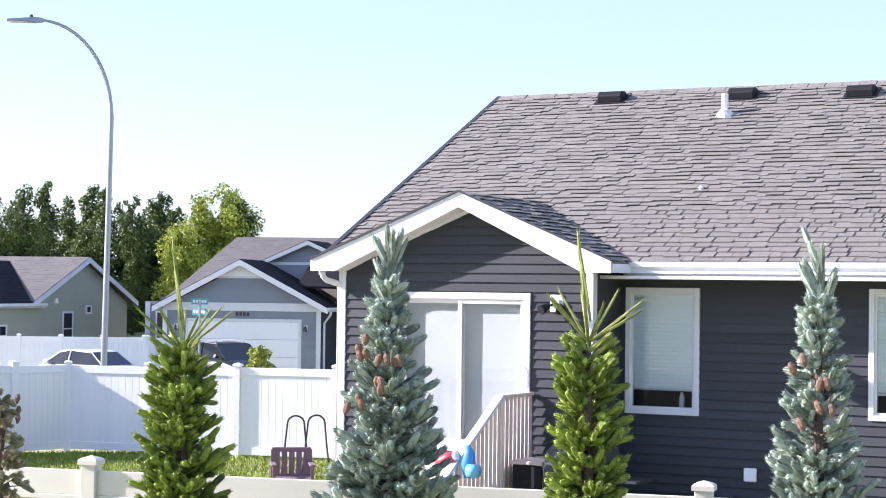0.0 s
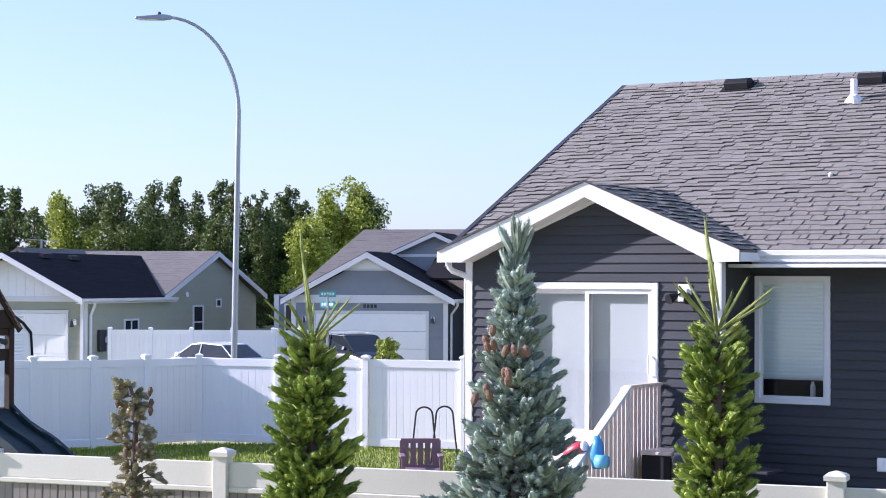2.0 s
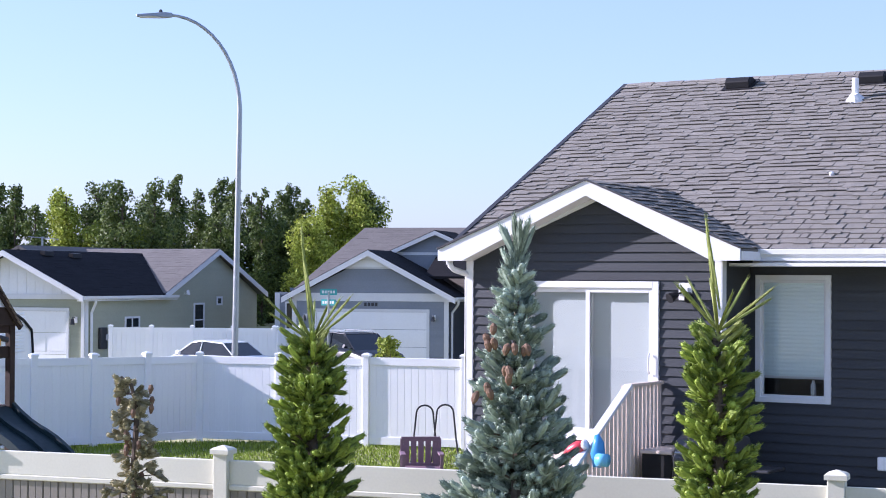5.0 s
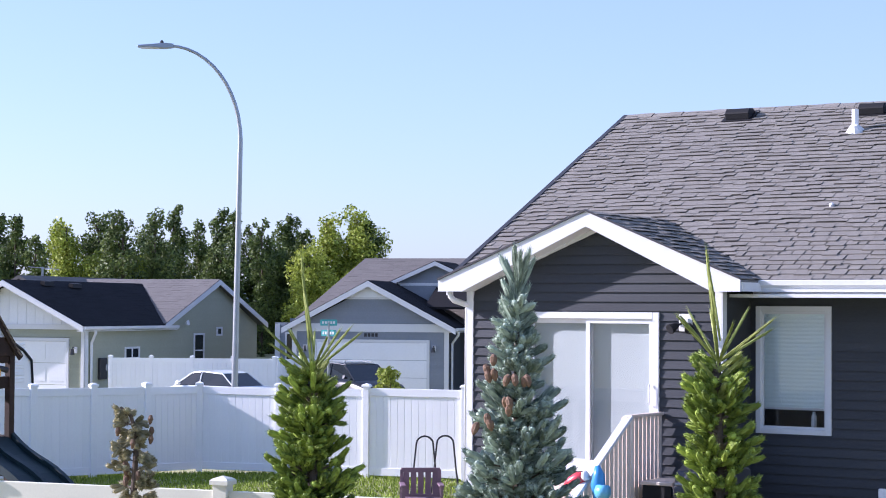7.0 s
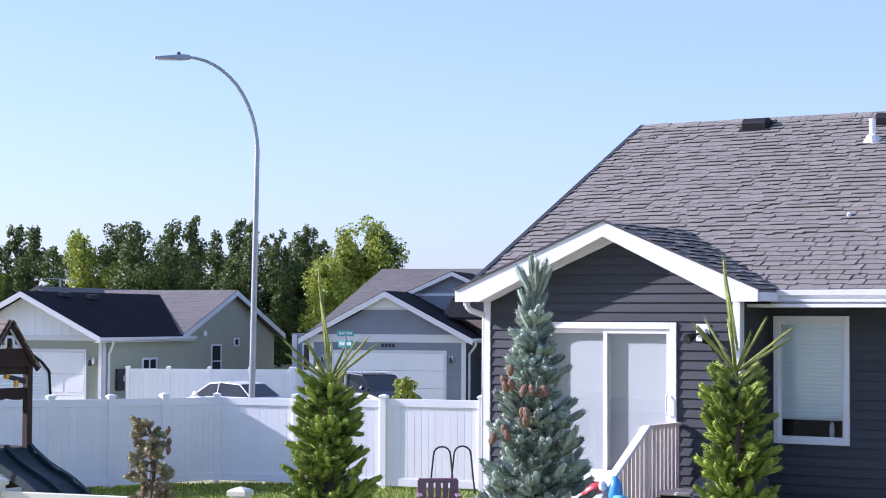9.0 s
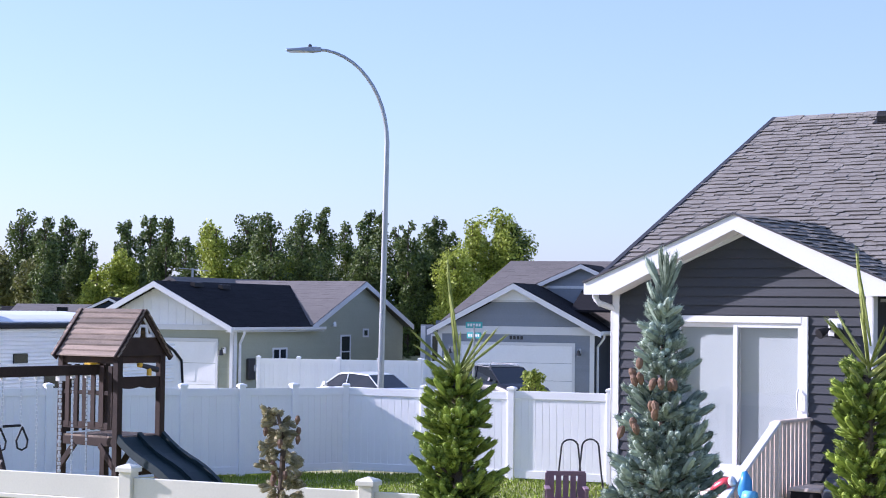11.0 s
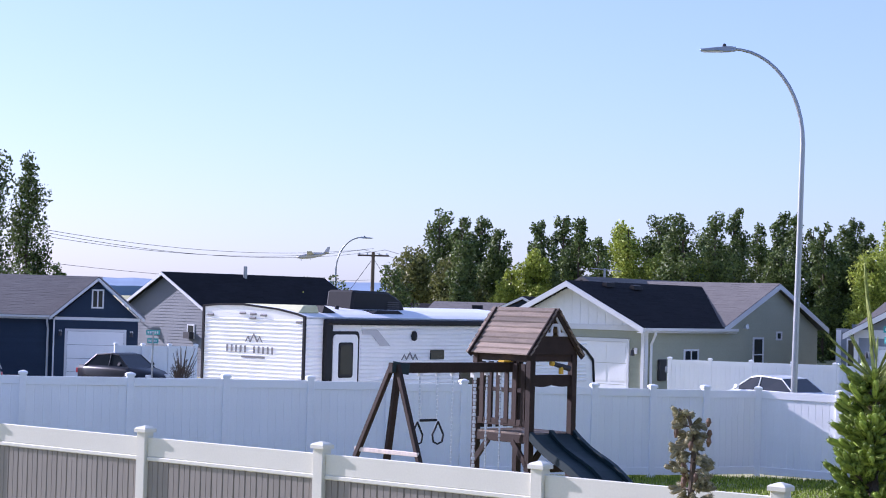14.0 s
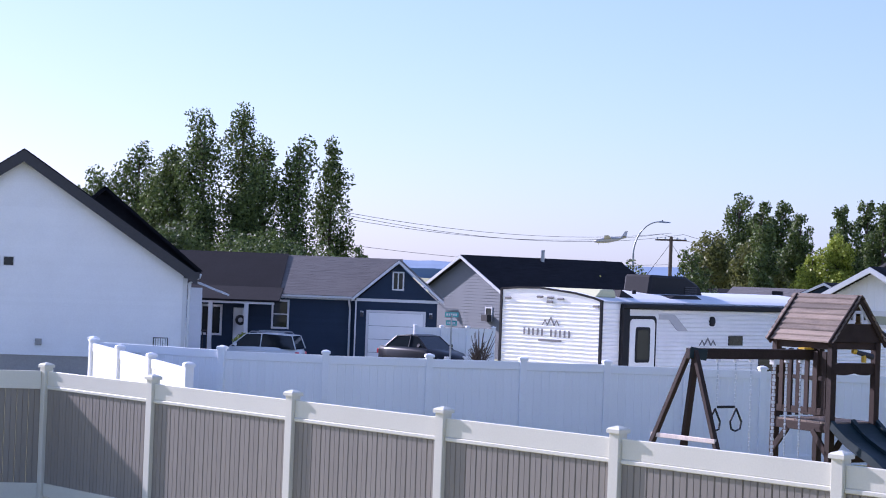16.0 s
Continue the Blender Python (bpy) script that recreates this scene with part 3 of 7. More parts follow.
def house_window(x0, x1, z0, z1, blind_low):
    """A white vinyl window: frame, sash, clear pane, sill and a pleated blind behind it."""
    w = new("window")
    w.parent = house
    w.matrix_local = wm
    fw = 0.058
    bm = bmesh.new()
    for d in ((x0 - 0.01, x0 + fw, z0 - 0.01, z1 + 0.01), (x1 - fw, x1 + 0.01, z0 - 0.01, z1 + 0.01), (x0 + fw, x1 - fw, z0 - 0.01, z0 + fw), (x0 + fw, x1 - fw, z1 - fw, z1 + 0.01)):
        bm_box(bm, d[0], d[1], -0.045, 0.10, d[2], d[3])
    part("window_frame", bm, trim_white, w, bevel=0.004)
    bm = bmesh.new()
    for d in ((x0 + fw, x0 + fw + 0.03, z0 + fw, z1 - fw), (x1 - fw - 0.03, x1 - fw, z0 + fw, z1 - fw), (x0 + fw + 0.03, x1 - fw - 0.03, z0 + fw, z0 + fw + 0.03),
              (x0 + fw + 0.03, x1 - fw - 0.03, z1 - fw - 0.03, z1 - fw)):
        bm_box(bm, d[0], d[1], -0.015, 0.03, d[2], d[3])
    part("sash", bm, trim_white, w)
    p = boxpart("pane", (x0 + fw + 0.03, x1 - fw - 0.03, 0.0, 0.005, z0 + fw + 0.03, z1 - fw - 0.03), pane_glass, w)
    p.visible_shadow = False
    n = int((z1 - fw - blind_low) / 0.05)
    for i in range(n):
        z = z1 - fw - 0.03 - i * 0.05
        bm = bmesh.new()
        bm_prism(bm, [(0.014, z), (0.019, z - 0.025), (0.014, z - 0.05), (0.018, z - 0.05), (0.023, z - 0.025), (0.018, z)], x0 + fw + 0.01, x1 - fw - 0.01, "x")
        part("blind_slat", bm, blind_mat, w)
    boxpart("blind_rail", (x0 + fw + 0.01, x1 - fw - 0.01, 0.012, 0.035, blind_low - 0.02, blind_low + 0.01), trim_white, w)
    return w


for x0, x1, z0, z1 in WIN:
    house_window(x0, x1, z0, z1, z0 + 0.315)
bm = bmesh.new()
bx, by, bz = -8.28, HW + 0.11, 1.83
bm_tube(bm, [(bx, by, bz), (bx, by, bz + 0.14), (bx, by, bz + 0.17), (bx, by, bz + 0.20)], [0.035, 0.035, 0.02, 0.018], 10)
b = part("bottle", bm, lens_white)
b.matrix_world = pose(0, 0, 0, 0, 0, -27.7)
tagged(b, "small pale bottle on the window sill", "bottle")


def build_slider():
    x0, x1, z0, z1 = SLD
    s = new("sliding_door")
    s.parent = house
    s.matrix_local = gm
    fw, xm = 0.085, (x0 + x1) / 2 - 0.02
    bm = bmesh.new()
    for d in ((x0, x0 + fw, z0, z1), (x1 - fw, x1, z0, z1), (x0 + fw, x1 - fw, z0, z0 + 0.06), (x0 + fw, x1 - fw, z1 - fw, z1)):
        bm_box(bm, d[0], d[1], -0.045, 0.11, d[2], d[3])
    part("door_frame", bm, trim_white, s, bevel=0.004)
    for a, b, y in ((x0 + fw, xm + 0.035, 0.05), (xm - 0.035, x1 - fw, 0.0)):
        leaf = new("door_leaf")
        leaf.parent = s
        st = 0.06
        bm = bmesh.new()
        for d in ((a, a + st, z0 + 0.06, z1 - fw), (b - st, b, z0 + 0.06, z1 - fw), (a + st, b - st, z0 + 0.06, z0 + 0.15), (a + st, b - st, z1 - fw - 0.06, z1 - fw)):
            bm_box(bm, d[0], d[1], y - 0.02, y + 0.02, d[2], d[3])
        part("stile", bm, trim_white, leaf, bevel=0.003)
        p = boxpart("pane", (a + st, b - st, y - 0.003, y + 0.003, z0 + 0.15, z1 - fw - 0.06), pane_glass, leaf)
        p.visible_shadow = False
    # Curtain's pale grey also stands in for sky reflected in the panes.
    bm = bmesh.new()
    bm_box(bm, x0 + fw, x1 - fw, 0.078, 0.084, z0 + 0.08, z1 - 0.1)
    part("sheer_curtain_sky", bm, curtain_sky_mat, s, "pale grey sheer curtain toned for reflected sky")
    bm = bmesh.new()
    bm_tube(bm, [(x1 - fw - 0.03, -0.06, 2.10), (x1 - fw - 0.03, -0.09, 2.13), (x1 - fw - 0.03, -0.09, 2.33), (x1 - fw - 0.03, -0.06, 2.36)], 0.012, 6)
    part("door_handle", bm, trim_white, s)


build_slider()


def flood_light():
    g = new("flood_light")
    g.parent = house
    g.matrix_local = gm
    x, z = -9.57, 3.14
    boxpart("mount", (x - 0.09, x + 0.09, -0.035, -0.012, z - 0.11, z + 0.11), trim_white, g, bevel=0.006)
    bm = bmesh.new()
    bm_box(bm, x - 0.05, x + 0.05, -0.08, -0.03, z - 0.05, z + 0.05)
    part("base", bm, trim_white, g)
    for s in (-1, 1):
        bm = bmesh.new()
        bm_tube(bm, [(x + s * 0.03, -0.08, z - 0.01), (x + s * 0.09, -0.13, z - 0.04)], 0.014, 6)
        bm_tube(bm, [(x + s * 0.08, -0.10, z - 0.03), (x + s * 0.12, -0.18, z - 0.07), (x + s * 0.135, -0.21, z - 0.085)], [0.035, 0.06, 0.065], 10)
        part("lamp_head", bm, black_plastic, g, "black lamp head")


flood_light()
boxpart("outlet_box", (-7.40, -7.24, HW - 0.06, HW - 0.012, 0.96, 1.13), vinyl_white, house, "white weatherproof outlet cover", bevel=0.012)


# ---- fences ----
def vinyl_post(bm_mat, z_top, size=0.127, cap=0.165, name="post", z0=0.0):
    """A square vinyl post with its flat pyramid cap; returns the meshes of post and cap."""
    h = size / 2
    bm = bmesh.new()
    bm_box(bm, -h, h, -h, h, z0, z_top - 0.06)
    post = finish(bm, name, bm_mat, 0.006)
    c = cap / 2
    bm = bmesh.new()
    def sq(r, z):
        return [(-r, -r, z), (r, -r, z), (r, r, z), (-r, r, z)]
    bm_hull(bm, [sq(c, z_top - 0.07), sq(c, z_top - 0.035), sq(c * 0.86, z_top - 0.025), sq(c * 0.8, z_top - 0.02), sq(0.01, z_top)])
    return post, finish(bm, "post_cap", bm_mat, 0)


NEAR_P = Vector((1.94, 13.66, 0))
NEAR_D = Vector((-0.959, 0.283, 0)).normalized()
near_yaw = math.degrees(math.atan2(NEAR_D.y, NEAR_D.x)) - 180      # along the fence from its far end to its near end
near_fence = thing("fence", pose(NEAR_P.x, NEAR_P.y, 0, 0, 0, near_yaw), "cream vinyl privacy fence with taupe tongue-and-groove boards", "fence")


def build_near_fence():
    """Local x runs to the right along the fence, -y faces the yard of the camera."""
    post, cap = vinyl_post(vinyl_cream, 1.92)
    xs = [-20.35, -17.78, -14.93, -12.37, -9.90, -7.33, -4.97, -2.48, 0.0, 2.47, 4.94]
    for x in xs:
        p = part("post", post, vinyl_cream, near_fence, m=pose(x, 0, 0))
        part("post_cap", cap, vinyl_cream, p)
    board = None
    for a, b in zip(xs, xs[1:]):
        a, b = a + 0.063, b - 0.063
        bm = bmesh.new()
        bm_box(bm, a, b, -0.020, 0.020, 1.60, 1.80)
        part("top_rail", bm, vinyl_cream, near_fence, bevel=0.005)
        bm = bmesh.new()
        bm_box(bm, a, b, -0.032, 0.032, 1.555, 1.60)
        part("rail_lip", bm, vinyl_cream, near_fence, bevel=0.008)
        bm = bmesh.new()
        bm_box(bm, a, b, -0.026, 0.026, 0.08, 0.26)
        part("bottom_rail", bm, vinyl_cream, near_fence, bevel=0.005)
        n = 15
        w = (b - a) / n
        if board is None or abs(board[1] - w) > 0.002:
            bm = bmesh.new()
            g = 0.010
            bm_prism(bm, [(0.001, 0.0), (g, -0.012), (w * 0.5 - 0.004, -0.012), (w * 0.5, -0.006), (w * 0.5 + 0.004, -0.012), (w - g, -0.012), (w - 0.001, 0.0), (w - 0.001, 0.012), (0.001, 0.012)], 0.26, 1.555, "z")
            board = (finish(bm, "fence_board", vinyl_taupe), w)
        for i in range(n):
            part("fence_board", board[0], vinyl_taupe, near_fence, m=pose(a + i * w, 0, 0))
    # the last stretch turns back towards the camera's side
    x = xs[0]
    side = new("return_panel")
    side.parent = near_fence
    side.matrix_local = pose(x, 0, 0, 0, 0, 58.6)
    bm = bmesh.new()
    bm_box(bm, -2.4, -0.07, -0.026, 0.026, 1.60, 1.80)
    bm_box(bm, -2.4, -0.07, -0.034, 0.034, 1.555, 1.60)
    part("top_rail", bm, vinyl_cream, side)
    boxpart("bottom_rail", (-2.4, -0.07, -0.026, 0.026, 0.02, 0.26), vinyl_cream, side)
    for i in range(14):
        part("fence_board", board[0], vinyl_taupe, side, m=pose(-0.07 - (i + 1) * board[1], 0, 0))
    part("post", post, vinyl_cream, side, m=pose(-2.46, 0, 0))


build_near_fence()

# white fence: post places by heading and distance, with the height of each cap
FAR = [(-40.8, 35.5, 1.95), (-36.9, 33.6, 1.93), (-33.73, 33.3, 1.92), (-30.54, 33.6, 1.91), (-27.65, 34.0, 1.90), (-25.07, 34.4, 1.89), (-22.65, 34.8, 1.87),
       (-20.35, 35.3, 1.86), (-18.25, 35.8, 1.85), (-16.33, 36.1, 1.83), (-14.55, 36.5, 1.82), (-12.95, 37.0, 1.82), (-11.36, 37.7, 1.80),
       (-8.93, 36.95, 1.81), (-6.25, 36.25, 1.83), (-3.22, 35.55, 1.85), (-0.2, 35.0, 1.86)]
white_fence = thing("fence", pose(0, 0, 0), "white vinyl privacy fence round the neighbouring yard", "fence")


def build_white_fence():
    pts = [polar(a, d) for a, d, _ in FAR]
    made = {}
    for p, (_, _, z) in zip(pts, FAR):
        key = round(z, 2)
        if key not in made:
            made[key] = vinyl_post(vinyl_white, key)
        i = pts.index(p)
        q, r = pts[max(i - 1, 0)], pts[min(i + 1, len(pts) - 1)]
        yaw = math.degrees(math.atan2(r.y - q.y, r.x - q.x))
        ob = part("post", made[key][0], vinyl_white, white_fence, m=pose(p.x, p.y, 0, 0, 0, yaw))
        part("post_cap", made[key][1], vinyl_white, ob)
    for i, (p, q) in enumerate(zip(pts, pts[1:])):
        zt = (FAR[i][2] + FAR[i + 1][2]) / 2 - 0.10
        d = q - p
        yaw = math.degrees(math.atan2(d.y, d.x))
        panel = new("panel")
        panel.parent = white_fence
        panel.matrix_local = pose(p.x, p.y, 0, 0, 0, yaw)
        a, b = 0.06, d.length - 0.06
        for n, z0, z1 in (("top_rail", zt - 0.15, zt), ("bottom_rail", 0.05, 0.2)):
            bm = bmesh.new()
            bm_box(bm, a, b, -0.025, 0.025, z0, z1)
            part(n, bm, vinyl_white, panel, bevel=0.004)
        n = max(6, round((b - a) / 0.15))
        w = (b - a) / n
        bm = bmesh.new()
        bm_prism(bm, [(0.0005, 0.0), (0.008, -0.0045), (w - 0.008, -0.0045), (w - 0.0005, 0.0), (w - 0.0005, 0.011), (0.0005, 0.011)], 0.2, zt - 0.15, "z")
        me = finish(bm, "fence_board", vinyl_white)
        for k in range(n):
            part("fence_board", me, vinyl_white, panel, m=pose(a + k * w, 0, 0))


build_white_fence()


# ---- houses across the street ----
def gable_roof(parent, m, x0, x1, y0, y1, z_eave, z_ridge, mat, over=0.3, along="y", seed=1, tabs=(0.22, 0.5), valley=None, hip=None):
    """Two roof decks over a body x0..x1, y0..y1 with the ridge along y (gables to the front) or along x, in the frame m of the house.
    valley: where the right deck ends at its eave and at its ridge; hip: where the ridge starts when the front left end is hipped."""
    made = []
    if along == "y":
        xm, k = (x0 + x1) / 2, (z_ridge - z_eave) / ((x1 - x0) / 2 + over)
        for s in (-1, 1):
            ex = xm + s * ((x1 - x0) / 2 + over)
            a, b, c, d = (ex, y0 - over, z_eave), (xm, y0 - over, z_ridge), (xm, y1 + over, z_ridge), (ex, y1 + over, z_eave)
            keep = None
            if valley and s > 0:
                d, c = (ex, valley[0], z_eave), (xm, valley[1], z_ridge)
                run, rise = Vector((ex - xm, z_ridge - z_eave)).length, y0 - over
                keep = lambda p, q: rise + p < valley[0] + (valley[1] - valley[0]) * q / run
            pts = [a, d, c, b] if s > 0 else [d, a, b, c]
            pts = [m @ Vector(p) for p in pts]
            deck = slab(parent, "roof", pts, mat, 0.1)
            shingles(deck, pts[0], pts[1] - pts[0], pts[3] - pts[0], max((pts[1] - pts[0]).length, (pts[2] - pts[3]).length), (pts[3] - pts[0]).length, mat, 0.16, tabs,
                     keep=keep, seed=seed + s, thick=(0.004, 0.007))
            made.append(deck)
    else:
        ym = (y0 + y1) / 2
        for s in (-1, 1):
            ey = ym + s * ((y1 - y0) / 2 + over)
            a, b, c, d = (x0 - over, ey, z_eave), (x1 + over, ey, z_eave), (x1 + over, ym, z_ridge), (x0 - over, ym, z_ridge)
            keep, up = None, Vector((0, ym - ey, z_ridge - z_eave))
            if hip is not None:
                d = (hip, ym, z_ridge)
                far = s < 0
                keep = lambda p, q: (p > (hip - x0 + over) * q / up.length + 0.3) if far else (p < x1 - x0 + 2 * over - (hip - x0 + over) * q / up.length)
            pts = [a, b, c, d] if s < 0 else [b, a, d, c]
            pts = [m @ Vector(p) for p in pts]
            deck = slab(parent, "roof", pts, mat, 0.1)
            shingles(deck, pts[0], pts[1] - pts[0], m.to_3x3() @ up, (pts[1] - pts[0]).length, up.length, mat, 0.16, tabs, keep=keep, seed=seed + s, thick=(0.004, 0.007))
            made.append(deck)
    return made


def gable_trim(parent, m, x0, x1, z_eave, z_ridge, over=0.3, depth=0.17, band=None, mat=None):
    xm = (x0 + x1) / 2
    for s in (-1, 1):
        rake(parent, m, xm + s * ((x1 - x0) / 2 + over), z_eave - 0.02, xm, z_ridge - 0.02, depth, -over, 0.035, mat=mat)
    if band:
        bm = bmesh.new()
        bm_box(bm, x0 - 0.02, x1 + 0.02, -0.045, -0.018, band[0], band[1])
        part("trim_band", bm, trim_white, parent, m=m)


def corner_board(parent, m, x, z0, z1, w=0.10):
    bm = bmesh.new()
    bm_box(bm, x - w / 2, x + w / 2, -0.04, -0.016, z0, z1)
    part("corner_board", bm, trim_white, parent, m=m)


def eave_trim(parent, m, x0, x1, z, over=0.3):
    bm = bmesh.new()
    bm_prism(bm, [(-over - 0.10, z - 0.02), (-over - 0.10, z - 0.09), (-over - 0.06, z - 0.13), (-over, z - 0.13), (-over, z - 0.02)], x0, x1, "x")
    part("gutter", bm, trim_white, parent, m=m)
    bm = bmesh.new()
    bm_box(bm, x0, x1, -over, 0.0, z - 0.17, z - 0.14)
    part("soffit", bm, trim_white, parent, m=m)


I4 = Matrix.Identity(4)


def farther(k):
    """Moves a house out along the line of sight and enlarges it by the same factor."""
    return Matrix.Translation(EYE) @ Matrix.Scale(k, 4) @ Matrix.Translation(-EYE)


SLATE_L = -5.6


def olive_house():
    """Corner of the garage nearest; local x along the side wall, local y along the garage front."""
    h = thing("house", farther(1.25) @ pose(-14.34, 54.13, 0, 0, 0, 75) @ Matrix.Diagonal((1.5, 0.75, 1, 1)), "olive lap-sided house with white board-and-batten garage gable", "house")
    z0 = -0.35
    side = I4
    front = pose(0, 6.7, 0, 0, 0, -90)         # x from the far end of the garage front to the corner
    w = lap_wall(h, side, 0, 8.1, z0, 2.70, siding_olive, 0.13, thick=0.1)
    bm = bmesh.new()
    bm_prism(bm, [(3.45, 2.7), (8.1, 2.7), (5.8, 4.12)], 0.0, 0.1)
    part("gable_wall", bm, siding_olive, h)
    bm = bmesh.new()
    z = 2.7
    while z < 4.05:
        f = (z - 2.7) / 1.42
        f2 = min(1, (z + 0.13 - 2.7) / 1.42)
        v = [bm.verts.new(p) for p in ((3.45 + 2.35 * f, -0.018, z), (8.1 - 2.3 * f, -0.018, z), (8.1 - 2.3 * f2, -0.004, z + 0.13), (3.45 + 2.35 * f2, -0.004, z + 0.13))]
        u = [bm.verts.new(p) for p in ((3.45 + 2.35 * f, 0, z), (8.1 - 2.3 * f, 0, z))]
        bm.faces.new(v)
        bm.faces.new((v[0], u[0], u[1], v[1]))
        z += 0.13
    tagged(part("siding_field", bm, siding_olive, h), kind="stuff")
    f = lap_wall(h, front, 0, 6.7, z0, 2.70, siding_olive, 0.13, thick=0.1)
    # white upright boards in the garage gable
    for i in range(33):
        a, b = 0.1 + i * 0.2, 0.1 + (i + 1) * 0.2 - 0.005
        za = 2.72 + 1.28 * (1 - abs((a + 0.09) - 3.35) / 3.35) - 0.04
        if za > 2.78:
            bm = bmesh.new()
            bm_box(bm, a, b, -0.026 - 0.005 * (i % 2), -0.005, 2.70, za)
            part("gable_board", bm, siding_white, h, m=front)
    bm = bmesh.new()
    bm_prism(bm, [(0, 2.7), (6.7, 2.7), (3.35, 4.0)], -0.004, 0.1)
    part("gable_wall", bm, siding_white, h, m=front)
    bm = bmesh.new()
    bm_box(bm, -0.02, 6.74, -0.055, -0.016, 2.60, 2.76)
    part("trim_band", bm, trim_white, h, m=front)
    gable_trim(h, front, 0, 6.7, 2.72, 4.08)
    gable_trim(h, side, 3.45, 8.1, 2.76, 4.24)
    garage_door(h, front, 2.4, 5.95, z0 + 0.02, 2.25, siding_white, 4, 4)
    corner_board(h, front, 6.66, z0, 2.62, 0.14)
    corner_board(h, side, 0.06, z0, 2.62, 0.12)
    # stone skirt by the garage door
    rnd = random.Random(3)
    for r in range(9):
        x = 6.06
        while x < 6.62:
            wd = min(rnd.uniform(0.12, 0.3), 6.64 - x)
            bm = bmesh.new()
            bm_box(bm, x, x + wd - 0.012, -0.07 - rnd.random() * 0.03, -0.01, z0 + r * 0.12, z0 + r * 0.12 + 0.108)
            part("stone", bm, stone_mat, h, m=front)
            x += wd
    boxpart("stone_cap", (6.04, 6.68, -0.12, -0.01, z0 + 1.08, z0 + 1.14), trim_white, h, m=front)
    wall_lamp(h, front, 6.35, 2.0)
    # roofs: garage ridge along local x, cross gable ridge along local y
    xf = pose(0, 6.7, 0, 0, 0, -90)
    # Garage roof near-black: the shade on its slope is put into the colour.
    gable_roof(h, xf, 0, 6.7, 0, 6.5, 2.72, 4.08, shingle_black_shade, 0.3, "y", 21, valley=(3.25, 5.5))
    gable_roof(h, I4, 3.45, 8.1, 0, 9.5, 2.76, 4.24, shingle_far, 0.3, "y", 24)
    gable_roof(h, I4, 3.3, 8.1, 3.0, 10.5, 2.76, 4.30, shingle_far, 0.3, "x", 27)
    eave_trim(h, side, -0.3, 3.7, 2.72)
    downspout(h, side, 0.2, 2.62, z0)
    bm = bmesh.new()
    bm_box(bm, 0.1, 8.0, 0.12, 10.4, z0, 2.6)
    part("inner_body", bm, siding_olive, h)
    window(h, side, 1.61, 2.26, 1.66, 2.05, bars=(("v", 1.93),))
    window(h, side, 4.75, 5.28, 1.2, 2.42, bars=(("h", 1.85),))
    window(h, side, 5.9, 6.2, 2.32, 2.62)
    boxpart("meter_box", (0.52, 0.80, -0.16, -0.015, 1.1, 1.75), dark_metal, h, bevel=0.02)
    boxpart("meter", (0.72, 0.92, -0.2, -0.015, 1.35, 1.55), steel, h, bevel=0.03)
    bm = bmesh.new()
    bm_tube(bm, [(4.15, -0.2, 2.72), (4.15, -0.35, 2.80), (4.15, -0.36, 2.70)], [0.03, 0.07, 0.06], 8)
    part("eave_lamp", bm, trim_white, h)
    for x, y in ((1.0, 2.9), (2.0, 2.75)):
        bm = bmesh.new()
        zz = 2.72 + (y + 0.3) / 3.65 * 1.36
        bm_prism(bm, [(y - 0.12, zz + 0.0), (y - 0.1, zz + 0.14), (y + 0.1, zz + 0.16), (y + 0.15, zz + 0.05)], x - 0.18, x + 0.18, "x")
        part("roof_vent", bm, black_plastic, h, bevel=0.01)
    bm = bmesh.new()
    bm_tube(bm, [(4.2, 7.0, 4.2), (4.2, 7.0, 4.62)], 0.04, 6)
    bm_tube(bm, [(3.6, 7.0, 4.60), (4.9, 7.0, 4.55)], 0.015, 5)
    part("aerial", bm, steel, h)


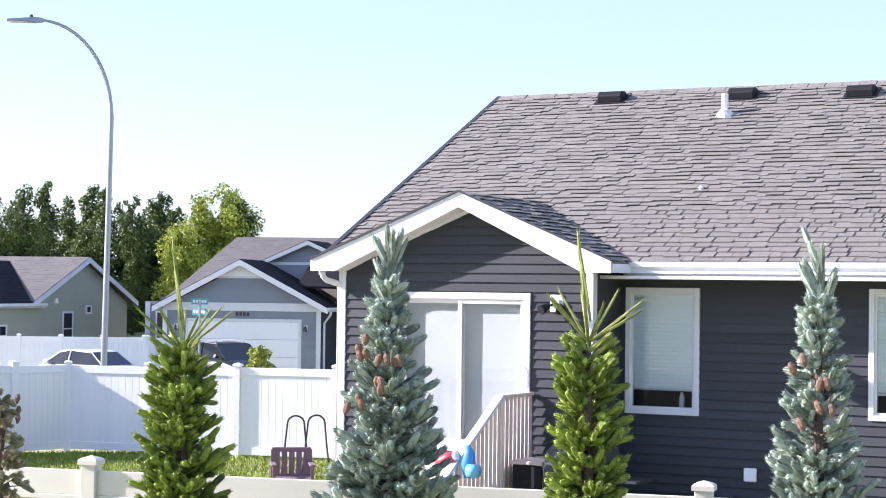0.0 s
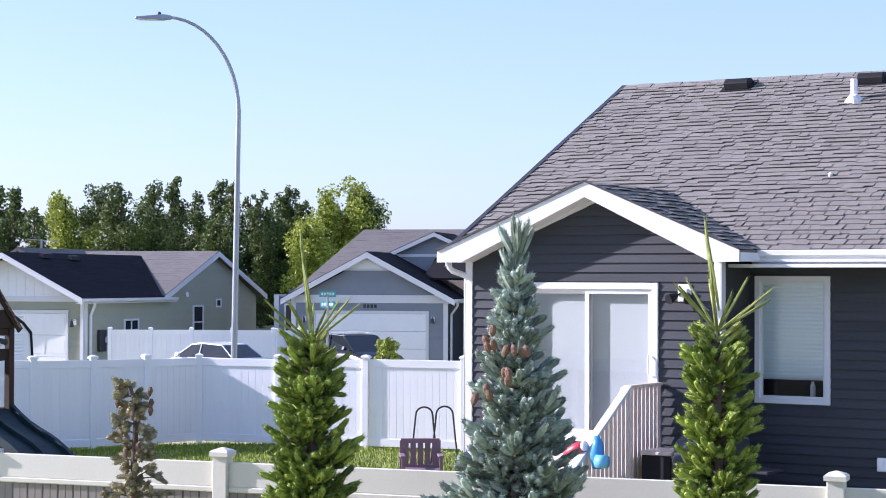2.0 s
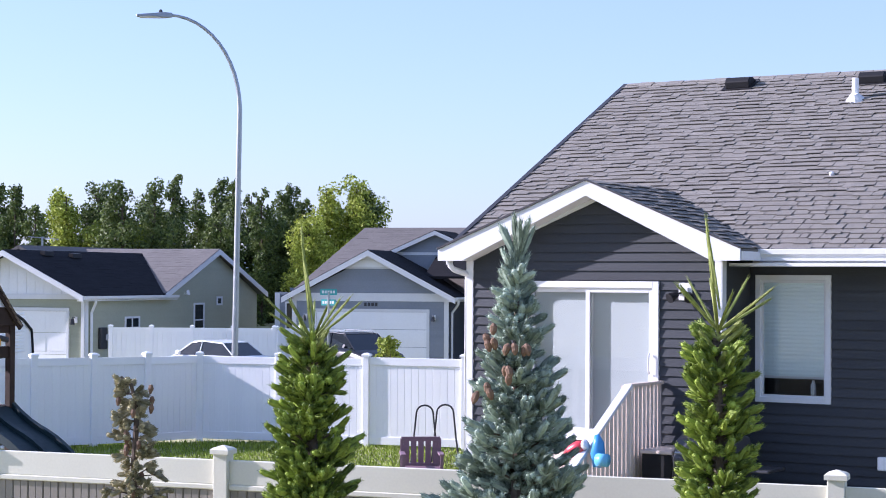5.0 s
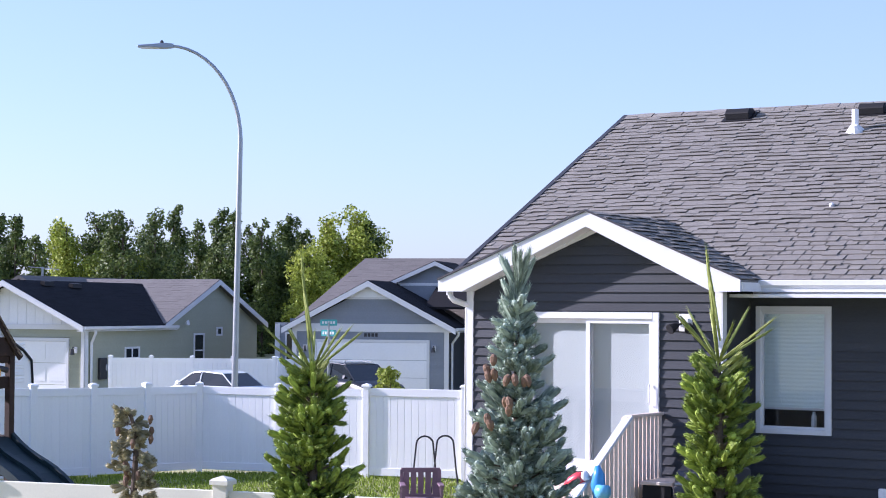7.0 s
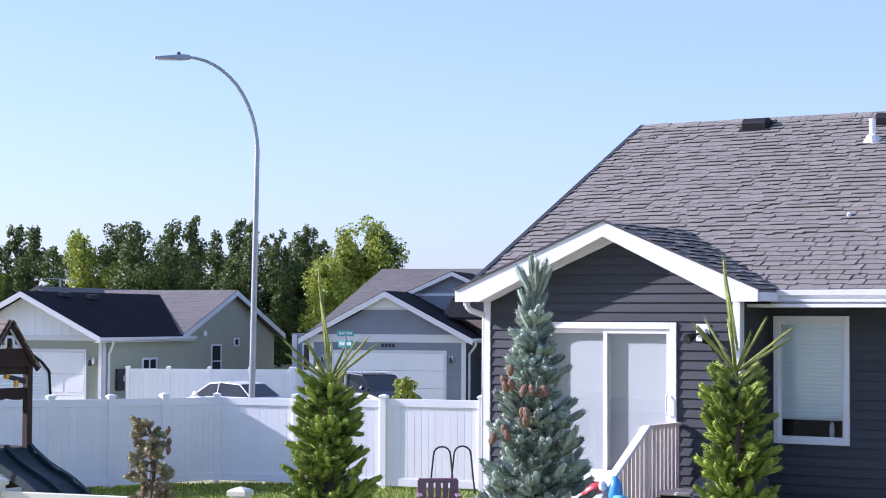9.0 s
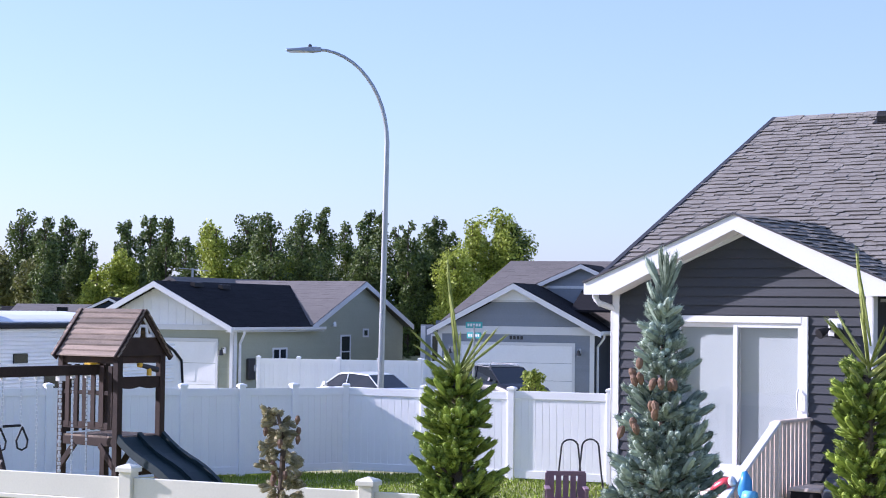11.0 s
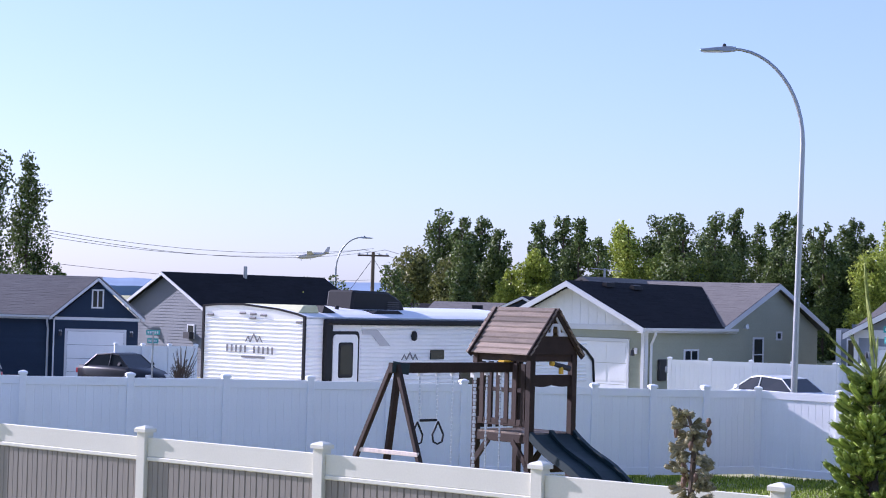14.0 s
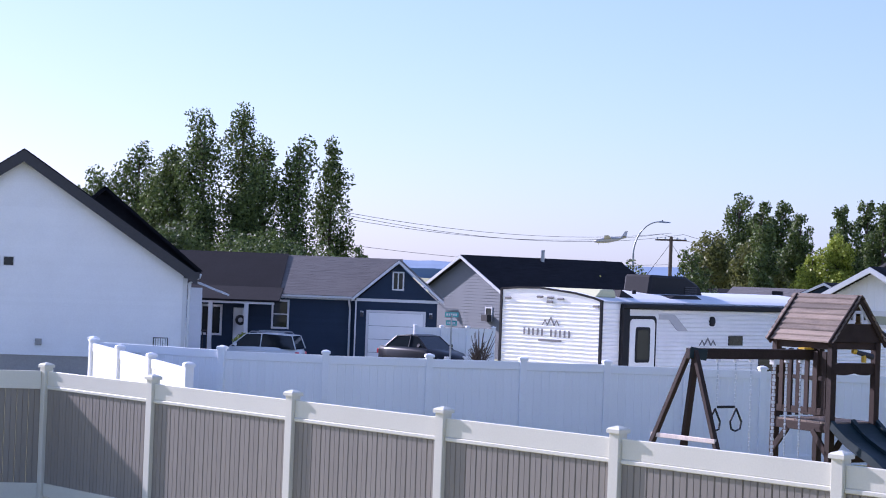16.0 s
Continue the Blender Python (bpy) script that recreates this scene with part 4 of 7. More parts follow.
def grey_house():
    h = thing("house", farther(1.13) @ pose(-4.16, 63.86, 0, 0, 0, -9), "blue-grey lap-sided house with white garage door and gables", "house")
    z0 = -0.35
    x0, x1 = -5.62, -0.02
    lap_wall(h, I4, x0, x1, z0, 2.60, siding_grey, 0.13, apex=(-2.82, 4.02), thick=0.1)
    gable_trim(h, I4, x0, x1, 2.62, 4.26, 0.32, 0.20, band=(2.47, 2.75))
    bm = bmesh.new()
    bm_prism(bm, [(-3.85, 3.66), (-1.85, 3.66), (-2.82, 4.13)], -0.05, -0.018)
    part("gable_panel", bm, siding_white, h)
    bm = bmesh.new()
    bm_box(bm, -3.95, -1.72, -0.055, -0.02, 3.60, 3.67)
    part("trim_band", bm, trim_white, h)
    garage_door(h, I4, -4.75, -0.78, z0 + 0.02, 2.10, siding_white, 4, 6)
    for x in (x0 + 0.06, x1 - 0.06):
        corner_board(h, I4, x, z0, 2.5, 0.16)
    wall_lamp(h, I4, -0.52, 1.92)
    wall_lamp(h, I4, -5.15, 1.92)
    for i in range(4):
        boxpart("number_bar", (-3.02 + i * 0.13, -2.93 + i * 0.13, -0.035, -0.02, 2.30, 2.42), dark_metal, h)
    gable_roof(h, I4, x0, x1, 0, 6.0, 2.62, 4.26, shingle_black_shade, 0.32, "y", 31)
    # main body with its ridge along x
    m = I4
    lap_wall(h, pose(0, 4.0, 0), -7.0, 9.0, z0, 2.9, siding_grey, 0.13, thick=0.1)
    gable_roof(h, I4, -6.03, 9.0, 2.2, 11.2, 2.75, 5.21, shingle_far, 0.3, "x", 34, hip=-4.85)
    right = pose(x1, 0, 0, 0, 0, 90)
    # This right-hand wall has its shade put into the siding colour.
    lap_wall(h, right, 0, 4.0, z0, 2.60, siding_grey_shade, 0.13, thick=0.08)
    eave_trim(h, right, -0.3, 3.9, 2.64)
    downspout(h, right, 0.25, 2.5, z0)
    # small gable over the porch
    f = pose(0, 3.2, 0)
    lap_wall(h, f, -2.8, 0.5, 2.9, 4.15, siding_grey, 0.13, apex=(-1.2, 4.9), thick=0.1)
    gable_trim(h, f, -2.8, 0.4, 4.2, 5.02, 0.25, 0.15, band=(4.12, 4.22))
    gable_roof(h, f, -2.8, 0.4, 0, 3.5, 4.2, 5.02, shingle_black_shade, 0.25, "y", 37)
    boxpart("eave_vent", (-0.5, -0.15, 2.9, 3.2, 4.0, 4.25), trim_white, h)
    for x, z in ((-1.2, 3.35), (0.6, 2.95)):
        bm = bmesh.new()
        bm_prism(bm, [(1.3, z), (3.4, z + 0.8), (3.4, z + 0.72), (1.3, z - 0.08)], x, x + 3.0, "x")
        part("lower_roof", bm, shingle_black_shade, h)
    bm = bmesh.new()
    bm_tube(bm, [(2.9, 5.2, 4.9), (2.9, 5.2, 5.9)], 0.07, 8)
    part("flue", bm, steel, h)
    # neighbour porch parts to the left
    window(h, pose(-6.6, 2.2, 0), 0, 0.5, 1.1, 2.4)
    lap_wall(h, pose(0, 2.2, 0), -7.0, x0, z0, 2.75, siding_grey, 0.13, thick=0.1)
    corner_board(h, pose(0, 2.2, 0), -6.9, z0, 2.7, 0.18)
    g = thing("house", pose(-9.3, 84.0, 0, 0, 0, -5), "distant house with a brown shingle roof", "house")
    gable_roof(g, I4, -2.0, 6.0, 0, 7, 2.6, 4.35, material("brown_shingle", (0.15, 0.085, 0.075), 0.9, spread=0.2, scale=0.8, fine=12, bump=0.3, island=0.4), 0.3, "x", 41)
    lap_wall(g, I4, -2.0, 6.0, z0, 2.6, siding_olive, 0.13, thick=0.1)
    boxpart("inner_body", (-1.9, 5.9, 0.12, 6.9, z0, 2.5), siding_olive, g)


def blue_house():
    h = thing("house", pose(-40.67, 63.01, 0, 0, 0, 30), "navy blue lap-sided house with white trim and garage", "house")
    z0 = -0.4
    lap_wall(h, I4, 0, 3.25, z0, 2.28, siding_blue, 0.13, apex=(1.66, 3.72), thick=0.1)
    gable_trim(h, I4, 0, 3.3, 2.33, 3.92, 0.2, 0.13, band=(2.20, 2.32))
    garage_door(h, I4, 0.50, 2.70, z0 + 0.02, 1.76, siding_white, 4, 3)
    window(h, I4, 1.40, 1.88, 2.68, 3.44, bars=(("v", 1.64),))
    for x in (0.22, 3.0):
        wall_lamp(h, I4, x, 1.72, dark_metal)
    corner_board(h, I4, -0.03, z0, 2.25, 0.06)
    main = pose(0, 0.35, 0)
    lap_wall(h, main, -9.5, 0.0, z0, 2.30, siding_blue, 0.13, thick=0.1)
    gable_roof(h, I4, -9.8, 1.45, 0.35, 7.4, 2.38, 3.98, shingle_far, 0.25, "x", 51)
    gable_roof(h, I4, 0, 3.3, 0, 4.0, 2.33, 3.92, shingle_far, 0.2, "y", 54)
    # Near-black sheet laid over the left part of the front slope.
    bm = bmesh.new()
    bm_prism(bm, [(0.10, 2.43), (3.86, 4.04), (3.86, 4.0), (0.10, 2.39)], -10.1, -3.15, "x")
    part("dark_roof_patch", bm, shingle_black_shade, h, "near-black patch on the left of the roof")
    eave_trim(h, main, -9.8, -0.1, 2.38, 0.25)
    downspout(h, main, -0.3, 2.3, z0, -0.25)
    window(h, main, -3.46, -2.74, 0.95, 2.14, bars=(("h", 1.55),), fw=0.08)
    # porch
    boxpart("porch_floor", (-7.6, -3.7, -1.3, 0.35, z0, z0 + 0.3), concrete, h)
    bm = bmesh.new()
    bm_prism(bm, [(-1.5, 2.12), (0.3, 2.62), (0.3, 2.54), (-1.5, 2.04)], -7.8, -3.0, "x")
    part("porch_roof", bm, shingle_black_shade, h)
    boxpart("porch_beam", (-7.7, -3.2, -1.45, -1.32, 1.95, 2.08), trim_white, h)
    for x in (-5.72, -4.30):
        boxpart("porch_post", (x - 0.08, x + 0.08, -1.45, -1.30, z0 + 0.3, 1.96), trim_white, h, bevel=0.01)
    d = new("front_door")
    d.parent = h
    d.matrix_local = main
    boxpart("door_leaf", (-5.0, -4.42, -0.06, -0.016, z0 + 0.32, 1.75), trim_white, d, "white front door", bevel=0.01)
    bm = bmesh.new()
    bm_tube(bm, [(-4.70 + 0.16 * math.cos(a * 0.6283), -0.09, 1.25 + 0.16 * math.sin(a * 0.6283)) for a in range(11)], 0.06, 6)
    part("wreath", bm, dark_metal, d, "dark wreath")
    window(h, main, -6.35, -5.45, 0.6, 1.85, fw=0.09)
    for i in range(11):
        boxpart("porch_baluster", (-7.5 + i * 0.165, -7.46 + i * 0.165, -1.40, -1.36, z0 + 0.3, z0 + 1.2), dark_metal, h)
    boxpart("porch_rail", (-7.6, -5.8, -1.42, -1.34, z0 + 1.2, z0 + 1.26), dark_metal, h)
    boxpart("inner_body", (-9.4, 3.15, 0.5, 7.3, z0, 2.2), siding_blue, h)


def slate_house():
    h = thing("house", pose(-39.92, 73.91, 0, 0, 0, -23), "blue-grey house with a black shingle roof", "house")
    z0 = -0.4
    X0, XM = SLATE_L, SLATE_L / 2
    lap_wall(h, I4, X0, 0.0, z0, 2.85, siding_bluegrey, 0.14, apex=(XM, 4.2), thick=0.1)
    gable_trim(h, I4, X0, 0.0, 2.78, 4.36, 0.3, 0.14)
    gable_roof(h, I4, X0, 0.0, 0, 9.4, 2.78, 4.36, shingle_black_shade, 0.3, "y", 61)
    right = pose(0.0, 0, 0, 0, 0, 90)
    lap_wall(h, right, 0, 9.4, z0, 2.75, siding_bluegrey, 0.14, thick=0.1)
    window(h, I4, -1.15, -0.62, 1.35, 2.0)
    boxpart("window_cooler", (-1.1, -0.66, -0.3, -0.02, 1.35, 1.65), dark_metal, h)
    bm = bmesh.new()
    bm_tube(bm, [(XM + 0.3, 4.4, 4.0), (XM + 0.3, 4.4, 4.75)], 0.09, 8)
    part("flue", bm, steel, h)
    bm = bmesh.new()
    bm_tube(bm, [(X0 + 0.3, -0.02, 2.3), (X0 + 0.3, -0.4, 2.35), (X0 + 0.3, -0.5, 2.5)], 0.03, 6)
    bm_tube(bm, [(X0 + 0.3, -0.45, 2.45), (X0 + 0.35, -0.65, 2.5)], [0.05, 0.28], 10)
    part("dish_aerial", bm, steel, h)
    g = thing("house", pose(-34.0, 86.0, 0, 0, 0, 10), "low distant house with a dark shingle roof", "house")
    lap_wall(g, I4, 0.0, 7.0, z0, 2.5, siding_grey, 0.14, thick=0.1)
    gable_roof(g, I4, 0, 7.0, 0, 7, 2.5, 3.35, shingle_far, 0.3, "x", 67)
    lap_wall(g, pose(0, -0.3, 0), 3.2, 5.0, 2.4, 2.7, siding_grey, 0.14, apex=(4.1, 3.2), thick=0.1)
    gable_trim(g, pose(0, -0.3, 0), 3.2, 5.0, 2.68, 3.3, 0.15, 0.12)
    boxpart("roof_vent", (2.1, 2.6, 1.2, 1.6, 3.0, 3.2), black_plastic, g)
    # small far gable behind the trailer
    k = thing("house", pose(-33.5, 88.0, 0, 0, 0, 5), "far slate-blue house with a white gable", "house")
    k.matrix_world = pose(-27.9, 80.0, 0, 0, 0, 5)
    lap_wall(k, I4, -1.0, 3.0, z0, 2.6, siding_blue, 0.14, apex=(1.0, 3.5), thick=0.1)
    gable_trim(k, I4, -1.0, 3.0, 2.6, 3.68, 0.3, 0.12)
    gable_roof(k, I4, -1.0, 3.0, 0, 6, 2.6, 3.68, shingle_black_shade, 0.3, "y", 70)
    gable_roof(k, I4, 1.0, 9.0, 2.5, 9, 2.6, 3.7, shingle_black_shade, 0.3, "x", 73)
    bm = bmesh.new()
    bm_tube(bm, [(3.6, 5.0, 3.4), (3.6, 5.0, 4.1)], 0.09, 8)
    part("flue", bm, steel, k)
    for q, (az, dist, wd) in enumerate(((-24.4, 118, 9), (-21.0, 125, 11))):
        p = polar(az, dist)
        e = thing("house", pose(p.x, p.y, 0, 0, 0, 15 + q * 6), "low far house with a dark roof", "house")
        gable_roof(e, I4, 0, wd, 0, 7, 2.2, 3.2, shingle_black_shade, 0.3, "x", 80 + q)
        lap_wall(e, I4, 0, wd, z0, 2.2, siding_grey, 0.14, thick=0.1)


def white_house():
    h = thing("house", pose(-36.99, 47.24, 0, 0, 0, 38), "tall white lap-sided house with a black roof edge", "house")
    xm, zr, ze = -5.22, 6.86, 3.30
    lap_wall(h, I4, 2 * xm, 0, 0.35, 3.10, siding_white, 0.13, apex=(xm, 6.66), thick=0.12)
    boxpart("foundation", (2 * xm + 0.03, -0.03, 0.03, 9.9, -0.4, 0.35), concrete, h)
    gable_trim(h, I4, 2 * xm, 0, 3.12, zr - 0.02, 0.34, 0.38, mat=dark_metal)
    gable_roof(h, I4, 2 * xm, 0, 0, 10, 3.12, zr, shingle_black_shade, 0.34, "y", 91)
    right = pose(0, 0, 0, 0, 0, 90)
    lap_wall(h, right, 0, 10, 0.35, 3.1, siding_white, 0.13, thick=0.12)
    boxpart("eave_box", (-0.1, 0.40, -0.36, 0.3, 2.95, 3.16), dark_metal, h)
    bm = bmesh.new()
    bm_tube(bm, [(0.42, -0.25, 3.1), (0.40, -0.22, 3.0), (0.10, -0.06, 2.8), (0.06, -0.06, 0.4)], 0.05, 8)
    part("downspout", bm, trim_white, h)
    corner_board(h, I4, -0.06, 0.35, 3.0, 0.12)
    for a in (-6.22, -5.78):
        window(h, I4, a, a + 0.36, 3.14, 3.46, fw=0.03)
    boxpart("hose_box", (-4.68, -4.48, -0.12, -0.015, 0.68, 0.88), concrete, h, bevel=0.01)
    # lower dark wing beyond
    boxpart_gable(h)
    gable_roof(h, pose(0.1, 4.0, 0), -6.0, 0.1, 0, 8, 3.2, 5.95, shingle_black_shade, 0.3, "y", 95)
    e = new("porch")
    e.parent = h
    lap_wall(e, pose(0.1, 6.0, 0), 0, 0.45, 0.0, 2.6, siding_white, 0.13, thick=0.1)
    bm = bmesh.new()
    bm_prism(bm, [(0.3, 2.85), (1.5, 2.4), (1.5, 2.33), (0.3, 2.77)], 5.9, 7.0)
    part("porch_roof", bm, trim_white, e)
    c = thing("patio_chair", h.matrix_world @ pose(-0.75, -1.1, 0.0), "black metal patio chair by the white house", "chair")
    build_stub_chair(c)


def boxpart_gable(h):
    bm = bmesh.new()
    bm_prism(bm, [(-6.2, 3.1), (0.48, 3.1), (-2.85, 5.85)], 4.0, 4.1)
    part("wing_gable", bm, shingle_black_shade, h, "dark gable of the lower wing")


def build_stub_chair(c):
    """A dark metal chair: seat, back and four legs."""
    z0 = 0.15
    boxpart("seat", (-0.22, 0.22, -0.22, 0.22, z0 + 0.42, z0 + 0.46), dark_metal, c)
    bm = bmesh.new()
    bm_tube(bm, [(-0.22, 0.22, z0 + 0.44), (-0.22, 0.30, z0 + 0.9), (0.22, 0.30, z0 + 0.9), (0.22, 0.22, z0 + 0.44)], 0.02, 6)
    for i in range(5):
        bm_tube(bm, [(-0.15 + i * 0.075, 0.22, z0 + 0.46), (-0.15 + i * 0.075, 0.30, z0 + 0.88)], 0.008, 5)
    part("backrest", bm, dark_metal, c)
    for x in (-0.2, 0.2):
        for y in (-0.2, 0.2):
            bm = bmesh.new()
            bm_tube(bm, [(x, y, z0 + 0.43), (x * 1.15, y * 1.15, 0.0)], 0.018, 6)
            part("leg", bm, dark_metal, c)


olive_house(), grey_house(), blue_house(), slate_house(), white_house()


# ---- street lamps, poles, wires ----
def street_lamp(base, arm, height, rise, reach, label, r=0.085):
    """A tapered steel pole whose top bends over into an arm, with a flat lamp head; arm: heading of the arm in degrees."""
    t = thing("street_lamp", pose(*base, 0, 0, arm), label, "street lamp")
    path, rad = [], []
    lean = -0.0135
    for z in np.linspace(0, height - rise, 8):
        path.append((lean * z, 0, z)), rad.append(r * (1 - 0.35 * z / height))
    x0 = lean * (height - rise)
    for k in range(1, 13):
        a = math.pi / 2 * k / 12
        path.append((x0 + (reach - x0) * (1 - math.cos(a)), 0, height - rise + rise * math.sin(a))), rad.append(r * 0.62 * (1 - 0.35 * k / 12))
    bm = bmesh.new()
    bm_tube(bm, path, rad, 12)
    part("pole", bm, steel, t, smooth=True)
    boxpart("base_plate", (-0.2, 0.2, -0.2, 0.2, 0, 0.03), steel, t)
    head = new("lamp_head")
    head.parent = t
    bm = bmesh.new()
    x = reach
    def el(cx, w, z0, z1):
        return [(cx, -w, z0), (cx, w, z0), (cx, w * 0.8, z1), (cx, -w * 0.8, z1)]
    bm_hull(bm, [el(x - 0.1, 0.06, height - 0.05, height + 0.05), el(x + 0.1, 0.12, height - 0.07, height + 0.06), el(x + 0.35, 0.17, height - 0.06, height + 0.03), el(x + 0.75, 0.12, height - 0.05, height - 0.005)])
    part("housing", bm, steel, head, bevel=0.01)
    bm = bmesh.new()
    bm_tube(bm, [(x + 0.18, 0, height + 0.03), (x + 0.18, 0, height + 0.10), (x + 0.18, 0, height + 0.13)], [0.05, 0.045, 0.02], 8)
    part("photocell", bm, dark_metal, head)
    boxpart("lens", (x + 0.2, x + 0.68, -0.1, 0.1, height - 0.075, height - 0.055), lens_white, head)
    return t


p = polar(-10.33, 45.0)
street_lamp((p.x, p.y, -0.3), 191, 9.88, 2.25, 1.62, "tall galvanised street lamp with a curved arm")
p = polar(-24.36, 130.0)
street_lamp((p.x, p.y, -0.3), 24, 7.98, 2.4, 1.7, "distant galvanised street lamp with a curved arm", 0.10)


def utility_pole(az, dist, top):
    p = polar(az, dist)
    t = thing("utility_pole", pose(p.x, p.y, -0.3, 0, 0, 15), "weathered wooden utility pole with a cross arm", "utility pole")
    bm = bmesh.new()
    bm_tube(bm, [(0, 0, 0), (0, 0, top)], [0.22, 0.17], 10)
    part("pole", bm, bark, t)
    boxpart("cross_arm", (-1.6, 1.6, -0.08, 0.08, top - 0.45, top - 0.28), bark, t)
    for x in (-1.4, -0.6, 0.6, 1.4):
        bm = bmesh.new()
        bm_tube(bm, [(x, 0, top - 0.3), (x, 0, top - 0.08)], [0.09, 0.06], 8)
        part("insulator", bm, steel, t)
    return Vector((p.x, p.y, top - 0.45))


pole_a = utility_pole(-23.25, 190.0, 8.55)
pole_b = utility_pole(-38.4, 118.0, 9.0)


def wire(a, b, sag, r=0.03, label="thin black overhead power line"):
    bm = bmesh.new()
    pts = []
    for k in range(25):
        f = k / 24
        q = a.lerp(b, f)
        q.z -= sag * 4 * f * (1 - f)
        pts.append(q)
    bm_tube(bm, pts, r, 4)
    tagged(part("power_line", bm, dark_metal), label, "power line", "overhead lines")


for dx, dz, sag in ((-1.2, 0.35, 1.9), (0.0, 0.5, 1.7), (1.2, 0.35, 2.0)):
    wire(pole_a + Vector((dx, 0, dz)), pole_b + Vector((dx, 0, dz)), sag, 0.022)
wire(pole_a + Vector((0, 0, -2.7)), pole_b + Vector((0, 0, -2.2)), 1.0, 0.02)
far_end = polar(-14.0, 260, 6.0)
for dx in (-1.2, 1.2):
    wire(pole_a + Vector((dx, 0, 0.4)), far_end + Vector((dx, 0, 0)), 1.6, 0.022)
p = polar(-23.25, 190.0)
for s in (-3.5, 3.5):
    wire(Vector((p.x, p.y, 7.6)), Vector((p.x + s, p.y, 3.0)), 0, 0.025, "taut guy wire of the utility pole")

# ---- travel trailer ----
def travel_trailer():
    """Local x along the rear wall (negative to its far edge), y along the long side."""
    t = thing("travel_trailer", pose(-15.83, 33.50, 0.165, 0, 0, -14) @ Matrix.Diagonal((1.034, 0.79, 0.95, 1)), "white travel trailer with black trim and grey lettering", "trailer")
    W, LEN, zb = 2.62, 14.3, 0.55
    rear = [(-W, zb), (0, zb), (0, 2.92), (-0.2, 2.98), (-0.69, 3.07), (-1.57, 3.15), (-2.2, 3.14), (-W, 3.10)]
    bm = bmesh.new()
    bm_prism(bm, rear, 0.0, 0.06)
    part("rear_wall", bm, rv_white, t)
    side = [(0.06, zb), (LEN + 0.2, zb), (LEN, 1.9), (LEN - 0.45, 2.15), (13.2, 2.38), (12.1, 2.72), (11.3, 2.88), (10.6, 2.90), (0.06, 2.90)]
    bm = bmesh.new()
    bm_prism(bm, side, -0.06, 0.0, "x")
    bm_prism(bm, side, -W, -W + 0.06, "x")
    part("side_wall", bm, rv_white, t)
    bm = bmesh.new()
    for i in range(5):
        a, b = rear[2:][i], rear[2:][i + 1]
        bm_hull(bm, [[(a[0], 0.05, a[1]), (b[0], 0.05, b[1]), (b[0], 0.05, b[1] - 0.05), (a[0], 0.05, a[1] - 0.05)],
                     [(a[0], 10.8, a[1]), (b[0], 10.8, b[1]), (b[0], 10.8, b[1] - 0.05), (a[0], 10.8, a[1] - 0.05)]])
    part("roof", bm, rv_roof, t, "white roof membrane")
    bm = bmesh.new()
    nose = side[2:8]
    for a, b in zip(nose, nose[1:]):
        bm_hull(bm, [[(-W, a[0], a[1]), (0.0, a[0], a[1]), (0.0, a[0] - 0.05, a[1] - 0.05), (-W, a[0] - 0.05, a[1] - 0.05)],
                     [(-W, b[0], b[1]), (0.0, b[0], b[1]), (0.0, b[0] - 0.05, b[1] - 0.05), (-W, b[0] - 0.05, b[1] - 0.05)]])
    part("front_cap", bm, rv_white, t)
    # corrugation: shallow ribs along both visible walls
    for k in range(18):
        z = 1.35 + k * 0.085
        if z < 2.72:
            bm = bmesh.new()
            end = 11.2 if z > 2.6 else 12.4 if z > 2.3 else 13.9
            bm_hull(bm, [[(0.0, 2.32, z), (0.014, 2.32, z + 0.02), (0.014, 2.32, z + 0.035), (0.0, 2.32, z + 0.055)],
                     [(0.0, end, z), (0.014, end, z + 0.02), (0.014, end, z + 0.035), (0.0, end, z + 0.055)]])
            part("rib", bm, rv_white, t)
            bm = bmesh.new()
            bm_hull(bm, [[(0.0, 0.06, z), (0.014, 0.06, z + 0.02), (0.014, 0.06, z + 0.035), (0.0, 0.06, z + 0.055)],
                         [(0.0, 0.70, z), (0.014, 0.70, z + 0.02), (0.014, 0.70, z + 0.035), (0.0, 0.70, z + 0.055)]])
            part("rib", bm, rv_white, t)
        bm = bmesh.new()
        bm_hull(bm, [[(-W + 0.06, 0.0, z), (-W + 0.06, -0.014, z + 0.02), (-W + 0.06, -0.014, z + 0.035), (-W + 0.06, 0.0, z + 0.055)],
                     [(-0.05, 0.0, z), (-0.05, -0.014, z + 0.02), (-0.05, -0.014, z + 0.035), (-0.05, 0.0, z + 0.055)]])
        part("rib", bm, rv_white, t)
    # black edge trims
    bm = bmesh.new()
    for a, b in zip(rear[2:], rear[3:]):
        bm_hull(bm, [[(a[0], -0.03, a[1] + 0.012), (a[0], 0.03, a[1] + 0.012), (a[0], 0.03, a[1] - 0.03), (a[0], -0.03, a[1] - 0.03)],
                     [(b[0], -0.03, b[1] + 0.012), (b[0], 0.03, b[1] + 0.012), (b[0], 0.03, b[1] - 0.03), (b[0], -0.03, b[1] - 0.03)]])
    bm_box(bm, -0.03, 0.02, -0.03, 0.03, zb, 2.93)
    bm_box(bm, -W - 0.015, -W + 0.04, -0.03, 0.03, zb, 3.1)
    part("edge_trim", bm, black_plastic, t, "black edge moulding")
    bm = bmesh.new()
    bm_box(bm, 0.0, 0.14, 0.72, 10.9, 2.76, 2.88)
    part("awning_roll", bm, black_plastic, t, "rolled black awning", bevel=0.03)
    bm = bmesh.new()
    bm_box(bm, 0.0, 0.10, 0.72, 1.0, 0.8, 2.80)
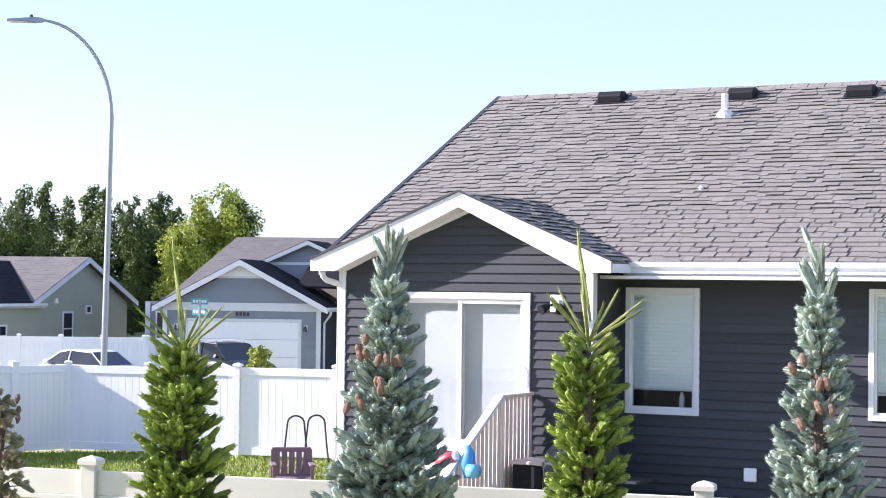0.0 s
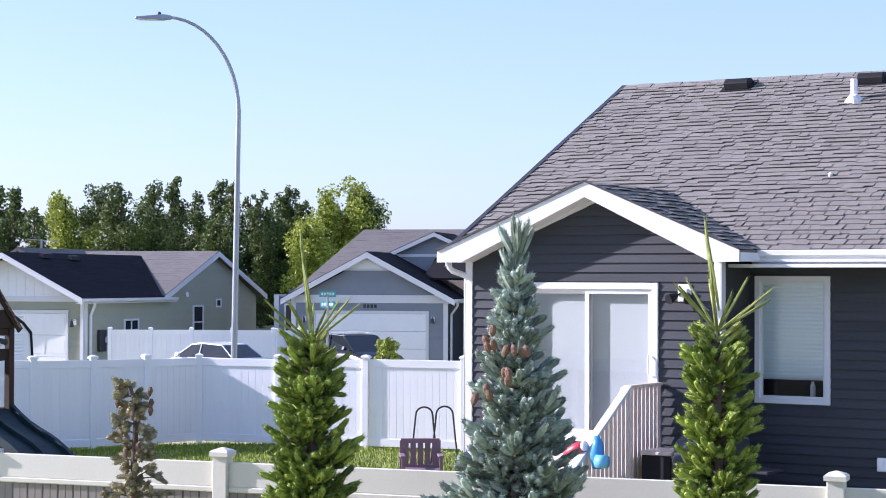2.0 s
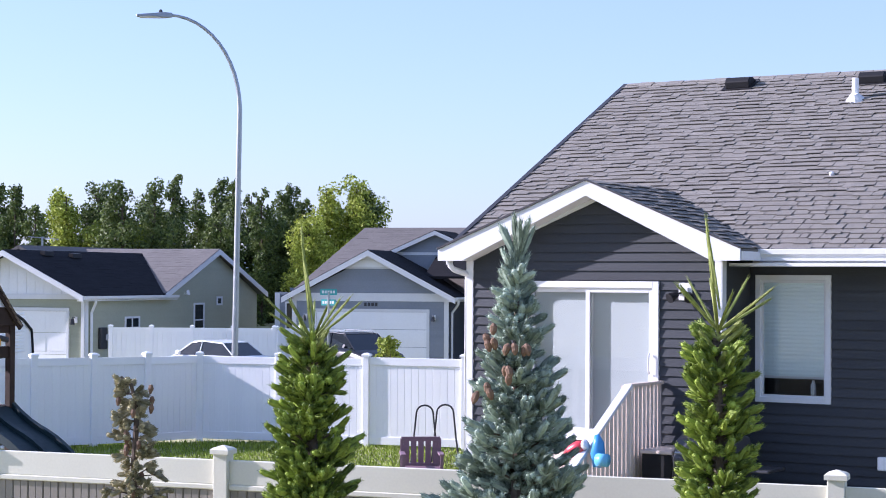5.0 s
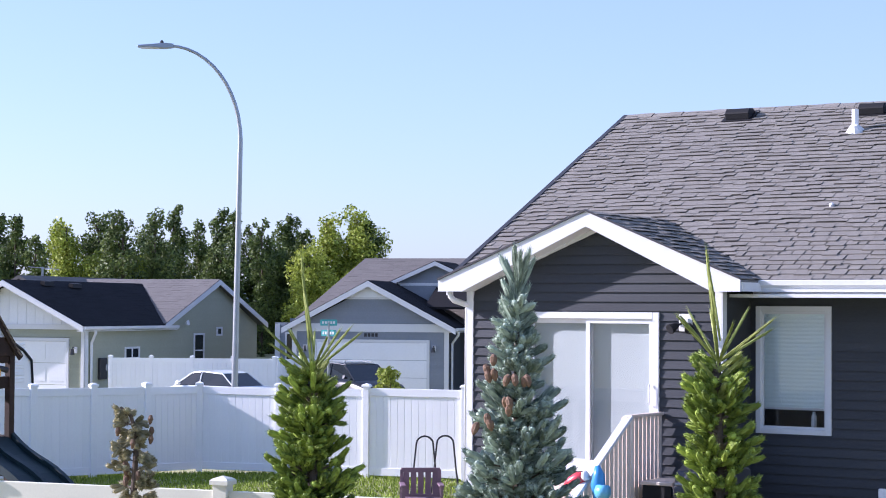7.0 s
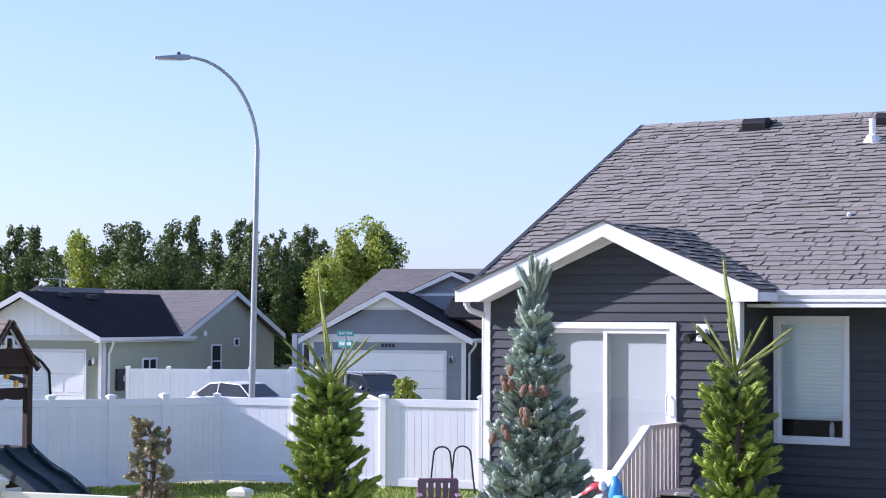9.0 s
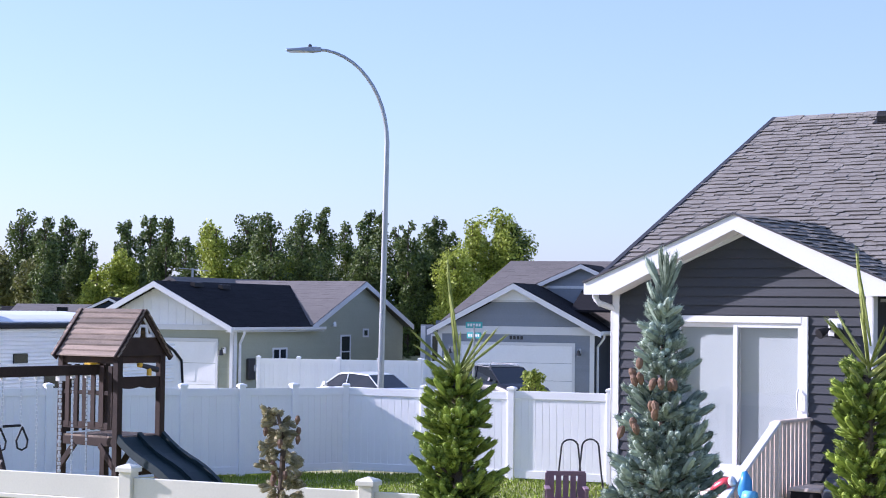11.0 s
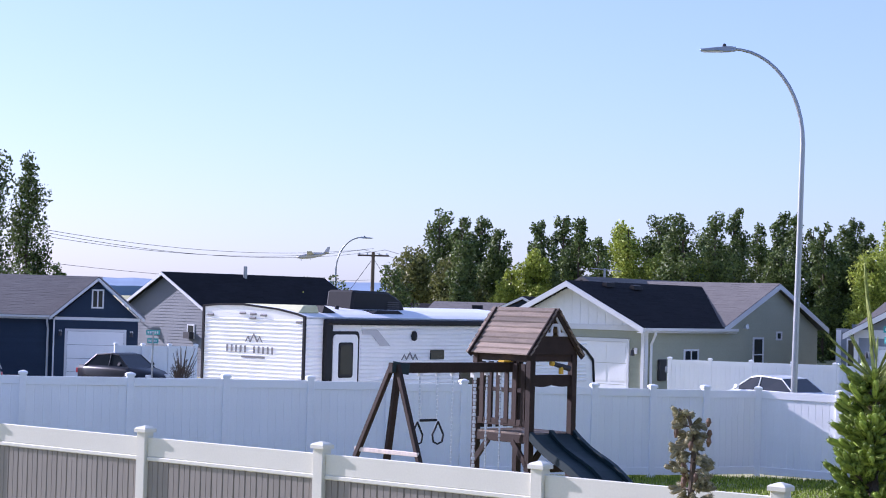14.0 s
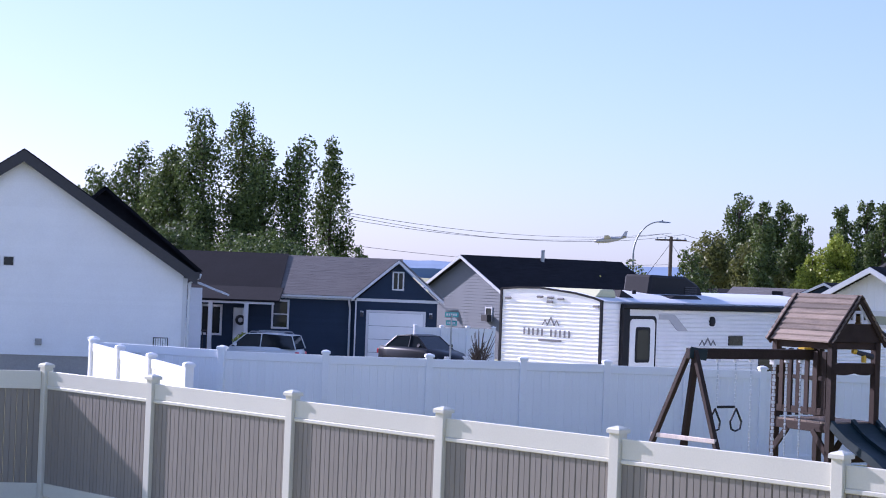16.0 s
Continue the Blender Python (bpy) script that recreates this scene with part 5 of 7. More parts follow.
    part("awning_arm", bm, black_plastic, t, bevel=0.02)
    bm = bmesh.new()
    for a, b in zip(side[1:8], side[2:8]):
        d = (0, b[0] - a[0], b[1] - a[1])
        bm_tube(bm, [(0.01, a[0], a[1]), (0.01, b[0], b[1])], 0.04, 6)
    part("nose_trim", bm, black_plastic, t)
    # door
    d = new("entry_door")
    d.parent = t
    def rounded(y0, y1, z0, z1, r):
        pts = []
        for cy, cz, a0 in ((y1 - r, z0 + r, -90), (y1 - r, z1 - r, 0), (y0 + r, z1 - r, 90), (y0 + r, z0 + r, 180)):
            for k in range(5):
                a = radians(a0 + k * 22.5)
                pts.append((cy + r * math.cos(a), cz + r * math.sin(a)))
        return pts
    for n, y0, y1, z0, z1, x, mat in (("door_trim", 1.02, 2.22, 0.75, 2.62, 0.03, black_plastic), ("door_leaf", 1.10, 2.14, 0.8, 2.55, 0.042, rv_white),
                                       ("window_trim", 1.33, 1.93, 1.62, 2.38, 0.052, black_plastic), ("door_pane", 1.39, 1.87, 1.68, 2.32, 0.058, glass_dark)):
        bm = bmesh.new()
        bm_prism(bm, rounded(y0, y1, z0, z1, 0.12 if x < 0.05 else 0.07), 0.0, x, "x")
        part(n, bm, mat, d)
    # lamps, vents, windows
    for x, z in ((-2.42, 2.90), (-1.57, 2.95), (-1.30, 2.94), (-1.03, 2.92), (-1.31, 2.85), (-0.13, 2.80)):
        bm = bmesh.new()
        bm_box(bm, x - 0.085, x + 0.085, -0.045, 0.0, z - 0.025, z + 0.025)
        part("marker_lamp", bm, rv_grey, t, bevel=0.015)
    bm = bmesh.new()
    bm_tube(bm, [(0.0, 4.66, 2.52), (0.05, 4.66, 2.52), (0.06, 4.66, 2.52)], [0.11, 0.11, 0.06], 14)
    part("round_vent", bm, black_plastic, t)
    for y0, y1, z0, z1 in ((5.45, 6.1, 1.98, 2.2), (6.9, 8.6, 1.35, 1.86)):
        bm = bmesh.new()
        bm_box(bm, 0.0, 0.035, y0, y1, z0, z1)
        part("side_window", bm, glass_dark, t, bevel=0.012)
    # lettering as plain bars, mountains as triangles
    def letters(n, a, wd, z, h, on_side):
        for i in range(n):
            u = a + i * wd
            if i == n // 2:
                continue
            bm = bmesh.new()
            if on_side:
                bm_box(bm, 0.012, 0.022, u, u + wd * 0.38, z, z + h)
            else:
                bm_box(bm, u, u + wd * 0.38, -0.022, -0.012, z - (u + 1.98) * 0.02, z + h - (u + 1.98) * 0.02)
            part("lettering_bar", bm, rv_grey, t)
    letters(11, -1.98, 0.117, 2.12, 0.15, False)
    letters(9, 3.7, 0.2, 1.76, 0.14, True)
    boxpart("lettering_bar", (-1.58, -0.98, -0.022, -0.012, 2.0, 2.04), rv_grey, t)
    for c, s in ((-1.42, 0.8), (-1.27, 1.15), (-1.12, 0.8)):
        bm = bmesh.new()
        w, hgt = 0.10 * s, 0.17 * s
        bm_prism(bm, [(c - w, 2.34), (c - w * 0.7, 2.34), (c, 2.34 + hgt * 0.72), (c + w * 0.7, 2.34), (c + w, 2.34), (c, 2.34 + hgt)], -0.022, -0.012)
        part("peak_emblem", bm, rv_grey, t)
    for c, s in ((4.25, 0.8), (4.5, 1.1), (4.75, 0.8)):
        bm = bmesh.new()
        w, hgt = 0.17 * s, 0.17 * s
        bm_prism(bm, [(c - w, 1.98), (c - w * 0.7, 1.98), (c, 1.98 + hgt * 0.7), (c + w * 0.7, 1.98), (c + w, 1.98), (c, 1.98 + hgt)], 0.012, 0.022, "x")
        part("peak_emblem", bm, rv_grey, t)
    bm = bmesh.new()
    bm_prism(bm, [(2.35, 2.66), (3.0, 2.66), (3.6, 2.30), (3.15, 2.30), (2.75, 2.55), (2.35, 2.55)], 0.012, 0.02, "x")
    part("swoosh_decal", bm, rv_lightgrey, t)
    # things on the roof
    a = new("roof_cooler")
    a.parent = t
    bm = bmesh.new()
    bm_prism(bm, [(3.4, 3.05), (5.9, 3.05), (5.7, 3.30), (5.1, 3.50), (3.5, 3.52)], -1.6, -0.9, "x")
    part("shroud", bm, black_plastic, a, bevel=0.05)
    for i in range(4):
        boxpart("louvre", (-0.9, -0.885, 5.0, 5.55, 3.10 + i * 0.05, 3.125 + i * 0.05), dark_metal, a)
    bm = bmesh.new()
    bm_prism(bm, [(3.2, 2.96), (4.9, 2.96), (4.5, 3.08), (3.6, 3.08)], -0.75, -0.3, "x")
    part("roof_hatch", bm, black_plastic, t, bevel=0.02)
    bm = bmesh.new()
    bm_prism(bm, [(0.15, 2.98), (1.0, 2.98), (0.9, 3.16), (0.4, 3.16)], -1.9, -0.25, "x")
    part("rear_cap", bm, rv_beige, t, bevel=0.03)
    bm = bmesh.new()
    bm_prism(bm, [(1.15, 2.96), (1.9, 2.96), (1.25, 3.16)], -0.8, -0.3, "x")
    part("roof_hatch", bm, black_plastic, t)
    bm = bmesh.new()
    bm_tube(bm, [(-0.8, 2.6, 2.9), (-0.8, 2.6, 3.16)], 0.05, 8)
    part("roof_vent_pipe", bm, black_plastic, t)
    for y in (6.4, 7.3):
        for x in (-0.1, -W + 0.1):
            bm = bmesh.new()
            bm_tube(bm, [(x - 0.12, y, 0.20), (x + 0.12, y, 0.20)], 0.37, 18)
            part("wheel", bm, tyre_mat, t)
    boxpart("chassis", (-W + 0.2, -0.2, 0.3, LEN, 0.3, zb + 0.02), dark_metal, t)
    boxpart("step_jack", (-0.5, -0.3, 0.5, 0.7, -0.174, 0.4), dark_metal, t)


travel_trailer()

# ---- play set ----
def timber(name, a, b, w, d, parent, mat=None, label=""):
    """A squared timber between two points."""
    a, b = Vector(a), Vector(b)
    ax = (b - a).normalized()
    up = Vector((0, 1, 0)) if abs(ax.z) > 0.9 else Vector((0, 0, 1))
    s = ax.cross(up).normalized()
    u = s.cross(ax)
    bm = bmesh.new()
    r = [(s * sx * w / 2 + u * ux * d / 2) for sx, ux in ((-1, -1), (1, -1), (1, 1), (-1, 1))]
    bm_hull(bm, [[a + q for q in r], [b + q for q in r]])
    return part(name, bm, mat or wood_play, parent, label, bevel=0.006)


def play_set():
    """A stained cedar tower with a gabled roof, swing beam, slide."""
    t = thing("play_set", pose(-8.406, 25.658, 0, 0, 0, -27), "stained cedar play tower with swing beam and green slide", "play set")
    X0, X1, Y0, Y1 = -0.58, 0.52, -0.62, 0.22
    for x in (X0, X1):
        for y in (Y0, Y1):
            timber("tower_post", (x, y, 0), (x, y, 2.60), 0.10, 0.10, t)
    ym = (Y0 + Y1) / 2
    zr, ze, ey = 3.26, 2.58, 0.53
    # roof boards, each slope a row of planks
    for s in (-1, 1):
        n = 9
        for i in range(n):
            f0, f1 = i / n, (i + 1) / n + 0.02
            a0, a1 = (ym + s * ey * (1 - f0), ze + (zr - ze) * f0), (ym + s * ey * (1 - f1), ze + (zr - ze) * min(f1, 1))
            if i == n - 1:
                a1 = (ym, zr)
            bm = bmesh.new()
            o = 0.03
            bm_hull(bm, [[(X0 - 0.14, a0[0], a0[1] + o), (X0 - 0.14, a1[0], a1[1]), (X0 - 0.14, a1[0], a1[1] - 0.02), (X0 - 0.14, a0[0], a0[1] + o - 0.02)],
                         [(X1 + 0.12, a0[0], a0[1] + o), (X1 + 0.12, a1[0], a1[1]), (X1 + 0.12, a1[0], a1[1] - 0.02), (X1 + 0.12, a0[0], a0[1] + o - 0.02)]])
            part("roof_board", bm, wood_roof, t)
    # gable boards with the pierced white panel
    for x in (X1 + 0.06, X0 - 0.06):
        for s in (-1, 1):
            timber("barge_board", (x + 0.02, ym + s * (ey + 0.02), ze - 0.02), (x + 0.02, ym, zr - 0.03), 0.03, 0.10, t)
        bm = bmesh.new()
        bm_prism(bm, [(ym - ey * 0.86, ze + 0.02), (ym + ey * 0.86, ze + 0.02), (ym + ey * 0.5, ze + 0.27), (ym - ey * 0.5, ze + 0.27)], x - 0.02, x, "x")
        part("gable_board", bm, wood_play, t)
    x = X1 + 0.05
    bm = bmesh.new()
    for s in (-1, 1):
        bm_prism(bm, [(ym + s * 0.27, 2.86), (ym + s * 0.20, 2.86), (ym, 3.12), (ym, 3.20)], x - 0.01, x + 0.012, "x")
        bm_prism(bm, [(ym + s * 0.22, 2.86), (ym + s * 0.07, 2.86), (ym + s * 0.05, 2.90), (ym + s * 0.19, 2.92)], x - 0.01, x + 0.012, "x")
        bm_prism(bm, [(ym + s * 0.105, 2.90), (ym + s * 0.06, 2.90), (ym + s * 0.045, 3.02), (ym + s * 0.085, 3.02)], x - 0.01, x + 0.012, "x")
    bm_box(bm, x - 0.01, x + 0.012, ym - 0.09, ym + 0.09, 3.0, 3.04)
    part("gable_ornament", bm, trim_white, t, "white pierced gable ornament")
    for z in (2.55,):
        timber("top_plate", (X0, Y0, z), (X1, Y0, z), 0.05, 0.12, t)
        timber("top_plate", (X0, Y1, z), (X1, Y1, z), 0.05, 0.12, t)
        timber("top_plate", (X1, Y0, z), (X1, Y1, z), 0.05, 0.10, t)
        timber("top_plate", (X0, Y0, z), (X0, Y1, z), 0.05, 0.10, t)
    # deck, rails, pickets
    timber("deck_rail", (X0, Y0 - 0.02, 1.40), (X1, Y0 - 0.02, 1.40), 0.04, 0.12, t)
    timber("deck_rail", (X1 + 0.02, Y0, 1.40), (X1 + 0.02, Y1, 1.40), 0.04, 0.12, t)
    timber("deck_rail", (X0, Y1, 1.40), (X1, Y1, 1.40), 0.04, 0.12, t)
    for i in range(8):
        a = X0 + 0.06 + i * 0.125
        boxpart("deck_board", (a, a + 0.115, Y0 - 0.03, Y1 + 0.03, 1.455, 1.485), wood_roof, t)
    timber("guard_rail", (X0, Y0 - 0.02, 1.62), (X1, Y0 - 0.02, 1.62), 0.04, 0.10, t)
    timber("guard_rail", (X0, Y0 - 0.02, 2.08), (X1, Y0 - 0.02, 2.08), 0.035, 0.06, t)
    for i in range(6):
        a = X0 + 0.10 + i * 0.17
        boxpart("picket", (a, a + 0.085, Y0 - 0.045, Y0 - 0.02, 1.60, 2.46), wood_play, t, bevel=0.004)
    for i in range(5):
        a = Y0 + 0.1 + i * 0.16
        boxpart("picket", (X0 - 0.04, X0 - 0.015, a, a + 0.085, 1.50, 2.46), wood_play, t, bevel=0.004)
    # lookout board with a scalloped edge, toy telescope
    bm = bmesh.new()
    n = 16
    top = [(Y0 + (Y1 - Y0) * k / n, 2.31) for k in range(n + 1)]
    low = [(Y0 + (Y1 - Y0) * k / n, 2.17 - 0.03 * abs(math.sin(math.pi * 2 * k / n))) for k in range(n, -1, -1)]
    bm_prism(bm, top + low, X1 - 0.02, X1 + 0.02, "x")
    part("lookout_board", bm, wood_play, t)
    s = new("toy_telescope")
    s.parent = t
    bm = bmesh.new()
    bm_tube(bm, [(X1 + 0.0, ym + 0.02, 2.47), (X1 + 0.06, ym + 0.30, 2.40)], [0.03, 0.042], 10)
    part("tube", bm, dark_metal, s)
    bm = bmesh.new()
    bm_tube(bm, [(X1 + 0.03, ym + 0.16, 2.44), (X1 + 0.03, ym + 0.16, 2.32)], 0.035, 8)
    bm_tube(bm, [(X1 - 0.01, ym - 0.02, 2.48), (X1 + 0.005, ym + 0.03, 2.467)], 0.038, 10)
    part("mount", bm, yellow_plastic, s, "yellow plastic mount")
    # braces and lower frame
    for xa, xb in ((X0, X0 + 0.30), (X1, X1 - 0.30)):
        timber("brace", (xa, Y0 - 0.03, 1.02), (xb, Y0 - 0.03, 1.36), 0.04, 0.09, t)
    timber("brace", (X1 + 0.03, Y0, 1.02), (X1 + 0.03, Y0 + 0.3, 1.36), 0.04, 0.09, t)
    timber("lower_rail", (X1 + 0.03, Y0, 0.98), (X1 + 0.03, Y1, 0.98), 0.04, 0.10, t)
    # swing beam and its stand
    by, bz, bx = -2.76, 2.40, 0.08
    timber("swing_beam", (bx, by - 0.08, bz), (bx, Y0 + 0.1, bz), 0.09, 0.14, t)
    for fx in (-0.62, 0.75):
        timber("swing_leg", (bx + (0.05 if fx > 0 else -0.05), by, bz + 0.04), (bx + fx * (1.35 if fx > 0 else 1.75), by - 0.30 * (fx < 0), 0.0), 0.07, 0.07, t)
    timber("swing_leg", (bx, by + 0.06, bz - 0.05), (bx - 0.35, by + 0.05, 0.0), 0.07, 0.09, t)
    timber("swing_brace", (bx - 0.62, by - 0.15, 1.27), (bx + 0.55, by - 0.02, 1.27), 0.04, 0.06, t, wood_rail)
    timber("bracket_plate", (bx + 0.07, by - 0.1, bz + 0.02), (bx + 0.07, by + 0.2, bz - 0.02), 0.012, 0.15, t, slide_green)
    boxpart("nameplate", (bx - 0.06, bx + 0.06, Y0 - 0.16, Y0 + 0.02, 2.475, 2.50), yellow_plastic, t)
    # hanging gear
    def hang(y, z0, z1, mat, r=0.017):
        bm = bmesh.new()
        k = int((z1 - z0) / 0.05)
        for i in range(k):
            za = z0 + (z1 - z0) * i / k
            bm_tube(bm, [(bx, y, za), (bx, y, za + (z1 - z0) / k * 0.8)], r * (1 if i % 2 else 0.7), 5)
        return part("chain", bm, mat, t)
    g = -2.30
    hang(g, 1.66, 2.33, chain_mat), hang(g + 0.32, 1.66, 2.33, chain_mat)
    hang(-1.70, 0.55, 2.33, chain_mat), hang(-1.28, 0.55, 2.33, chain_mat, 0.028), hang(-1.05, 0.55, 2.33, chain_mat)
    hang(-0.78, 0.75, 2.33, chain_mat)
    boxpart("hanger_block", (bx - 0.04, bx + 0.04, -1.33, -1.22, 2.26, 2.34), trim_white, t)
    for y in (g, g + 0.32, -1.70, -1.28, -1.05, -0.78):
        boxpart("swing_hook", (bx - 0.02, bx + 0.02, y - 0.03, y + 0.03, 2.29, 2.335), chain_mat, t)
    bm = bmesh.new()
    bm_tube(bm, [(bx, g, 1.68), (bx, g + 0.32, 1.68)], 0.018, 8)
    part("trapeze_bar", bm, black_plastic, t)
    for y in (g - 0.03, g + 0.35):
        bm = bmesh.new()
        ring = [(bx, y, 1.66), (bx, y - 0.10, 1.48), (bx, y - 0.08, 1.38), (bx, y, 1.35), (bx, y + 0.08, 1.38), (bx, y + 0.10, 1.48), (bx, y, 1.66)]
        bm_tube(bm, ring, 0.014, 6)
        part("hand_ring", bm, black_plastic, t)
    # slide with two waves, going down from the deck
    prof, n = [], 14
    for k in range(n + 1):
        f = k / n
        prof.append((X1 + 0.02 + f * 2.35, 1.47 - 1.37 * f - 0.035 * math.sin(f * math.pi * 4.0)))
    for name, ya, yb, h in (("slide_bed", Y0 + 0.04, ym - 0.01, 0.0), ("slide_bed", ym + 0.01, Y1 - 0.02, 0.0), ("slide_side", Y0 - 0.05, Y0 + 0.04, 0.07), ("slide_side", ym - 0.05, ym + 0.05, 0.06), ("slide_side", Y1 - 0.02, Y1 + 0.07, 0.07)):
        bm = bmesh.new()
        bm_hull(bm, [[(x, ya, z - 0.05), (x, yb, z - 0.05), (x, yb - 0.01, z + h), (x, ya + 0.01, z + h)] for x, z in prof])
        part(name, bm, slide_green, t, smooth=False, bevel=0.0)


play_set()

# ---- stairs at the sliding door, grill, chair ----
def stairs():
    t = thing("wooden_steps", pose(0, 0, 0, 0, 0, -27.7), "weathered pine landing and steps with picket railing", "steps")
    x0, x1, yw, yl, zt = -11.85, -9.93, HG - 0.02, 20.38, 1.16
    n = int((x1 - x0) / 0.14)
    for i in range(7):
        y = yw - 0.02 - (i + 1) * 0.135
        boxpart("landing_board", (x0, x1, y, y + 0.128, zt - 0.035, zt), wood_rail, t, bevel=0.004)
    for k in range(6):
        y, z = yl - (k + 1) * 0.27, zt - (k + 1) * 0.18
        if z > 0.1:
            boxpart("tread", (x0, x1, y, y + 0.29, z - 0.035, z), wood_rail, t, bevel=0.004)
            boxpart("riser", (x0 + 0.02, x1 - 0.02, y + 0.26, y + 0.28, z, z + 0.145), wood_rail, t)
    for x in (x0 + 0.02, x1 - 0.06):
        for y in (yw - 0.1, yl + 0.05):
            boxpart("support_post", (x, x + 0.09, y - 0.09, y, 0, zt - 0.035), wood_rail, t)
    # railing on one side
    xr = -9.90
    timber("top_rail", (xr, yw - 0.02, 2.00), (xr, yl, 2.00), 0.09, 0.04, t, wood_rail)
    timber("stair_rail", (xr, yl + 0.02, 2.00), (xr, 18.75, 1.02), 0.11, 0.045, t, trim_white, "pale painted handrail")
    y, k = yw - 0.06, 0
    while y > 18.85:
        zt2 = 1.98 if y > yl else 1.955 - (yl - y) * 0.60
        zb = 0.80 if y > yl else max(0.12, 0.80 - (yl - y) * 0.62)
        boxpart("picket", (xr + 0.005, xr + 0.03, y - 0.09, y, zb, zt2), wood_rail, t, bevel=0.003)
        y -= 0.112
    timber("rail_post", (xr - 0.03, yl, 0.0), (xr - 0.03, yl, 2.0), 0.09, 0.09, t, wood_rail)
    timber("rail_post", (xr - 0.03, 18.85, 0.0), (xr - 0.03, 18.85, 1.1), 0.09, 0.09, t, wood_rail)


stairs()


def toy(name, label, parts, m):
    t = thing(name, m, label, "toy")
    for n, path, rad, mat in parts:
        bm = bmesh.new()
        bm_tube(bm, path, rad, 10)
        part(n, bm, mat, t, smooth=True)


HM = pose(0, 0, 0, 0, 0, -27.7)
toy("ride_on_toy", "bright blue plastic ride-on toy on the steps", [
    ("body", [(0, 0, 0.32), (0, 0.02, 0.48), (0.02, 0, 0.60), (0.0, 0, 0.70)], [0.05, 0.09, 0.07, 0.03], blue_plastic),
    ("wheel", [(0.06, -0.12, 0.42), (0.20, -0.12, 0.42)], [0.075, 0.075], cyan_plastic),
    ("wheel", [(-0.04, -0.1, 0.12), (0.10, -0.1, 0.12)], [0.08, 0.08], cyan_plastic)], HM @ pose(-9.72, 19.2, 0.80))
toy("toy_bucket", "red plastic toy bucket on the steps", [
    ("bucket", [(-0.11, 0, 0.02), (-0.05, 0, 0.08), (0.06, 0, 0.14), (0.15, 0, 0.18)], [0.04, 0.075, 0.08, 0.05], red_plastic),
    ("rim", [(0.12, 0, 0.16), (0.17, 0, 0.19)], [0.06, 0.06], lens_white)], HM @ pose(-10.02, 19.2, 1.20))


grill_enamel = material("grill_enamel", (0.06, 0.06, 0.066), 0.35, spread=0.15, scale=4, bump=0.03)


def grill():
    g = thing("gas_grill", HM @ pose(-8.95, 20.7, 0) @ Matrix.Scale(1.12, 4), "black gas grill with side shelf beside the steps", "grill")
    boxpart("cart", (-0.30, 0.32, -0.25, 0.25, 0.08, 0.80), black_plastic, g, bevel=0.015)
    bm = bmesh.new()
    bm_prism(bm, [(-0.28, 0.88), (-0.30, 1.02), (-0.22, 1.22), (-0.02, 1.30), (0.22, 1.26), (0.30, 1.05), (0.30, 0.88)], -0.32, 0.36, "x")
    part("lid", bm, grill_enamel, g, bevel=0.02)
    bm = bmesh.new()
    bm_tube(bm, [(-0.25, -0.33, 1.10), (-0.25, -0.38, 1.10), (0.28, -0.38, 1.10), (0.28, -0.33, 1.10)], 0.014, 8)
    part("lid_handle", bm, steel, g)
    boxpart("firebox", (-0.32, 0.36, -0.30, 0.30, 0.78, 0.90), dark_metal, g, bevel=0.01)
    boxpart("side_shelf", (-0.72, -0.34, -0.26, 0.24, 1.06, 1.10), wood_rail, g, bevel=0.008)
    boxpart("shelf_panel", (-0.70, -0.36, -0.24, -0.22, 0.72, 1.06), black_plastic, g)
    boxpart("side_shelf", (0.38, 0.75, -0.26, 0.24, 0.92, 0.95), dark_metal, g, bevel=0.008)
    for x in (-0.2, 0.0, 0.2):
        bm = bmesh.new()
        bm_tube(bm, [(x, -0.30, 0.84), (x, -0.34, 0.84)], 0.03, 10)
        part("knob", bm, steel, g)
    for x in (-0.62, -0.27, 0.27):
        for y in (-0.2, 0.2):
            boxpart("leg", (x - 0.02, x + 0.02, y - 0.02, y + 0.02, 0, 1.06 if x < -0.5 else 0.8), dark_metal, g)


grill()


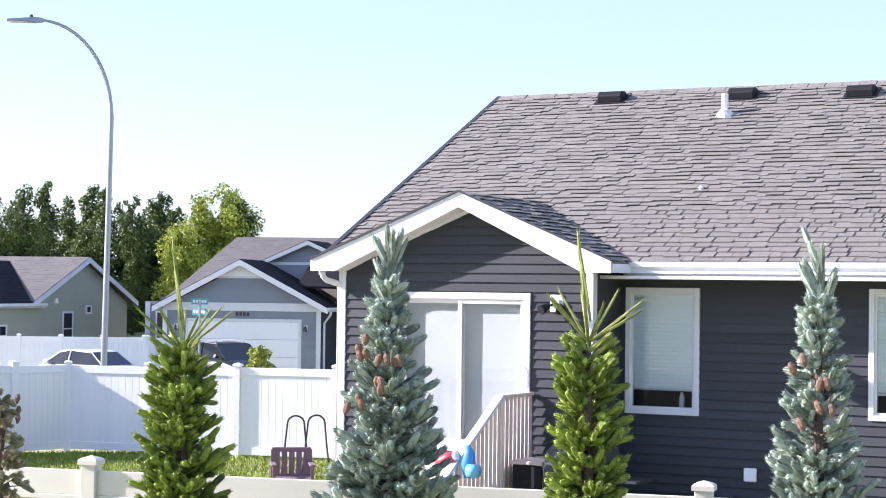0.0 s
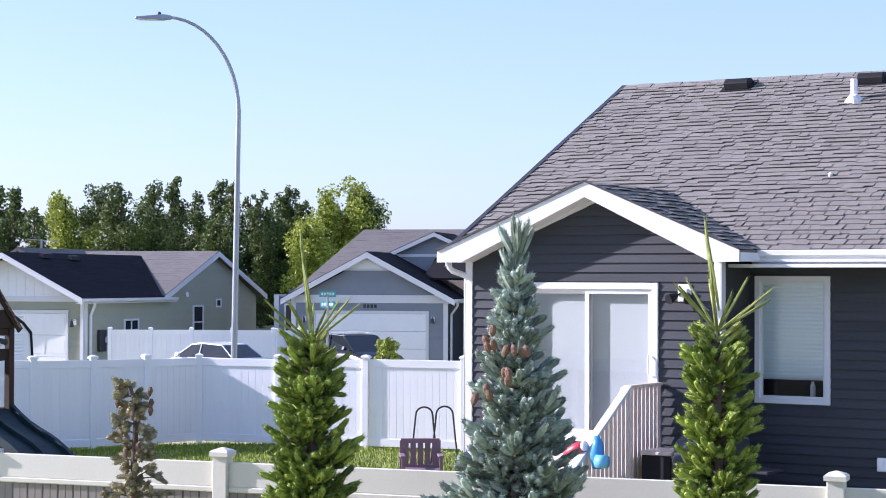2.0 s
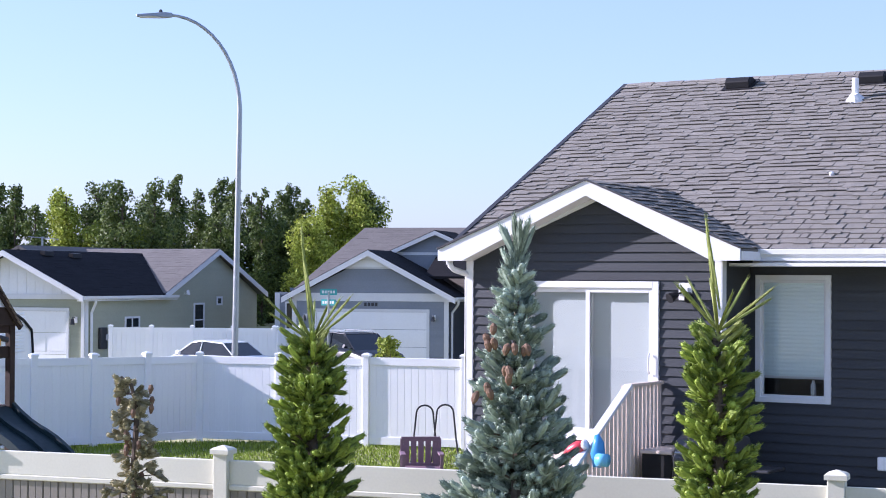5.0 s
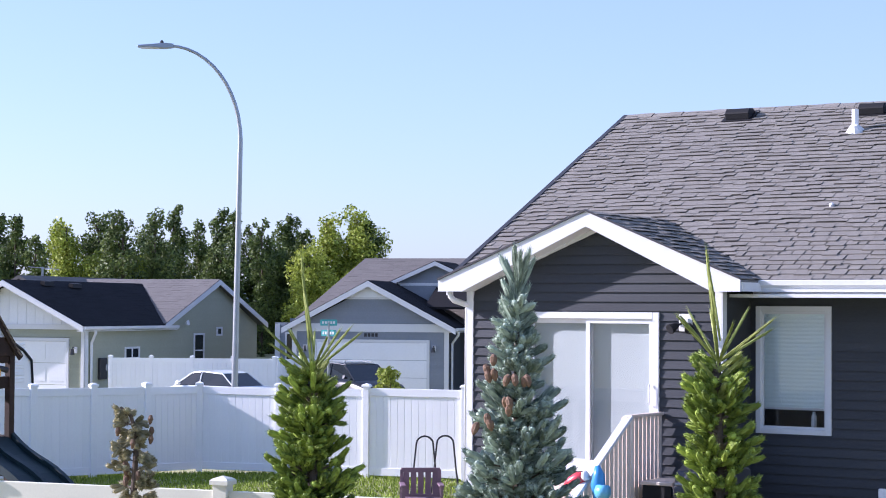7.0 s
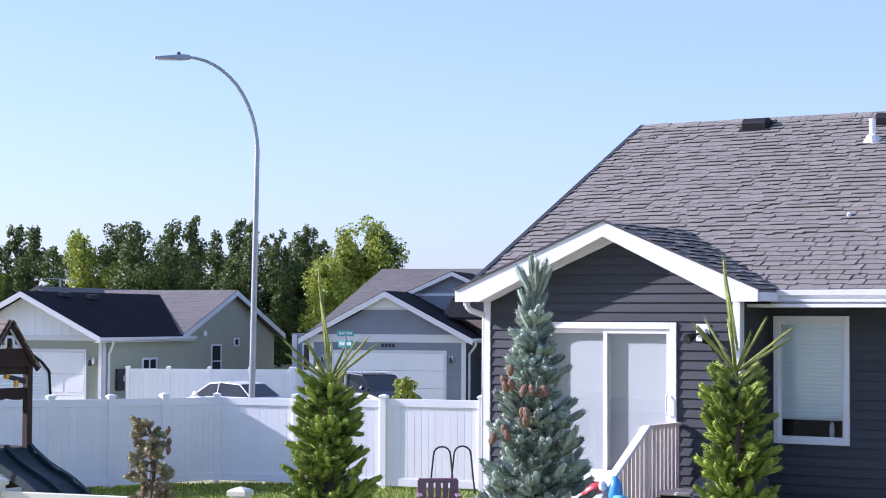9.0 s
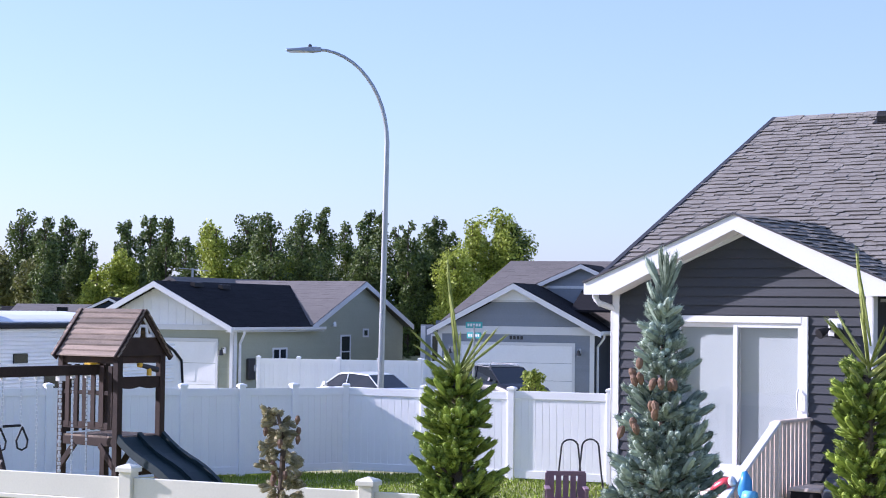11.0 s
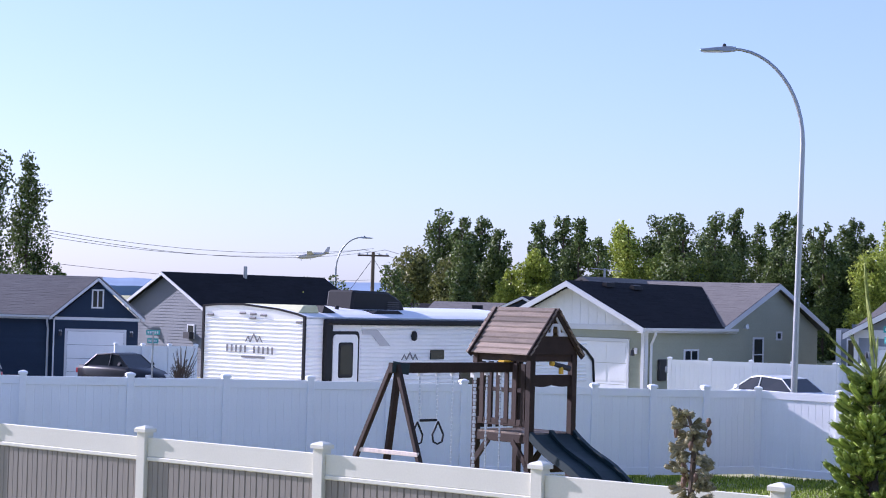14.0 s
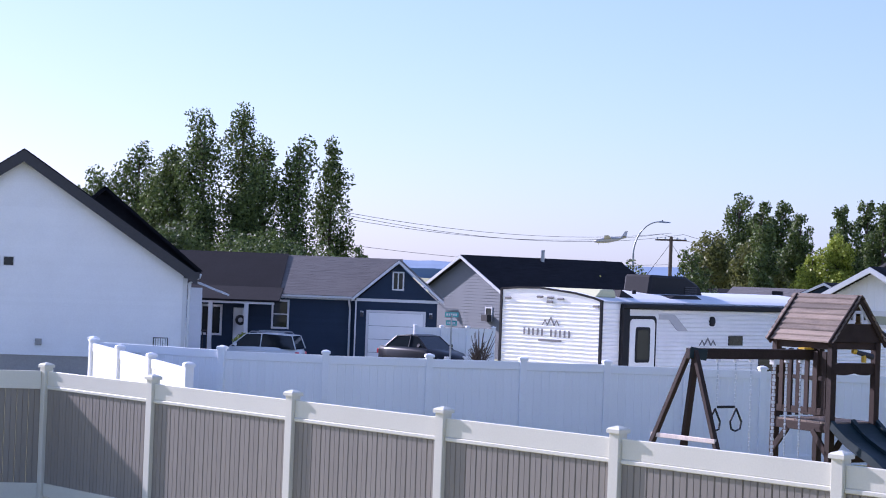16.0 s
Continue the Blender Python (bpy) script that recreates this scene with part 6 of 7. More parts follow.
def garden_chair():
    c = thing("garden_chair", pose(-2.25, 28.3, 0, 0, 0, 188), "plum-painted slatted garden chair on the lawn", "chair")
    for i in range(5):
        a = -0.27 + i * 0.112
        boxpart("back_slat", (a, a + 0.085, -0.26, -0.235, 0.34, 0.80), purple_plastic, c, bevel=0.004)
    for z in (0.80, 0.40):
        boxpart("back_rail", (-0.30, 0.30, -0.275, -0.23, z - 0.02, z + 0.05), purple_plastic, c, bevel=0.006)
    for i in range(4):
        boxpart("seat_slat", (-0.29, 0.29, -0.2 + i * 0.12, -0.1 + i * 0.12, 0.38, 0.41), purple_plastic, c, bevel=0.004)
    for x in (-0.29, 0.29):
        for y, h in ((-0.25, 0.82), (0.27, 0.60)):
            boxpart("leg", (x - 0.025, x + 0.025, y - 0.025, y + 0.025, 0, h), purple_plastic, c)
        boxpart("armrest", (x - 0.04, x + 0.04, -0.25, 0.30, 0.60, 0.63), purple_plastic, c, bevel=0.006)
    h = thing("plant_support", pose(-2.08, 28.75, 0, 0, 0, 5), "two dark wire plant hoops in the lawn", "plant support")
    for x, r in ((-0.16, 0.0), (0.16, 0.15)):
        bm = bmesh.new()
        pts = [(x - 0.26, r, 0), (x - 0.17, r, 0.8)]
        for k in range(9):
            a = math.pi - math.pi * k / 8
            pts.append((x + 0.13 * math.cos(a), r, 1.20 + 0.12 * math.sin(a)))
        pts += [(x + 0.17, r, 0.8), (x + 0.28, r, 0)]
        bm_tube(bm, pts, 0.014, 6)
        part("hoop", bm, dark_metal, h)


garden_chair()


# ---- cars ----
def car(name, m, L, W, H, paint, label, kind="sedan"):
    """A parked car: lofted body, glasshouse, wheels, lamps. Local x to the front."""
    c = thing(name, m, label, "car")
    h1 = H * 0.69
    body = [(-L / 2, 0.55, 0.42, h1 * 0.86), (-L / 2 + 0.12, 0.80, 0.25, h1 * 0.98), (-L * 0.3, 0.96, 0.2, h1), (0, 1.0, 0.2, h1), (L * 0.22, 0.98, 0.2, h1 * 0.98),
            (L * 0.40, 0.92, 0.22, h1 * 0.84), (L / 2 - 0.08, 0.80, 0.28, h1 * 0.70), (L / 2, 0.6, 0.4, h1 * 0.58)]
    bm = bmesh.new()
    rings = []
    for x, w, zb, zt in body:
        hw = W / 2 * w
        rings.append([(x, -hw * 0.9, zb), (x, -hw, zb + 0.15), (x, -hw, zt - 0.14), (x, -hw * 0.88, zt), (x, hw * 0.88, zt), (x, hw, zt - 0.14), (x, hw, zb + 0.15), (x, hw * 0.9, zb)])
    bm_hull(bm, rings)
    part("body", bm, paint, c, smooth=True)
    if kind == "sedan":
        top = [(-L * 0.36, h1 - 0.04, 0.86), (-L * 0.22, H - 0.06, 0.70), (-L * 0.02, H, 0.70), (L * 0.08, H - 0.05, 0.70), (L * 0.25, h1 - 0.06, 0.86)]
    else:
        top = [(-L * 0.48, h1 - 0.04, 0.86), (-L * 0.43, H - 0.05, 0.74), (-L * 0.1, H, 0.74), (L * 0.08, H - 0.04, 0.74), (L * 0.25, h1 - 0.06, 0.86)]
    def section(grow, z_scale=1.0):
        out = []
        for x, z, w in top:
            hw = W / 2 * w * grow
            out.append([(x, -W / 2 * 0.88 * grow, h1 - 0.05), (x, -hw, z), (x, hw, z), (x, W / 2 * 0.88 * grow, h1 - 0.05)])
        return out
    bm = bmesh.new()
    bm_hull(bm, section(0.985))
    part("glasshouse", bm, glass_dark, c)
    bm = bmesh.new()
    bm_hull(bm, [[(x, -W / 2 * 0.72, z - 0.02), (x, -W / 2 * 0.70, z + 0.02), (x, W / 2 * 0.70, z + 0.02), (x, W / 2 * 0.72, z - 0.02)] for x, z, w in top[1:-1]])
    part("roof_panel", bm, paint, c)
    for s in (-1, 1):
        for (xa, za, wa), (xb, zb_, wb) in ((top[0], top[1]), (top[3], top[4]), (top[2], (top[2][0] + 0.02, h1, 0.87))):
            bm = bmesh.new()
            bm_tube(bm, [(xa, s * W / 2 * wa, za), (xb, s * W / 2 * wb, zb_)], 0.022, 6)
            part("pillar", bm, paint, c)
        bm = bmesh.new()
        bm_tube(bm, [(L * 0.17, s * W / 2 * 0.95, h1 + 0.04), (L * 0.17, s * W / 2 * 1.10, h1 + 0.09)], [0.05, 0.075], 8)
        part("mirror", bm, paint, c)
        boxpart("headlight", (L / 2 - 0.16, L / 2 - 0.03, s * W * 0.30 - 0.14, s * W * 0.30 + 0.14, h1 * 0.58, h1 * 0.74), lens_white, c, bevel=0.02)
        boxpart("tail_light", (-L / 2 - 0.01, -L / 2 + 0.1, s * W * 0.32 - 0.11, s * W * 0.32 + 0.11, h1 * 0.68, h1 * 0.86), red_plastic, c, bevel=0.02)
        for x in (-L * 0.31, L * 0.31):
            w = new("wheel")
            w.parent = c
            bm = bmesh.new()
            bm_tube(bm, [(x, s * (W / 2 - 0.2), 0.32), (x, s * (W / 2 + 0.01), 0.32)], 0.32, 20)
            part("tyre", bm, tyre_mat, w)
            bm = bmesh.new()
            bm_tube(bm, [(x, s * (W / 2 - 0.05), 0.32), (x, s * (W / 2 + 0.02), 0.32)], [0.2, 0.19], 14)
            part("rim", bm, steel, w)
    if kind != "sedan":
        for s in (-1, 1):
            bm = bmesh.new()
            bm_tube(bm, [(-L * 0.36, s * W * 0.33, H - 0.02), (-L * 0.34, s * W * 0.33, H + 0.06), (L * 0.02, s * W * 0.33, H + 0.07), (L * 0.05, s * W * 0.33, H)], 0.018, 6)
            part("roof_rack", bm, steel, c)
    return c


p = polar(-10.95, 63.0)
car("car", pose(p.x, p.y, -0.35, 0, 0, 148), 4.5, 1.75, 1.5, car_white, "white sedan parked behind the fence")
p = polar(-6.6, 66.0)
car("car", pose(p.x, p.y, -0.35, 0, 0, -50), 4.6, 1.85, 1.68, car_dark, "dark blue crossover parked on the driveway", "suv")
# The next two cars are shortened to fit the camera's view.
p = polar(-30.75, 69.5)
car("car", pose(p.x, p.y, -0.35, 0, 0, -14), 3.7, 1.6, 1.45, car_dark, "black sedan parked before the navy house")
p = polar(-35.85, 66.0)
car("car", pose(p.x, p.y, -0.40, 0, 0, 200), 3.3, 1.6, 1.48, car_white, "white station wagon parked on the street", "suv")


# ---- street sign, fence behind, distant aeroplane ----
def street_sign(m, label, h=2.75, w=1.0):
    t = thing("street_sign", m, label, "street sign")
    bm = bmesh.new()
    bm_tube(bm, [(0, 0, 0), (0, 0, h)], 0.03, 8)
    part("post", bm, steel, t)
    for z, yaw in ((h, 10), (h - 0.28, 100)):
        b = boxpart("sign_plate", (-0.30 * w, 0.30 * w, -0.008, 0.008, -0.11 * w, 0.11 * w), sign_teal, t)
        b.matrix_local = pose(0, 0, z, 0, 0, yaw if yaw < 50 else -28)
        for k in range(5):
            boxpart("lettering_bar", ((-0.24 + k * 0.10) * w, (-0.17 + k * 0.10) * w, -0.014, -0.009, -0.05 * w, 0.05 * w), lens_white, b)


p = polar(-7.44, 50.0)
street_sign(pose(p.x, p.y, 0.0, 0, 0, 4), "teal street name signs on a steel post", 2.90, 0.75)
p = polar(-29.9, 62.0)
street_sign(pose(p.x, p.y, -0.3, 0, 0, 20), "small teal street name sign on a post", 2.35, 0.75)


def small_fence(az0, d0, az1, d1, zt, n, label):
    a, b = polar(az0, d0), polar(az1, d1)
    yaw = math.degrees(math.atan2(b.y - a.y, b.x - a.x))
    t = thing("fence", pose(a.x, a.y, 0, 0, 0, yaw), label, "fence")
    L = (b - a).length
    post, cap = vinyl_post(vinyl_white, zt + 0.1, z0=-0.35)
    for i in range(n + 1):
        p = part("post", post, vinyl_white, t, m=pose(L * i / n, 0, 0))
        part("post_cap", cap, vinyl_white, p)
        if i < n:
            x0, x1 = L * i / n + 0.06, L * (i + 1) / n - 0.06
            k = max(6, round((x1 - x0) / 0.17))
            w = (x1 - x0) / k
            boxpart("top_rail", (x0, x1, -0.025, 0.025, zt - 0.15, zt), vinyl_white, t)
            bm = bmesh.new()
            bm_prism(bm, [(0.0005, 0.0), (0.01, -0.011), (w - 0.01, -0.011), (w - 0.0005, 0.0), (w - 0.0005, 0.011), (0.0005, 0.011)], -0.3, zt - 0.15, "z")
            me = finish(bm, "fence_board", vinyl_white)
            for q in range(k):
                part("fence_board", me, vinyl_white, t, m=pose(x0 + q * w, 0, 0))


small_fence(-14.05, 67.0, -9.1, 66.0, 1.48, 4, "white vinyl fence beside the olive house")
small_fence(-9.0, 66.0, -7.6, 68.0, 1.46, 2, "white vinyl fence end beside the driveway")
small_fence(-31.0, 71.0, -28.6, 72.0, 1.35, 3, "short white vinyl fence between two houses")
small_fence(-40.8, 35.4, -37.9, 27.5, 1.82, 3, "white vinyl side fence of the far yard")


def aeroplane():
    p = EYE + gaze(-25.15, 1.32) * 900
    t = thing("aeroplane", pose(p.x, p.y, p.z, 6, 5, -158), "small grey propeller aeroplane low in the sky", "aeroplane")
    s = 1.9
    bm = bmesh.new()
    rings = []
    for x, r, z in ((-4.2, 0.1, 0.35), (-2.5, 0.4, 0.2), (-0.5, 0.75, 0.1), (1.5, 0.72, 0.0), (3.0, 0.5, -0.1), (3.8, 0.2, -0.15)):
        rings.append([(x * s, r * s * math.cos(k * math.pi / 4), (z + r * math.sin(k * math.pi / 4)) * s) for k in range(8)])
    bm_hull(bm, rings)
    part("fuselage", bm, rv_lightgrey, t, smooth=True)
    for sd in (-1, 1):
        bm = bmesh.new()
        bm_hull(bm, [[(1.2 * s, 0, 0.2 * s), (-0.8 * s, 0, 0.2 * s), (-0.8 * s, 0, 0.3 * s), (1.2 * s, 0, 0.35 * s)], [(0.8 * s, sd * 5.4 * s, 0.45 * s), (-0.3 * s, sd * 5.4 * s, 0.45 * s), (-0.3 * s, sd * 5.4 * s, 0.5 * s), (0.8 * s, sd * 5.4 * s, 0.52 * s)]])
        part("wing", bm, rv_lightgrey, t)
        bm = bmesh.new()
        bm_hull(bm, [[(-3.4 * s, 0, 0.4 * s), (-4.4 * s, 0, 0.4 * s), (-4.4 * s, 0, 0.46 * s), (-3.4 * s, 0, 0.46 * s)], [(-3.7 * s, sd * 1.7 * s, 0.45 * s), (-4.4 * s, sd * 1.7 * s, 0.45 * s), (-4.4 * s, sd * 1.7 * s, 0.5 * s), (-3.7 * s, sd * 1.7 * s, 0.5 * s)]])
        part("tailplane", bm, rv_lightgrey, t)
    bm = bmesh.new()
    bm_prism(bm, [(-3.0 * s, 0.4 * s), (-4.4 * s, 0.4 * s), (-4.9 * s, 2.0 * s), (-4.2 * s, 2.0 * s)], -0.06 * s, 0.06 * s)
    part("fin", bm, rv_lightgrey, t)
    bm = bmesh.new()
    bm_tube(bm, [(2.6 * s, 0, -0.4 * s), (2.7 * s, 0, -1.2 * s)], 0.12, 6)
    bm_tube(bm, [(0.2 * s, 0.5 * s, -0.5 * s), (0.2 * s, 0.9 * s, -1.1 * s)], 0.12, 6)
    part("landing_gear", bm, rv_lightgrey, t)


aeroplane()

# ---- hills ----
def hills():
    rnd = np.random.RandomState(5)
    verts, faces = [], []
    n = 240
    for i in range(n + 1):
        az = -75 + 110 * i / n
        h = 3.3 + 4000 * math.tan(radians(0.50 + 0.16 * noise.noise((az * 0.25, 0, 3)) + 0.05 * noise.noise((az * 1.1, 0, 7)) + 0.16 * math.exp(-((az + 26.5) / 2.2) ** 2)))
        p = polar(az, 4000)
        q = polar(az, 4350)
        verts += [(p.x, p.y, -10), (p.x * 1.0, p.y * 1.0, h * 0.55), (q.x, q.y, h * 1.08)]
        if i:
            k = 3 * i
            faces += [(k - 3, k, k + 1, k - 2), (k - 2, k + 1, k + 2, k - 1)]
    tagged(part("backdrop", mesh_np("backdrop", verts, faces, hills_hazy_mat), hills_hazy_mat), "hills on the horizon, hazy blue put into their colour", "hills", kind="structure")


hills()


# ---- spruces ----
def shoot_template(kind):
    """A needle-covered shoot along +x, length 1, radius 1: a spindle with needles standing off it."""
    rnd = np.random.RandomState(7 if kind == "fat" else 9)
    prof = [(0.0, 0.6), (0.2, 0.9), (0.7, 0.95), (0.92, 0.7), (1.0, 0.25)]
    verts, faces = [], []
    sides = 5
    for x, r in prof:
        for k in range(sides):
            a = 2 * math.pi * k / sides + x
            verts.append((x, 0.82 * r * math.cos(a), 0.82 * r * math.sin(a)))
    for j in range(len(prof) - 1):
        for k in range(sides):
            faces.append((j * sides + k, j * sides + (k + 1) % sides, (j + 1) * sides + (k + 1) % sides, (j + 1) * sides + k))
    faces.append(tuple((len(prof) - 1) * sides + k for k in range(sides)))
    for q in range(64):
        x, a = rnd.rand() * 0.97, rnd.rand() * 6.283
        r = 1.12 * (0.95 if x < 0.8 else 0.7)
        d = np.array((0.0, math.cos(a), math.sin(a)))
        o = np.array((0.0, -math.sin(a), math.cos(a)))
        base = np.array((x, 0, 0)) + d * 0.5
        tip = np.array((x + 0.14 + 0.06 * rnd.rand(), 0, 0)) + d * r
        i = len(verts)
        verts += [tuple(base + o * 0.13), tuple(base - o * 0.13), tuple(tip)]
        faces.append((i, i + 1, i + 2))
    return np.array(verts), faces


def joined(name, items, mat, parent, template):
    tv, tf = template
    n = len(tv)
    V = []
    F = []
    for j, (o, d, ln, r) in enumerate(items):
        d = d / np.linalg.norm(d)
        ref = np.array((0, 0, 1.0)) if abs(d[2]) < 0.9 else np.array((1.0, 0, 0))
        s = np.cross(d, ref)
        s /= np.linalg.norm(s)
        u = np.cross(s, d)
        V.append(o + np.outer(tv[:, 0] * ln, d) + np.outer(tv[:, 1] * r, s) + np.outer(tv[:, 2] * r, u))
        F += [tuple(i + j * n for i in f) for f in tf]
    return part(name, mesh_np(name, np.concatenate(V), F, mat), mat, parent)


FAT = shoot_template("fat")


def spruce(pos, height, z_full, r_full, mat, label, seed, leader, density=1.0, cones=0, tip_mat=None, width_top=0.10, shoot=(0.10, 0.17), thick=0.026, prof=1.0):
    """A young spruce: trunk, whorled branches, needle shoots, a leader with upright shoots, hanging cones.
    r_full: spread at the height z_full; leader: length of the bare top."""
    rnd = np.random.RandomState(seed)
    t = thing("spruce_tree", pose(pos[0], pos[1], 0), label, "tree", "young spruces along the fence")
    bm = bmesh.new()
    bm_tube(bm, [(0, 0, 0), (0.01, 0.0, height * 0.5), (0, 0.01, height - leader)], [0.06, 0.04, 0.014], 8)
    part("trunk", bm, bark, t)
    items, tips, cone_items = [], [], []
    z_crown = height - leader
    z = 0.25
    bmb = bmesh.new()
    while z < z_crown - 0.08:
        f = (z_crown - z) / max(0.1, z_crown - z_full)
        r = width_top + (r_full - width_top) * min(f, 1.2) ** prof
        n = int((3.2 + 3.4 * min(f, 1.2)) * density + 2)
        for i in range(n):
            a = rnd.rand() * 6.283
            rr = r * (0.72 + 0.38 * rnd.rand())
            rise = 0.15 + 0.5 * rnd.rand()
            base = np.array((0, 0, z + rnd.uniform(-0.05, 0.05)))
            out = np.array((math.cos(a), math.sin(a), rise))
            tip = base + np.array((math.cos(a), math.sin(a), rise)) * rr
            if z > 0.9:
                bm_tube(bmb, [tuple(base), tuple(base + (tip - base) * 0.9)], [0.012, 0.006], 4, cap=False)
            ln = rnd.uniform(*shoot)
            items.append((tip - out / np.linalg.norm(out) * ln * 0.4, out + np.array((0, 0, rnd.uniform(0.0, 0.7))), ln * 1.15, thick * rnd.uniform(0.85, 1.15)))
            m = max(1, int(rr / 0.105))
            for q in range(m):
                g = (q + 0.6) / (m + 0.4)
                b = base + (tip - base) * g
                for s in (-1, 1):
                    sd = np.array((-math.sin(a), math.cos(a), 0)) * s * rnd.uniform(0.5, 1.0)
                    items.append((b, out * 0.8 + sd * 0.9 + np.array((0, 0, rnd.uniform(-0.2, 0.6))), ln * rnd.uniform(0.7, 1.0), thick * rnd.uniform(0.8, 1.1)))
        z += 0.075
    tagged(part("branchwork", bmb, bark, t), kind="stuff")
    joined("crown", items, mat, t, FAT)
    top = height
    if tip_mat:
        # long bare-looking new shoots round the leader
        tips.append((np.array((0, 0, z_crown - 0.1)), np.array((-0.10, 0.02, 1.0)), leader + 0.08, 0.016))
        tips.append((np.array((0.01, 0, z_crown + 0.1)), np.array((-0.16, 0, 1.0)), leader * 0.72, 0.014))
        for k in range(9):
            a = k * 0.698 + rnd.rand() * 0.4
            ln = rnd.uniform(0.38, 0.52)
            tips.append((np.array((0, 0, z_crown - 0.04)), np.array((math.cos(a), math.sin(a), rnd.uniform(0.55, 1.2))), ln, 0.0135))
        for k in range(18):
            a = rnd.rand() * 6.283
            tips.append((np.array((0, 0, z_crown - rnd.uniform(0.08, 0.34))), np.array((math.cos(a), math.sin(a), rnd.uniform(0.5, 1.1))), rnd.uniform(0.15, 0.24), 0.026))
        joined("leader", tips, tip_mat, t, FAT)
    else:
        tips.append((np.array((0, 0, z_crown - 0.15)), np.array((0.03, 0, 1.0)), leader + 0.15, 0.03))
        for k in range(14):
            a = k * 0.9 + rnd.rand() * 0.5
            h = rnd.uniform(-0.35, 0.12)
            tips.append((np.array((0, 0, z_crown + h)), np.array((math.cos(a) * 0.45, math.sin(a) * 0.45, 1.0)), rnd.uniform(0.20, 0.34), 0.03))
        joined("leader", tips, mat, t, FAT)
    clusters = [(-1.75 + 0.35 * (c - 1.7) * (-1) ** c, z_crown - 0.45 - 0.13 * c) for c in range(4)]
    for k in range(cones):
        a, zc = clusters[k % 4]
        a, zc = a + rnd.uniform(-0.22, 0.22), zc + rnd.uniform(-0.06, 0.06)
        rc = 0.15 + 0.26 * (z_crown - zc)
        bm = bmesh.new()
        o = Vector((rc * math.cos(a), rc * math.sin(a), zc))
        lean = Vector((rnd.uniform(-0.03, 0.03), rnd.uniform(-0.03, 0.03), 0))
        bm_tube(bm, [o, o + lean * 0.5 - Vector((0, 0, 0.02)), o + lean - Vector((0, 0, 0.055)), o + lean * 1.3 - Vector((0, 0, 0.08))], [0.012, 0.026, 0.024, 0.008], 8)
        part("cone", bm, cone_mat, t)
    return t


spruce((-1.875, 13.47), 3.69, 2.25, 0.25, spruce_green, "young green spruce with a long bare leader", 11, 0.82, 1.1, 0, spruce_tip, 0.08, (0.11, 0.17), 0.033, prof=0.6)
spruce((-0.374, 12.995), 3.68, 1.75, 0.44, spruce_blue, "young blue spruce with brown cones near its top", 12, 0.30, 1.0, 14, None, 0.04, (0.12, 0.18), 0.035, prof=1.25)
spruce((0.971, 12.262), 3.72, 2.4, 0.19, spruce_green, "slim young green spruce with upright new shoots", 13, 0.72, 1.1, 0, spruce_tip, 0.10, (0.11, 0.16), 0.033, prof=0.6)
spruce((2.386, 11.76), 3.52, 1.75, 0.30, spruce_blue, "pale young blue spruce with a few cones", 14, 0.20, 0.9, 7, None, 0.03, (0.11, 0.16), 0.033)
spruce((4.6, 11.0), 3.4, 1.75, 0.35, spruce_blue, "young blue spruce by the fence", 16, 0.2, 0.8, 0, None, 0.04)


def sparse_spruce():
    """A nearly bare, dying young spruce with dry needles and hanging cones."""
    rnd = np.random.RandomState(15)
    t = thing("spruce_tree", pose(-3.345, 14.006, 0), "thin dying young spruce with dry brown needles", "tree", "young spruces along the fence")
    path = [(0, 0, 0), (0.02, 0, 1.2), (0.03, 0, 1.9), (0.05, 0, 2.3), (0.0, 0, 2.47), (-0.08, 0, 2.53)]
    bm = bmesh.new()
    bm_tube(bm, path, [0.05, 0.035, 0.025, 0.02, 0.014, 0.01], 8)
    part("trunk", bm, bark, t)
    items, z = [], 0.3
    bmb = bmesh.new()
    while z < 2.5:
        f = (2.55 - z)
        r = 0.05 + 0.21 * f ** 0.9 if z < 2.2 else 0.07
        for i in range(5):
            a = rnd.rand() * 6.283
            rr = r * rnd.uniform(0.4, 1.1)
            c = np.array((0.03, 0, z)) if z < 2.3 else np.array((0.03 - (z - 2.3) * 0.4, 0, z))
            tip = c + np.array((math.cos(a), math.sin(a), rnd.uniform(-0.1, 0.5))) * rr
            bm_tube(bmb, [tuple(c), tuple(tip)], [0.008, 0.004], 4, cap=False)
            for q in range(3):
                b = c + (tip - c) * rnd.uniform(0.4, 1.0)
                items.append((b, np.array((math.cos(a) + rnd.uniform(-0.6, 0.6), math.sin(a) + rnd.uniform(-0.6, 0.6), rnd.uniform(-0.6, 0.6))), rnd.uniform(0.07, 0.11), 0.026))
        z += 0.07
    tagged(part("branchwork", bmb, bark, t), kind="stuff")
    joined("crown", items, spruce_dry, t, FAT)
    for k in range(16):
        a, zc = rnd.rand() * 6.283, rnd.uniform(1.6, 2.5)
        rc = 0.05 + 0.12 * rnd.rand()
        o = Vector((0.03 + rc * math.cos(a), rc * math.sin(a), zc))
        bm = bmesh.new()
        bm_tube(bm, [o, o - Vector((0, 0, 0.03)), o - Vector((0.005, 0, 0.07))], [0.012, 0.022, 0.008], 7)
        part("cone", bm, cone_mat, t)


sparse_spruce()


